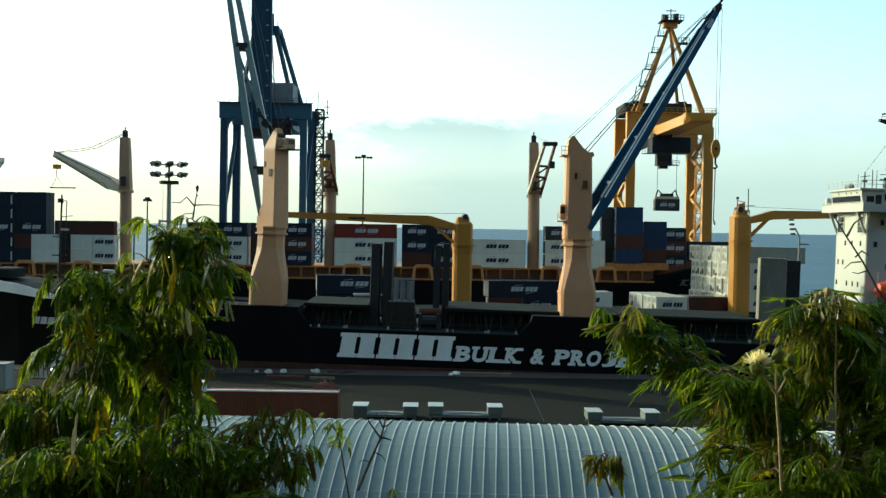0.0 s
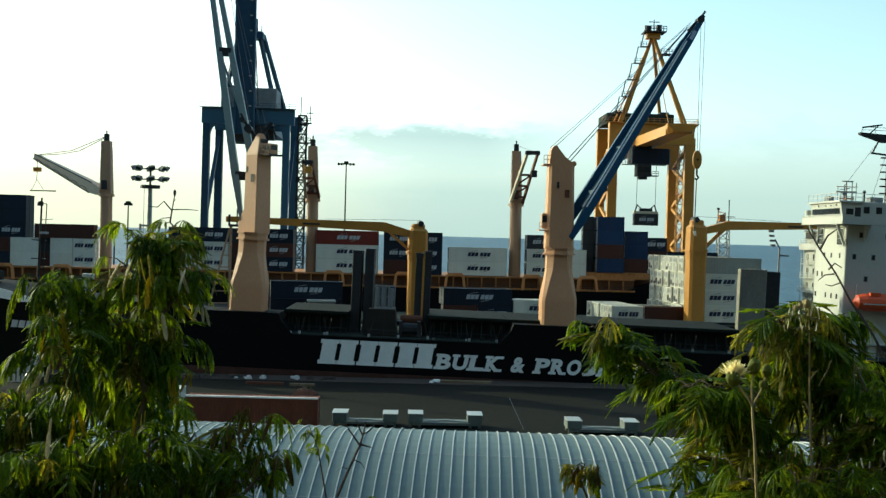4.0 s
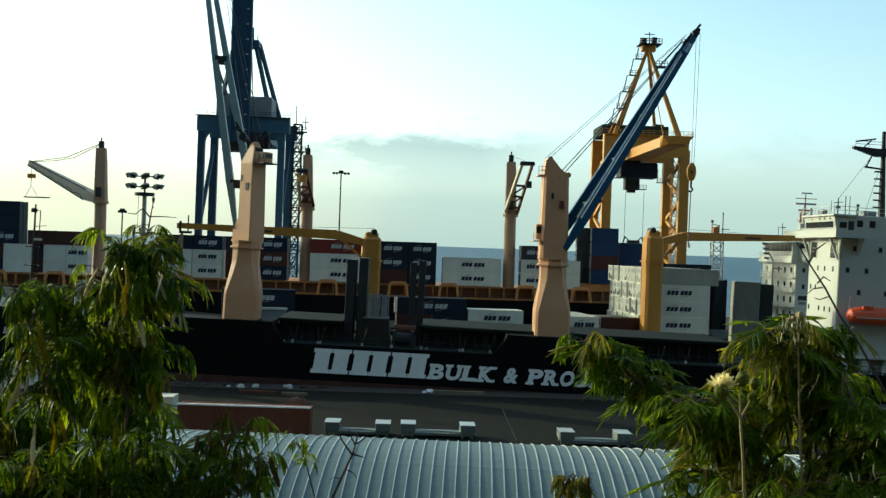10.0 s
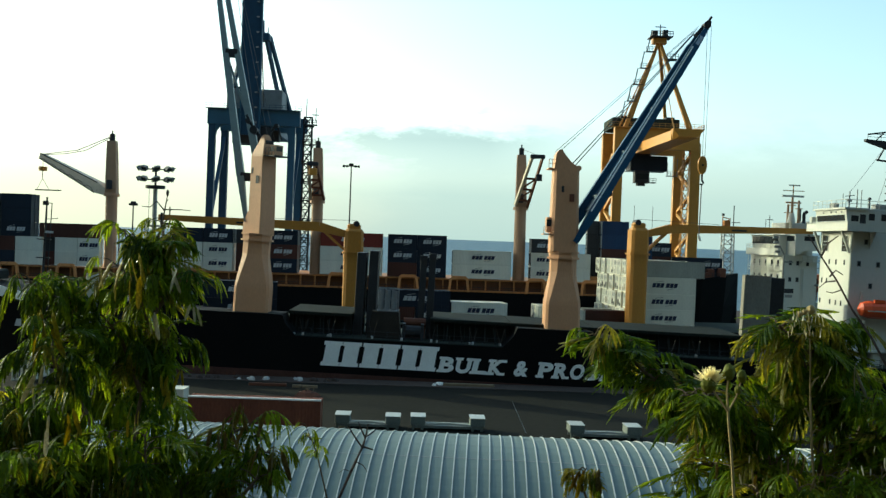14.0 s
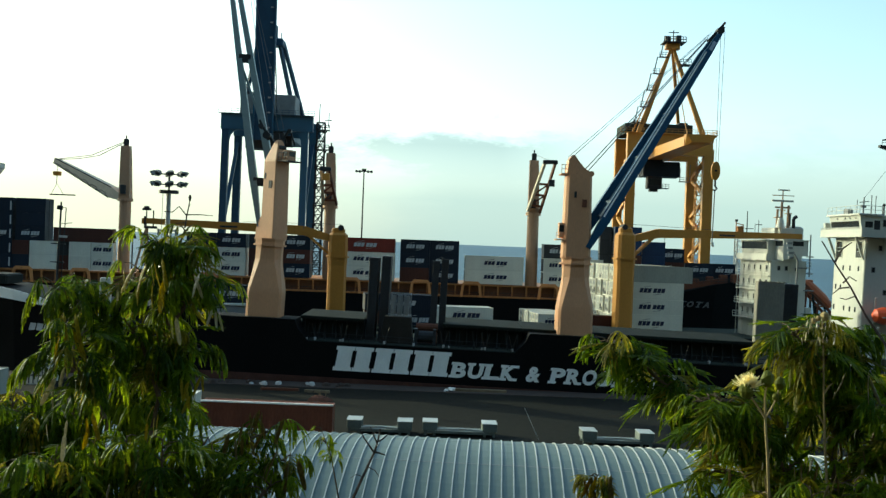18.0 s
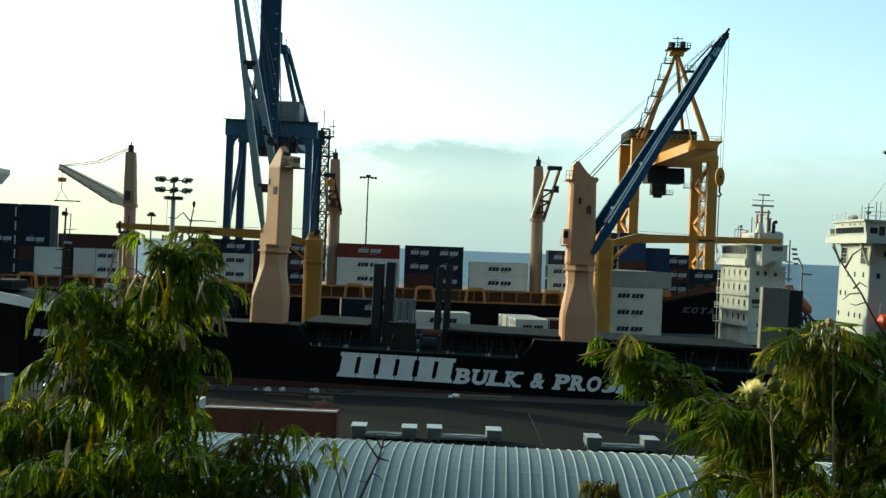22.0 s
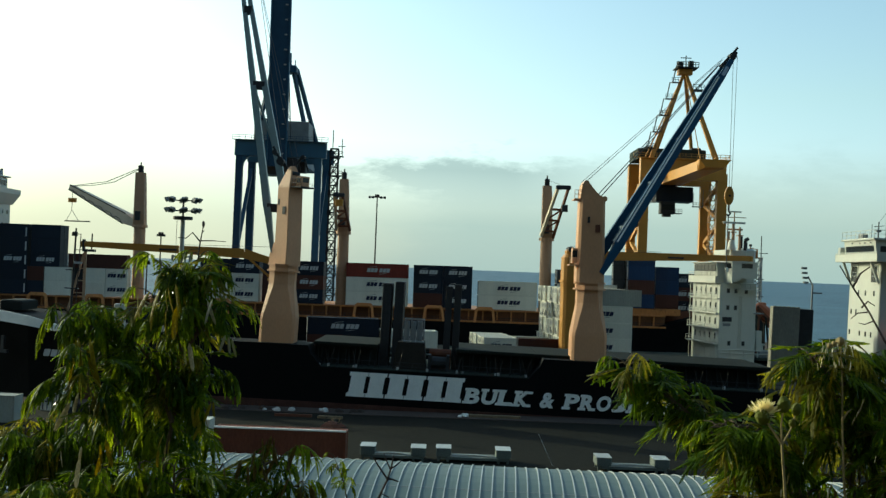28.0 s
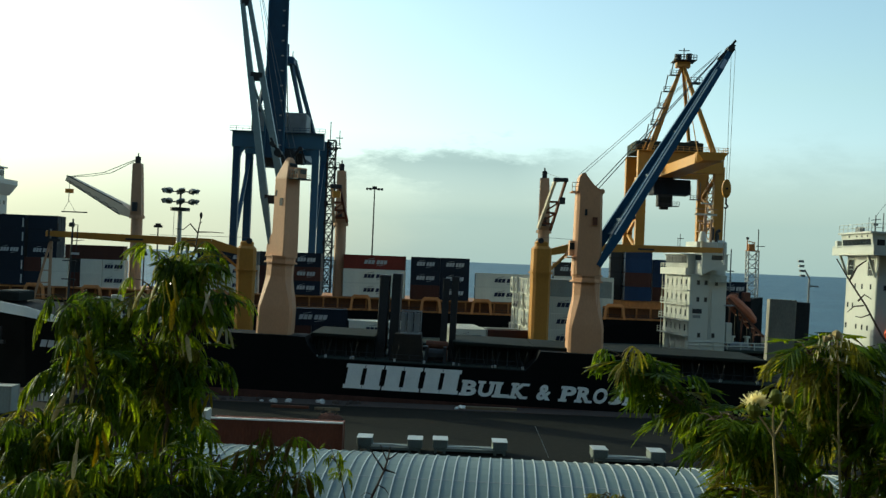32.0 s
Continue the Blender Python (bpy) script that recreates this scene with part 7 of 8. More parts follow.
def pier_lamp(x, y, h, wide):
    m = thing("lamp_post", "slender pier lamp post with a ring head", "lamp post", "pier lamps", pose(x, y, 2.5))
    part("pole", Shape().tube((0, 0, 0), (0, 0, h), 0.26, 0.16, n=8), STEEL_DARK, m)
    part("lamp_head", Shape().beam((-wide, 0, h), (wide, 0, h), 0.3, 0.3).block(-0.6, 0.6, -0.4, 0.4, h, h + 0.7, 0.1), STEEL_DARK, m)
    for sx in (-0.9, -0.5, 0.5, 0.9):
        part("lamp", Shape().block(sx * wide - 0.3, sx * wide + 0.3, -0.4, 0.4, h - 0.35, h + 0.25, 0.08), STEEL_DARK, m)


pier_lamp(-18.9, 292, 36.8, 2.2)
pier_lamp(-70.5, 270, 24.0, 0.8)
pier_lamp(-71.5, 262, 17.0, 0.5)


# ---- shrubs on the slope before the viewpoint ----
SWAY = []
# how far the wind pushes the tops of the two shrubs, in millimetres at a time
LEFT_WIND = ((0, 37), (1, 36), (2.5, 33), (4.5, 28), (6, 21), (7, 12), (8, 13), (9, 3), (9.5, -5), (10, -2), (10.5, -10), (11, -6), (12, 0), (13, -1), (14, 5), (14.5, 15), (16.5, 14), (17, 18), (18, 23), (19, 28),
             (19.5, 32), (20, 30), (21, 24), (23, 20), (24, 12), (26.5, 18), (28, 22), (29, 28), (30, 22), (32, 23))
RIGHT_WIND = ((0, 16), (1, 16), (2.5, 12), (4.5, 4), (8, 2), (10, -2), (12, 0), (18, -1), (19, 5), (20, 9), (24, 8), (27, 5), (30, 2), (32, 4))


def frond(rng, rise, stiff):
    """Quads of one twice-feathered leaf along +x: a stalk and paired plumes, each a folded blade with a ragged edge; stiff leaves stand out, slack ones hang."""
    quads = []

    def strip(p, q, w, s):
        quads.append((p - s * w, p + s * w, q + s * w, q - s * w))

    d = Vector((math.cos(rise), 0, math.sin(rise)))
    side = Vector((0, 1, 0))
    p = Vector((0, 0, 0))
    pairs = rng.randint(5, 7)
    reach = rng.uniform(0.06, 0.10)
    sag = rng.uniform(0.03, 0.16) if stiff else rng.uniform(0.18, 0.48)
    plumes = []
    for k in range(pairs + 1):
        q = p + d * reach / (pairs + 1)
        strip(p, q, 0.0011, side)
        p = q
        d = (d + Vector((0, 0, -sag))).normalized()
        open_ = rng.uniform(0.9, 1.25) * (1 - 0.55 * k / pairs)
        for s in (-1, 1):
            if rng.random() < 0.93:
                plumes.append((p.copy(), (d * math.cos(open_) + side * s * math.sin(open_)).normalized(), rng.uniform(0.052, 0.088) * (1.0 if stiff else 1.15)))
    for p, g, ln in plumes:
        n = 8
        fall = rng.uniform(0.0, 0.07) if stiff else rng.uniform(0.15, 0.40)
        roll = rng.uniform(-0.7, 0.7)
        fold = rng.uniform(0.25, 0.75)
        for k in range(n):
            g = (g + Vector((0, 0, -fall))).normalized()
            q = p + g * ln / n
            flat = g.cross(Vector((0, 0, 1)))
            flat = flat.normalized() if flat.length > 0.05 else side
            up = flat.cross(g)
            flat = flat * math.cos(roll) + up * math.sin(roll)
            up = flat.cross(g)
            wide = 0.0067 * min(1, 0.45 + 0.28 * k, 0.32 + 0.24 * (n - 1 - k))
            for s in (-1, 1):
                e = flat * s * math.cos(fold) - up * math.sin(fold) + g * 0.6
                w = wide * rng.uniform(0.72, 1.2)
                quads.append((p, p + e * w, p + (q - p) * rng.uniform(0.7, 0.95) + e * w, q))
            p = q
    return np.array([[tuple(c) for c in f] for f in quads])


RNG_FROND = random.Random(77)
SLACK = [frond(RNG_FROND, -0.15 + 1.15 * k / 17, False) for k in range(18)]
STIFF = [frond(RNG_FROND, -0.55 + 1.15 * k / 17, True) for k in range(18)]


def put_frond(rng, kinds, at, heading, size, out):
    """Add one leaf to the list out, turned to its heading."""
    c, s = math.cos(heading), math.sin(heading)
    turn = np.array([[c, s, 0], [-s, c, 0], [0, 0, 1]])
    out.append(rng.choice(kinds) @ turn * size + np.array(tuple(at)))


def frond_part(name, fronds, material, parent, label):
    """All leaves of one tone on a bough, as one mesh."""
    if not fronds:
        return None
    v = np.concatenate(fronds).reshape(-1, 3).astype(np.float32)
    n = len(v)
    me = bpy.data.meshes.new(name)
    me.vertices.add(n)
    me.vertices.foreach_set("co", v.ravel())
    me.loops.add(n)
    me.loops.foreach_set("vertex_index", np.arange(n, dtype=np.int32))
    me.polygons.add(n // 4)
    me.polygons.foreach_set("loop_start", np.arange(0, n, 4, dtype=np.int32))
    me.update(calc_edges=True)
    me.materials.append(material)
    ob = new(name, me)
    ob.parent = parent
    ob["label"] = label
    ob["kind"] = "stuff"
    return ob


def strip_pod(rng, at, ln, out):
    """A flat hanging seed pod."""
    v, f = out
    flat = Vector((rng.uniform(-1, 1), rng.uniform(-1, 1), 0)).normalized()
    lean = Vector((rng.uniform(-0.25, 0.25), rng.uniform(-0.25, 0.25), -1)).normalized()
    w = ln * rng.uniform(0.055, 0.08)
    start = len(v)
    for i, (along, wide) in enumerate(((0.0, 0.2), (0.15, 0.9), (0.55, 1.0), (0.88, 0.8), (1.0, 0.1))):
        c = Vector(at) + lean * ln * along
        v += [tuple(c - flat * w * wide), tuple(c + flat * w * wide)]
        if i:
            m = start + 2 * i
            f.append((m - 2, m - 1, m + 1, m))


def sheet_part(name, out, material, parent, label):
    if not out[0]:
        return None
    me = bpy.data.meshes.new(name)
    me.from_pydata(out[0], [], out[1])
    me.materials.append(material)
    ob = new(name, me)
    ob.parent = parent
    ob["label"] = label
    ob["kind"] = "stuff"
    return ob


def bough(bush, line, leaves, first, size, thick, lit):
    """A bent bough with feathery leaves from a share of its length on, and a few pods; its origin is at its foot. lit:
    share of leaves painted in the sunlit tone, the rest in the shaded one.
    """
    foot = Vector(line[0])
    line = [Vector(p) - foot for p in line]
    rng = random.Random(int(abs(foot[0] * 7919 + line[-1][2] * 104729) * 1000))
    for i in range(1, len(line) - 1):
        line[i] += Vector((rng.uniform(-0.012, 0.012), rng.uniform(-0.03, 0.03), 0))
    stem = part("bough", Shape().run(line, thick * 0.55, thick * 0.16, 6), BARK, bush, m=Matrix.Translation(foot - bush.location))
    light, deep, olive = [], [], []
    spans = [(b - a).length for a, b in zip(line, line[1:])]
    twigs = Shape()
    turn = rng.uniform(0, 6.28)
    leaves = round(leaves * 2.35)
    for i in range(leaves):
        t = first + (1 - first) * (i + rng.random()) / leaves
        d = t * sum(spans)
        k = 0
        while k < len(spans) - 1 and d > spans[k]:
            d -= spans[k]
            k += 1
        p = line[k].lerp(line[k + 1], min(1, d / spans[k]))
        turn += 2.4 + rng.uniform(-0.5, 0.5)
        away = Vector((math.cos(turn), math.sin(turn), rng.uniform(-0.1, 0.7)))
        q = p + away * size * rng.uniform(0.0, 0.055)
        if (q - p).length > 0.012:
            twigs.run([p, p.lerp(q, 0.5) + Vector((0, 0, 0.004)), q], 0.0016, 0.0009, 4)
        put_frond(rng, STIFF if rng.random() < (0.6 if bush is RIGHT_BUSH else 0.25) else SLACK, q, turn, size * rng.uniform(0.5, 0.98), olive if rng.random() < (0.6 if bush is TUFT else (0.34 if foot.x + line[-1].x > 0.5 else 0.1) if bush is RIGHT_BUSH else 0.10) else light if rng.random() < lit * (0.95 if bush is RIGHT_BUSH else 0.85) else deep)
    if twigs.v:
        tw = part("fine_twig", twigs, BARK, stem)
        tw["kind"] = "stuff"
    frond_part("foliage", light, LEAF, stem, "feathery green leaves in a sunlit tone")
    frond_part("foliage", deep, LEAF_SHADED, stem, "feathery green leaves in a shaded tone")
    frond_part("foliage", olive, LEAF_OLIVE, stem, "yellowing olive feathery leaves")
    BOUGHS.append((bush, stem, foot, line))
    SWAY.append((stem, foot - bush.location, rng.uniform(0, 6.28), rng.uniform(0.2, 0.6), foot.z, foot.z + line[-1].z, RIGHT_WIND if foot.x > 0.1 else LEFT_WIND))
    return stem


BOUGHS = []
POD_MESH = {}


def pod_bunch(bush, place, count, length, spread, material):
    """Flat seed pods that hang in a bunch from the bough nearest to the place."""
    if material.name not in POD_MESH:
        rings = [[(w * math.cos(a), 0.22 * w * math.sin(a) + 0.03 * math.sin(3 * z), -z) for a in [2 * math.pi * k / 6 for k in range(6)]]
                 for z, w in ((0.0, 0.012), (0.06, 0.03), (0.16, 0.075), (0.5, 0.085), (0.82, 0.075), (0.95, 0.045), (1.0, 0.01))]
        POD_MESH[material.name] = Shape().loft(rings).mesh("pod")
        POD_MESH[material.name].materials.append(material)
    place = Vector(place)
    rng = random.Random(int(abs(place.x * 977 + place.z * 7919) * 1000))
    near = [min((place - foot - a.lerp(b, f)).length for a, b in zip(line, line[1:]) for f in (0, 0.25, 0.5, 0.75, 1)) if own is bush else 99 for own, stem, foot, line in BOUGHS]
    _, stem, foot, _ = BOUGHS[near.index(min(near))]
    for i in range(count):
        at = place - foot + Vector((rng.gauss(0, spread), rng.gauss(0, spread * 0.5), rng.gauss(0, spread * 0.6)))
        size = length * rng.uniform(0.65, 1.1)
        part("pod", POD_MESH[material.name], material, stem, m=Matrix.Translation(at) @ pose(0, 0, 0, rng.uniform(-16, 16), rng.uniform(-22, 22), rng.uniform(0, 180)) @ Matrix.Diagonal((size, size, size, 1)))


def shrub(name, label, foot, stems, r):
    """A shrub's woody base; boughs are added to it."""
    s = thing(name, label, "shrub", "shrubs on the slope", pose(*foot))
    for end in stems:
        e = Vector(end) - Vector(foot)
        part("trunk", Shape().run([(0, 0, -0.1), e * 0.35 + Vector((0.03, 0.02, 0.02)), e * 0.7 + Vector((-0.02, 0.02, 0)), e], r, r * 0.45, 8), BARK, s)
    return s


LEFT_BUSH = shrub("shrub", "leafy shrub with drooping feathery leaves and long pods", (-0.66, 2.25, 18.6),
                  ((-0.72, 2.3, 20.05), (-0.535, 2.25, 20.21), (-0.45, 2.1, 20.2), (-0.62, 2.0, 20.18)), 0.035)
RIGHT_BUSH = shrub("shrub", "leafy shrub with a cream flower head and feathery leaves", (0.78, 2.1, 18.6),
                   ((0.81, 2.1, 20.11), (0.745, 2.1, 20.25), (0.62, 2.05, 20.3), (0.66, 2.0, 20.25)), 0.03)
TUFT = shrub("seedling", "thin seedling with a few hanging leaves", (0.30, 1.9, 18.75), ((0.292, 1.9, 20.24),), 0.008)
FERN = shrub("undergrowth", "low feathery undergrowth with a bare dry twig", (-0.20, 2.0, 18.7), ((-0.30, 1.9, 20.26), (-0.18, 1.9, 20.25), (-0.09, 1.9, 20.26), (-0.207, 2.3, 20.2)), 0.007)
bough(LEFT_BUSH, ((-0.577, 2.2, 20.244), (-0.55, 2.2, 20.471), (-0.533, 2.2, 20.63), (-0.522, 2.2, 20.732), (-0.516, 2.2, 20.811)), 22, 0.42, 0.8, 0.01, 0.95)
bough(LEFT_BUSH, ((-0.516, 2.15, 20.7), (-0.547, 2.15, 20.765), (-0.581, 2.15, 20.781)), 9, 0.2, 0.78, 0.01, 0.95)
bough(LEFT_BUSH, ((-0.519, 2.18, 20.721), (-0.499, 2.18, 20.776), (-0.488, 2.18, 20.781)), 7, 0.3, 0.62, 0.01, 0.5)
bough(LEFT_BUSH, ((-0.514, 2.1, 20.616), (-0.554, 2.1, 20.701), (-0.587, 2.1, 20.732)), 8, 0.25, 0.8, 0.01, 0.8)
bough(LEFT_BUSH, ((-0.511, 2.12, 20.636), (-0.482, 2.12, 20.697), (-0.47, 2.12, 20.705)), 9, 0.3, 0.68, 0.01, 0.7)
bough(LEFT_BUSH, ((-0.525, 2.1, 20.486), (-0.571, 2.1, 20.582), (-0.605, 2.1, 20.629)), 10, 0.25, 0.85, 0.01, 0.5)
bough(LEFT_BUSH, ((-0.533, 2.15, 20.49), (-0.503, 2.15, 20.579), (-0.488, 2.15, 20.607)), 11, 0.15, 0.72, 0.01, 0.7)
bough(LEFT_BUSH, ((-0.614, 2.1, 20.418), (-0.657, 2.1, 20.59), (-0.684, 2.1, 20.675), (-0.707, 2.1, 20.708)), 12, 0.5, 0.75, 0.01, 0.4)
bough(LEFT_BUSH, ((-0.654, 2.05, 20.636), (-0.702, 2.05, 20.682), (-0.727, 2.05, 20.691)), 6, 0.3, 0.7, 0.01, 0.4)
bough(LEFT_BUSH, ((-0.596, 2, 20.457), (-0.645, 2, 20.558), (-0.664, 2, 20.609)), 10, 0.35, 0.85, 0.01, 0.3)
bough(LEFT_BUSH, ((-0.649, 2.3, 20.383), (-0.66, 2.3, 20.524), (-0.679, 2.3, 20.583)), 11, 0.15, 0.95, 0.01, 0.4)
bough(LEFT_BUSH, ((-0.592, 2.35, 20.376), (-0.602, 2.35, 20.521), (-0.596, 2.35, 20.581)), 9, 0.1, 0.95, 0.01, 0.5)
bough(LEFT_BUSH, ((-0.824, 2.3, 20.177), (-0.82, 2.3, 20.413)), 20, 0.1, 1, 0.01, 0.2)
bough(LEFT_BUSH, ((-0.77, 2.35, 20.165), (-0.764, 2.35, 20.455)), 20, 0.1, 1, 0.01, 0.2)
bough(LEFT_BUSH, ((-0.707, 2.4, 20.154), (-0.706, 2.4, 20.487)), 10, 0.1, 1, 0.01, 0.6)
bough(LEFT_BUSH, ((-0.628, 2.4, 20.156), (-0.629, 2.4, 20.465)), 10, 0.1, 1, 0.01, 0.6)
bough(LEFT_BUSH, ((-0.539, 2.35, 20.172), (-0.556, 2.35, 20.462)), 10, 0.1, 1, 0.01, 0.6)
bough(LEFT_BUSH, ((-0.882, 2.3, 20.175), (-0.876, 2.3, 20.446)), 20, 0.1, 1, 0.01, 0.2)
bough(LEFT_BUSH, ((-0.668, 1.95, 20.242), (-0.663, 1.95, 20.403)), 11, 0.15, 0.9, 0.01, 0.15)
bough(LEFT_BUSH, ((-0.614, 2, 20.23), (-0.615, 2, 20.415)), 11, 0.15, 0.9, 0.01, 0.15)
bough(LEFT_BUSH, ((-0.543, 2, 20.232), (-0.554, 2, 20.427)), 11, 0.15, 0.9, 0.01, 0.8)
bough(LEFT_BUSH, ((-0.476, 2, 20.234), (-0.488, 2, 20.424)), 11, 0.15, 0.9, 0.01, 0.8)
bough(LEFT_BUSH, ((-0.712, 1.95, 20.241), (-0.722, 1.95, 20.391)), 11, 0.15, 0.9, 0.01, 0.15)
bough(LEFT_BUSH, ((-0.446, 2.1, 20.207), (-0.387, 2.1, 20.344), (-0.333, 2.1, 20.422), (-0.306, 2.1, 20.436)), 11, 0.35, 0.75, 0.01, 0.9)
bough(LEFT_BUSH, ((-0.404, 2.05, 20.222), (-0.335, 2.05, 20.34), (-0.284, 2.05, 20.395), (-0.265, 2.05, 20.387)), 9, 0.35, 0.7, 0.01, 0.9)
bough(LEFT_BUSH, ((-0.491, 2.15, 20.214), (-0.454, 2.15, 20.37), (-0.431, 2.15, 20.406)), 6, 0.3, 0.75, 0.01, 0.9)
bough(LEFT_BUSH, ((-0.364, 2, 20.237), (-0.311, 2, 20.331), (-0.281, 2, 20.353)), 8, 0.3, 0.75, 0.01, 0.9)
bough(LEFT_BUSH, ((-0.457, 2.1, 20.207), (-0.418, 2.1, 20.316), (-0.402, 2.1, 20.338)), 9, 0.15, 0.85, 0.01, 0.9)
bough(RIGHT_BUSH, ((0.738, 1.95, 20.312), (0.723, 1.95, 20.485), (0.713, 1.95, 20.607), (0.706, 1.95, 20.687)), 34, 0.5, 0.85, 0.01, 0.6)
bough(RIGHT_BUSH, ((0.692, 1.9, 20.622), (0.655, 1.9, 20.663), (0.634, 1.9, 20.672)), 9, 0.2, 0.75, 0.01, 0.75)
bough(RIGHT_BUSH, ((0.729, 2, 20.613), (0.765, 2, 20.658), (0.786, 2, 20.667)), 12, 0.2, 0.8, 0.01, 0.5)
bough(RIGHT_BUSH, ((0.766, 2.1, 20.516), (0.718, 2.1, 20.569), (0.684, 2.1, 20.579)), 9, 0.2, 0.85, 0.01, 0.7)
bough(RIGHT_BUSH, ((0.768, 2.1, 20.516), (0.812, 2.1, 20.572), (0.846, 2.1, 20.579)), 8, 0.2, 0.85, 0.01, 0.9)
bough(RIGHT_BUSH, ((0.671, 2.1, 20.337), (0.533, 2.1, 20.486), (0.414, 2.1, 20.592), (0.341, 2.1, 20.631)), 12, 0.55, 0.75, 0.008, 0.35)
bough(RIGHT_BUSH, ((0.438, 2.08, 20.562), (0.382, 2.08, 20.619), (0.355, 2.08, 20.625)), 6, 0.3, 0.72, 0.007, 0.6)
bough(RIGHT_BUSH, ((0.5, 2.15, 20.511), (0.441, 2.15, 20.567), (0.424, 2.15, 20.576)), 6, 0.2, 0.75, 0.007, 0.2)
bough(RIGHT_BUSH, ((0.581, 2.15, 20.446), (0.533, 2.15, 20.523), (0.515, 2.15, 20.543)), 6, 0.2, 0.75, 0.007, 0.3)
bough(RIGHT_BUSH, ((0.619, 2.2, 20.393), (0.564, 2.2, 20.472), (0.499, 2.2, 20.515)), 9, 0.25, 0.8, 0.007, 0.2)
bough(RIGHT_BUSH, ((0.655, 2.2, 20.371), (0.604, 2.2, 20.484), (0.591, 2.2, 20.518)), 9, 0.2, 0.85, 0.007, 0.3)
bough(RIGHT_BUSH, ((0.657, 1.9, 20.383), (0.583, 1.9, 20.505), (0.516, 1.9, 20.549), (0.471, 1.9, 20.544)), 18, 0.4, 0.72, 0.008, 0.75)
bough(RIGHT_BUSH, ((0.652, 2, 20.433), (0.576, 2, 20.503), (0.534, 2, 20.504)), 12, 0.3, 0.78, 0.008, 0.4)
bough(RIGHT_BUSH, ((0.718, 1.95, 20.301), (0.612, 1.95, 20.39), (0.524, 1.95, 20.41), (0.479, 1.95, 20.386)), 10, 0.3, 0.75, 0.008, 0.7)
bough(RIGHT_BUSH, ((0.681, 1.9, 20.294), (0.578, 1.9, 20.36), (0.518, 1.9, 20.369), (0.469, 1.9, 20.342)), 8, 0.3, 0.75, 0.008, 0.7)
bough(RIGHT_BUSH, ((0.737, 2.1, 20.35), (0.635, 2.1, 20.424), (0.579, 2.1, 20.428)), 9, 0.2, 0.85, 0.01, 0.6)
bough(RIGHT_BUSH, ((0.69, 2.3, 20.208), (0.677, 2.3, 20.387)), 6, 0.1, 0.9, 0.01, 0.8)
bough(RIGHT_BUSH, ((0.767, 2.35, 20.196), (0.752, 2.35, 20.417)), 6, 0.1, 0.9, 0.01, 0.8)
bough(RIGHT_BUSH, ((0.835, 2.35, 20.198), (0.819, 2.35, 20.444)), 6, 0.1, 0.9, 0.01, 0.8)
bough(RIGHT_BUSH, ((0.903, 2.35, 20.2), (0.899, 2.35, 20.471)), 6, 0.1, 0.9, 0.01, 0.8)
bough(RIGHT_BUSH, ((0.956, 2.3, 20.215), (0.952, 2.3, 20.48)), 6, 0.1, 0.9, 0.01, 0.8)
bough(RIGHT_BUSH, ((1.029, 2.3, 20.217), (1.022, 2.3, 20.47)), 6, 0.1, 0.9, 0.01, 0.8)
bough(RIGHT_BUSH, ((0.581, 1.9, 20.281), (0.566, 1.9, 20.42)), 10, 0.1, 0.8, 0.01, 1)
bough(RIGHT_BUSH, ((0.656, 1.9, 20.283), (0.64, 1.9, 20.442)), 10, 0.1, 0.8, 0.01, 1)
bough(RIGHT_BUSH, ((0.731, 1.9, 20.285), (0.72, 1.9, 20.454)), 10, 0.1, 0.8, 0.01, 1)
bough(RIGHT_BUSH, ((0.811, 1.9, 20.287), (0.794, 1.9, 20.466)), 10, 0.1, 0.8, 0.01, 1)
bough(RIGHT_BUSH, ((0.908, 1.86, 20.419), (0.847, 1.86, 20.519), (0.789, 1.86, 20.55)), 18, 0.3, 0.85, 0.01, 1)
bough(RIGHT_BUSH, ((0.915, 1.85, 20.372), (0.854, 1.85, 20.458), (0.797, 1.85, 20.495)), 12, 0.3, 0.8, 0.01, 1)
bough(RIGHT_BUSH, ((0.92, 1.9, 20.34), (0.856, 1.9, 20.438), (0.81, 1.9, 20.462)), 14, 0.3, 0.8, 0.01, 0.6)
bough(RIGHT_BUSH, ((0.877, 2.15, 20.41), (0.895, 2.15, 20.535), (0.887, 2.15, 20.58)), 7, 0.35, 0.75, 0.01, 0.8)
bough(TUFT, ((0.316, 1.9, 20.338), (0.308, 1.9, 20.382), (0.306, 1.9, 20.41)), 7, 0.45, 0.4, 0.005, 0.4)
bough(FERN, ((-0.307, 1.9, 20.266), (-0.285, 1.9, 20.331)), 6, 0.4, 0.6, 0.005, 0.9)
bough(FERN, ((-0.258, 1.9, 20.268), (-0.25, 1.9, 20.322)), 5, 0.4, 0.55, 0.005, 0.9)
bough(FERN, ((-0.167, 2.3, 20.219), (-0.203, 2.3, 20.349), (-0.226, 2.3, 20.396)), 6, 0.6, 0.3, 0.004, 1.2)
bough(FERN, ((-0.072, 1.9, 20.273), (-0.064, 1.9, 20.332)), 4, 0.5, 0.45, 0.005, 0.9)
bough(RIGHT_BUSH, ((0.637, 1.75, 20.316), (0.623, 1.75, 20.434)), 10, 0.2, 0.62, 0.006, 1.1)
bough(RIGHT_BUSH, ((0.701, 1.75, 20.318), (0.694, 1.75, 20.45)), 10, 0.2, 0.62, 0.006, 1.1)
bough(RIGHT_BUSH, ((0.771, 1.75, 20.319), (0.761, 1.75, 20.461)), 10, 0.2, 0.62, 0.006, 1.1)
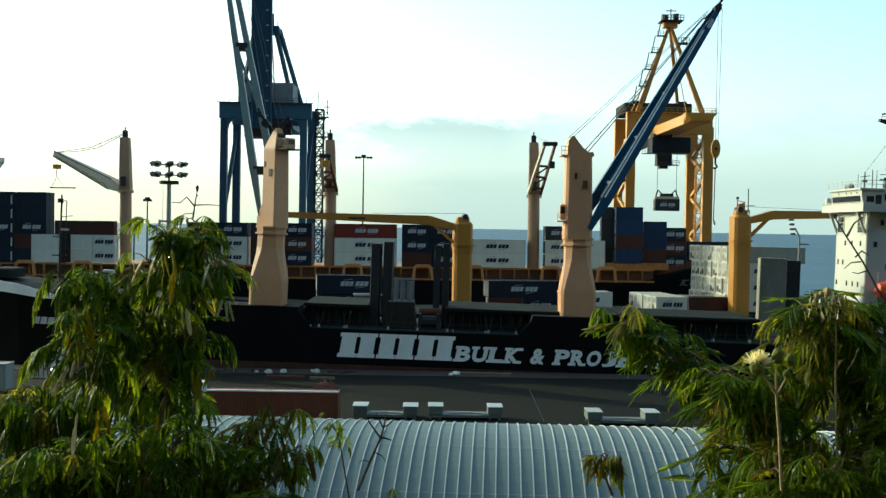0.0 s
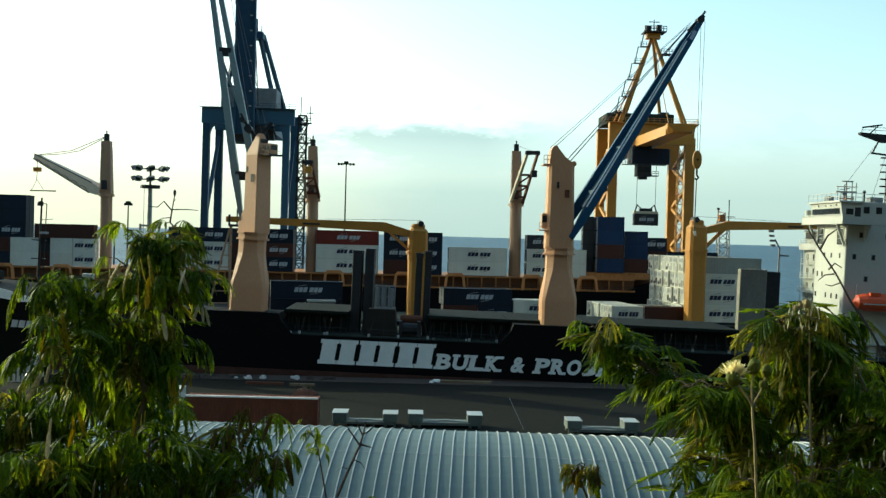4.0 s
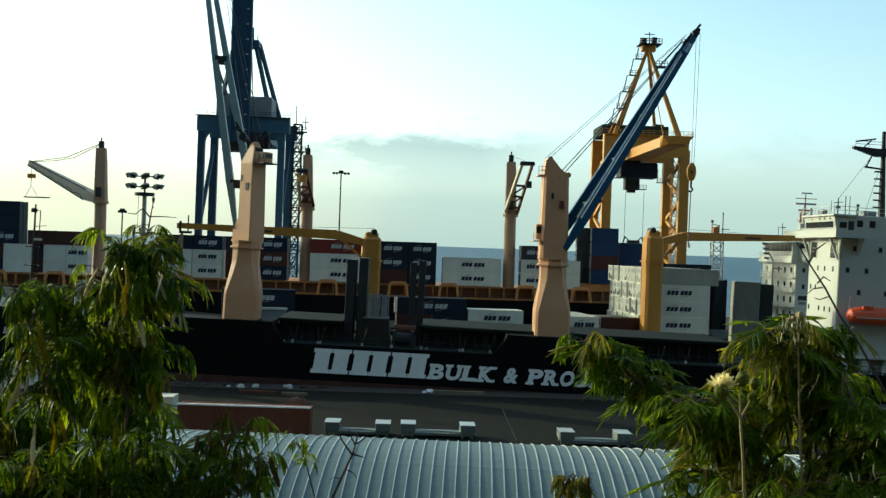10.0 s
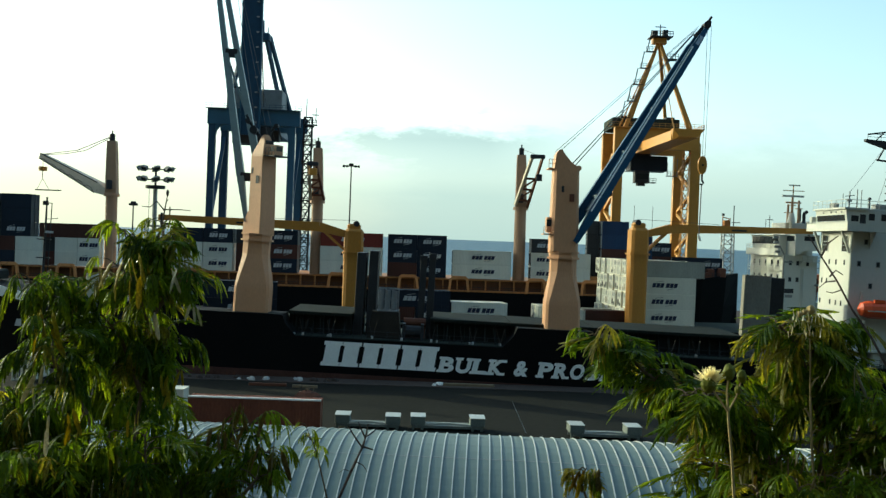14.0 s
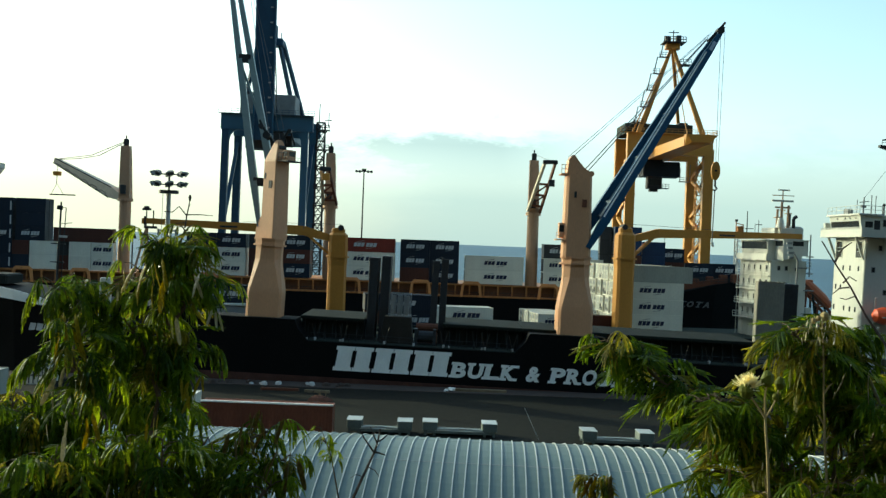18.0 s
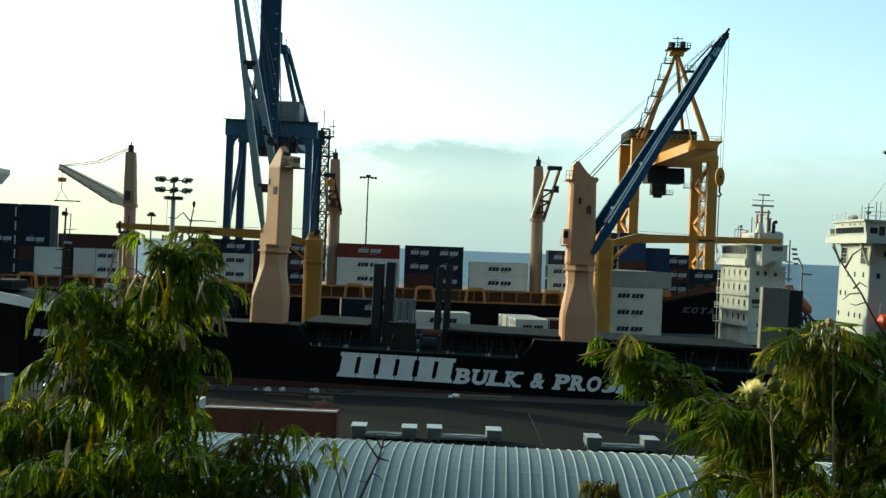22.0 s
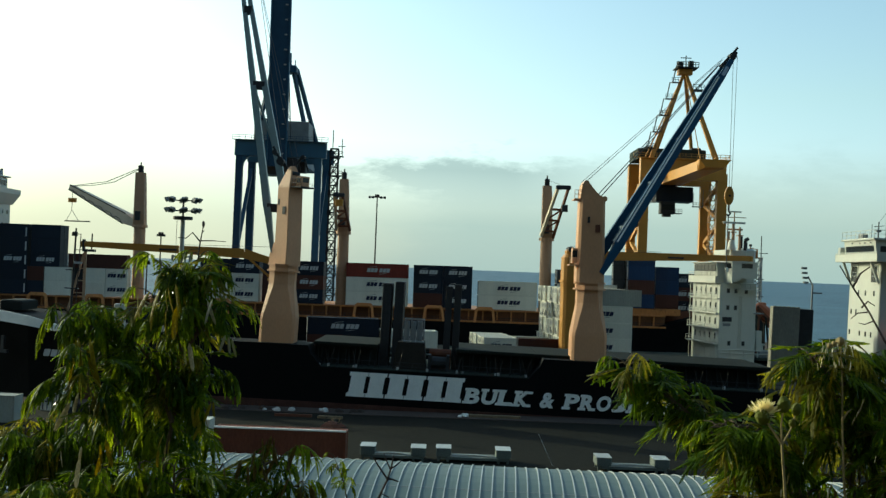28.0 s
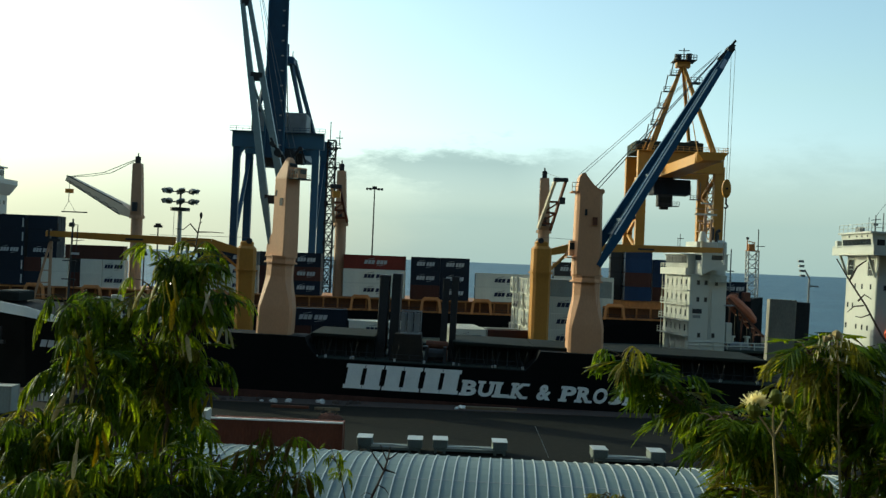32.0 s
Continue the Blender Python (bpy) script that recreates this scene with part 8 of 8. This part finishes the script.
bough(RIGHT_BUSH, ((0.572, 1.75, 20.314), (0.559, 1.75, 20.419)), 10, 0.2, 0.62, 0.006, 1.1)
pod_bunch(LEFT_BUSH, (-0.539, 2, 20.736), 8, 0.062, 0.022, POD)
pod_bunch(LEFT_BUSH, (-0.517, 2, 20.706), 4, 0.055, 0.015, POD)
pod_bunch(LEFT_BUSH, (-0.656, 1.95, 20.638), 7, 0.07, 0.018, POD)
pod_bunch(LEFT_BUSH, (-0.463, 2.05, 20.727), 2, 0.05, 0.006, POD_DRY_GLINT)
pod_bunch(LEFT_BUSH, (-0.497, 2.05, 20.641), 2, 0.05, 0.006, POD_DRY_GLINT)
pod_bunch(LEFT_BUSH, (-0.419, 2.05, 20.657), 3, 0.035, 0.01, POD_DRY_GLINT)
pod_bunch(LEFT_BUSH, (-0.451, 2, 20.538), 6, 0.045, 0.016, POD)
pod_bunch(LEFT_BUSH, (-0.692, 1.95, 20.542), 3, 0.06, 0.02, POD_DRY_GLINT)
pod_bunch(LEFT_BUSH, (-0.299, 1.98, 20.474), 8, 0.05, 0.02, POD_BROWN)
pod_bunch(LEFT_BUSH, (-0.341, 1.98, 20.437), 6, 0.045, 0.02, POD_BROWN)
pod_bunch(LEFT_BUSH, (-0.605, 1.9, 20.478), 5, 0.05, 0.03, POD)
pod_bunch(LEFT_BUSH, (-0.492, 1.95, 20.468), 4, 0.035, 0.02, POD)
pod_bunch(LEFT_BUSH, (-0.652, 1.9, 20.461), 4, 0.045, 0.03, POD_DRY_GLINT)
pod_bunch(LEFT_BUSH, (-0.254, 1.98, 20.409), 6, 0.06, 0.015, POD_BROWN)
pod_bunch(LEFT_BUSH, (-0.533, 1.9, 20.358), 5, 0.05, 0.05, POD_BROWN)
pod_bunch(RIGHT_BUSH, (0.645, 1.85, 20.645), 6, 0.03, 0.02, POD)
pod_bunch(RIGHT_BUSH, (0.729, 1.8, 20.615), 2, 0.055, 0.006, POD_BROWN)
pod_bunch(RIGHT_BUSH, (0.701, 1.8, 20.595), 3, 0.022, 0.015, POD_BROWN)
pod_bunch(RIGHT_BUSH, (0.62, 1.8, 20.47), 8, 0.03, 0.03, POD_BROWN)
pod_bunch(RIGHT_BUSH, (0.734, 1.8, 20.483), 4, 0.03, 0.03, POD_BROWN)
pod_bunch(RIGHT_BUSH, (0.651, 1.75, 20.435), 7, 0.035, 0.03, POD_BROWN)
pod_bunch(RIGHT_BUSH, (0.524, 1.9, 20.458), 4, 0.03, 0.02, POD_BROWN)
pod_bunch(RIGHT_BUSH, (0.556, 1.8, 20.412), 6, 0.035, 0.03, POD_BROWN)
pod_bunch(TUFT, (0.29, 1.88, 20.411), 4, 0.05, 0.008, POD_BROWN)
pod_bunch(TUFT, (0.322, 1.88, 20.409), 4, 0.045, 0.008, POD_BROWN)
pod_bunch(TUFT, (0.301, 1.87, 20.41), 3, 0.05, 0.004, POD)
# tiny pale pods that double as painted leaf glints and brighten the lower right
pod_bunch(RIGHT_BUSH, (0.656, 1.72, 20.474), 4, 0.018, 0.035, POD_DRY_GLINT)
pod_bunch(RIGHT_BUSH, (0.734, 1.72, 20.458), 4, 0.018, 0.035, POD_DRY_GLINT)
pod_bunch(RIGHT_BUSH, (0.613, 1.72, 20.427), 4, 0.018, 0.035, POD)
pod_bunch(RIGHT_BUSH, (0.694, 1.72, 20.434), 4, 0.018, 0.035, POD_DRY_GLINT)
pod_bunch(RIGHT_BUSH, (0.549, 1.72, 20.43), 4, 0.018, 0.035, POD_DRY_GLINT)
pod_bunch(RIGHT_BUSH, (0.746, 1.72, 20.499), 4, 0.018, 0.035, POD_DRY_GLINT)


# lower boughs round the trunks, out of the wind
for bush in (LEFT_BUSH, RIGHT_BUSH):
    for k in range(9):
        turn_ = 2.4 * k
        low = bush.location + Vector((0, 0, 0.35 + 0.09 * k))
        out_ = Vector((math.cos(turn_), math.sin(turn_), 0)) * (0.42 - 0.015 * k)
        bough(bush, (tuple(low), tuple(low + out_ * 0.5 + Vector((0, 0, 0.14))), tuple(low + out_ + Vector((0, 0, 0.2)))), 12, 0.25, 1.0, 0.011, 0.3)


def bare_twig(bush, runs, r, material, name="bare_twig"):
    s = Shape()
    for pts in runs:
        s.run([Vector(p) - bush.location for p in pts], r, r * 0.45, 5)
        r = max(r * 0.85, 0.0011)
    ob = part(name, s, material, bush)
    high = max(p[2] for pts in runs for p in pts)
    if bush is LEFT_BUSH or bush is RIGHT_BUSH:
        low = min(p[2] for pts in runs for p in pts)
        base = Vector(runs[0][0]) - bush.location
        ob.data.transform(Matrix.Translation(-base))
        ob.matrix_basis = Matrix.Translation(base)
        SWAY.append((ob, base, 0.0, 0.0, low, high, RIGHT_WIND if bush is RIGHT_BUSH else LEFT_WIND))
    return ob


bare_twig(LEFT_BUSH, [[(-0.52, 2.2, 20.811), (-0.517, 2.2, 20.834), (-0.514, 2.2, 20.854), (-0.512, 2.2, 20.868)], [(-0.517, 2.2, 20.836), (-0.533, 2.2, 20.854), (-0.546, 2.2, 20.842), (-0.562, 2.2, 20.843)], [(-0.516, 2.2, 20.838), (-0.49, 2.2, 20.839), (-0.465, 2.2, 20.838)], [(-0.514, 2.2, 20.854), (-0.51, 2.2, 20.859)], [(-0.517, 2.2, 20.822), (-0.536, 2.2, 20.82), (-0.552, 2.2, 20.811)]], 0.0019, TWIG_DRY)
bud = Shape().tube((0, 0, -0.006), (0, 0, 0.002), 0.002, 0.0035, 6).tube((0, 0, 0.002), (0, 0, 0.007), 0.0035, 0.0015, 6)
bud_ob = part("bud", bud, TWIG_DRY, LEFT_BUSH, m=Matrix.Translation(Vector((-0.512, 2.2, 20.871)) - LEFT_BUSH.location))
SWAY.append((bud_ob, Vector((-0.512, 2.2, 20.871)) - LEFT_BUSH.location, 0.0, 0.0, 20.87, 20.87, LEFT_WIND))
bare_twig(FERN, [[(-0.137, 2.1, 20.292), (-0.115, 2.1, 20.347), (-0.095, 2.1, 20.394), (-0.089, 2.1, 20.415), (-0.085, 2.1, 20.44)], [(-0.094, 2.1, 20.396), (-0.086, 2.1, 20.394), (-0.073, 2.1, 20.39)], [(-0.095, 2.1, 20.394), (-0.115, 2.1, 20.421), (-0.124, 2.1, 20.436)], [(-0.09, 2.1, 20.413), (-0.098, 2.1, 20.429), (-0.104, 2.1, 20.443)], [(-0.089, 2.1, 20.415), (-0.076, 2.1, 20.424), (-0.066, 2.1, 20.435)], [(-0.107, 2.1, 20.367), (-0.092, 2.1, 20.36), (-0.084, 2.1, 20.348)], [(-0.115, 2.1, 20.347), (-0.128, 2.1, 20.351), (-0.138, 2.1, 20.344)]], 0.0030, TWIG_DRY)
bare_twig(RIGHT_BUSH, [[(0.806, 1.8, 20.58), (0.755, 1.8, 20.665), (0.722, 1.8, 20.709), (0.695, 1.8, 20.755), (0.666, 1.8, 20.796), (0.644, 1.8, 20.83)], [(0.667, 1.8, 20.796), (0.678, 1.8, 20.818), (0.694, 1.8, 20.83)], [(0.682, 1.8, 20.762), (0.692, 1.8, 20.773), (0.704, 1.8, 20.766)], [(0.692, 1.8, 20.755), (0.676, 1.8, 20.753), (0.665, 1.8, 20.743)], [(0.703, 1.8, 20.741), (0.688, 1.8, 20.735), (0.678, 1.8, 20.737)]], 0.0024, TWIG_DRY)
bare_twig(RIGHT_BUSH, [[(0.691, 1.85, 20.385), (0.682, 1.85, 20.47), (0.676, 1.85, 20.559), (0.673, 1.85, 20.63), (0.668, 1.85, 20.696)], [(0.675, 1.85, 20.57), (0.684, 1.85, 20.585), (0.69, 1.85, 20.59)],
                       [(0.678, 1.85, 20.52), (0.668, 1.85, 20.535), (0.664, 1.85, 20.532)], [(0.68, 1.85, 20.49), (0.688, 1.85, 20.5), (0.697, 1.85, 20.497)]], 0.0026, STEM_PALE, "pale_stem")
for dx, dz, r in ((0.003, 0.0, 0.0085), (-0.008, -0.004, 0.0050), (-0.016, -0.008, 0.0055)):
    ball = [[(r * math.cos(q) * math.cos(k * 1.0472), r * math.cos(q) * math.sin(k * 1.0472), r * math.sin(q)) for k in range(6)] for q in (-1.3, -0.6, 0, 0.6, 1.3)]
    part("seed_head", Shape().loft(ball), STEM_PALE, RIGHT_BUSH, m=Matrix.Translation(Vector((0.668 + dx, 1.85, 20.703 + dz)) - RIGHT_BUSH.location))

dry_leaf = ([], [])
rng_d = random.Random(9)
for i in range(46):
    strip_pod(rng_d, Vector((0.664, 1.85, 20.70)) + Vector((rng_d.uniform(-0.03, 0.026), rng_d.uniform(-0.012, 0.012), rng_d.uniform(-0.035, 0.010))) - RIGHT_BUSH.location, rng_d.uniform(0.008, 0.02), dry_leaf)
sheet_part("dry_leaf", dry_leaf, POD_DRY_GLINT, RIGHT_BUSH, "curled dry cream leaves")
# the flowering stem, which a gust bends
FLOWER_FOOT = Vector((0.555, 1.7, 20.28))
STALK = part("flower_stem", Shape().run([(0, 0, 0), (-0.007, 0, 0.119), (-0.013, 0, 0.207), (-0.018, 0, 0.255), (-0.019, 0, 0.27)], 0.0026, 0.0018, 6)
             .run([(-0.019, 0, 0.268), (-0.031, 0, 0.286), (-0.044, 0, 0.303)], 0.0018, 0.0016, 5).run([(-0.019, 0, 0.268), (-0.021, 0, 0.30), (-0.018, 0, 0.326)], 0.0022, 0.0014, 5).run([(-0.019, 0, 0.268), (-0.004, 0.008, 0.29), (0.006, 0.012, 0.318)], 0.0018, 0.0012, 5), STEM_PALE, RIGHT_BUSH,
             m=Matrix.Translation(FLOWER_FOOT - RIGHT_BUSH.location))
rng_f = random.Random(5)
threads = ([], [])
heart = Vector((-0.049, 0, 0.312))
for i in range(260):
    d = Vector((rng_f.gauss(0.22, 0.5), rng_f.gauss(-0.2, 0.5), abs(rng_f.gauss(0.9, 0.3)))).normalized()
    s = d.orthogonal().normalized() * 0.0006
    e = heart + d * rng_f.uniform(0.016, 0.029)
    k = len(threads[0])
    threads[0].extend([tuple(heart + d * 0.006 - s), tuple(heart + d * 0.006 + s), tuple(e + s), tuple(e - s)])
    threads[1].append((k, k + 1, k + 2, k + 3))
sheet_part("flower_head", threads, FLOWER, STALK, "cream round flower head of fine threads")


def globe(c, r, squash=1.0):
    """A small bud of many tiny knobs: a rough ball."""
    rng_b = random.Random(int(abs(c.x) * 1e6))
    q = Shape()
    rows = [[c + Vector((math.cos(a) * math.cos(b), math.sin(a) * math.cos(b), squash * math.sin(b))) * r * rng_b.uniform(0.9, 1.08) for a in [2 * math.pi * k / 10 for k in range(10)]] for b in (-1.45, -1.0, -0.5, 0.0, 0.5, 1.0, 1.45)]
    return q.loft(rows)


part("flower_base", globe(heart + Vector((-0.002, -0.002, -0.002)), 0.0125), FLOWER_GREEN, STALK, "green underside of the flower head")
for p, r in (((-0.018, 0.0, 0.330), 0.0105), ((0.006, 0.012, 0.322), 0.0085), ((0.0, 0.012, 0.300), 0.006)):
    part("seed_head", globe(Vector(p), r, 1.25), FLOWER_GREEN, STALK)


# ---- what moves ----
def motions():
    for ob, local in RIDERS:
        walk(ob, [(t, under_way(t) @ local) for t in (0, 4, 8, 12, 16, 20, 24, 28, 32)])
    # the wind leans the tops of the shrubs and stirs each bough a little
    for ob, foot, phase, swing, low, high, wind in SWAY:
        g0, g1 = (min(1.0, max(0.0, (z - 20.22) / 0.45)) for z in (low, high))
        rows = []
        for t in range(0, 65):
            t = t / 2
            d = np.interp(t, [w[0] for w in wind], [w[1] for w in wind]) * 0.001
            lean = math.degrees(d * (g1 - g0) / max(0.15, high - low))
            rows.append((t, Matrix.Translation(foot + Vector((d * g0, 0, 0))) @ pose(0, 0, 0, 0.5 * swing * math.sin(0.9 * t + phase), lean + swing * math.sin(1.7 * t + phase), 0)))
        walk(ob, rows)
    # the flowering stem is whipped about by the gusts: millimetres to the side
    gust = ((0, 4), (1, 7), (2.5, 4), (4.5, -1), (5, 0), (5.5, 3), (6, 2), (7, 1), (7.5, -2), (8, -2), (8.5, 2), (9, -4), (9.5, -10), (10, -8), (10.5, -2), (11, -4), (11.5, -15), (12, 0), (12.5, -9), (13, -33), (13.5, -66),
            (14, -45), (14.5, -11), (16.5, -3), (17, -12), (17.5, -16), (18, -6), (18.5, -1), (19, -7), (19.5, -15), (20, -2), (20.5, 0), (21, -12), (21.5, -12), (22, -4), (22.5, -5), (23, -12), (23.5, -15), (24, -7),
            (24.5, -15), (26.5, -5), (27, -21), (27.5, -21), (28, -5), (28.5, -5), (29, -19), (29.5, -17), (30, -1), (30.5, -5), (31, -14), (31.5, -13), (32, -12))
    deep = 1.2
    walk(STALK, [(t, Matrix.Translation(FLOWER_FOOT - RIGHT_BUSH.location) @ pose(0, 0, -deep) @ pose(0, 0, 0, 0, math.degrees(d * 0.001 / (deep + 0.31)), 0) @ pose(0, 0, deep)) for t, d in gust])
    # trolley runs in a little, then the box is lowered to the pier
    run = ((0, 273.0), (3, 274.5), (6, 279.0), (9, 282.5), (12, 284.0), (32, 285.0))
    walk(TROLLEY, [(t, pose(58.2, y, 43.4)) for t, y in run])
    drop = ((0, 273.0, 28.9), (1, 273.5, 28.8), (3, 274.5, 28.2), (6, 279.0, 26.7), (9, 282.5, 23.9), (12, 284.0, 20.2), (16, 284.4, 14.5), (20, 284.6, 9.0), (24, 284.8, 5.6), (32, 285.0, 5.45))
    walk(SPREADER, [(t, pose(58.1, y, z)) for t, y, z in drop])
    walk(HUNG_BOX, [(t, pose(58.1, y, z - 2.8)) for t, y, z in drop])


motions()
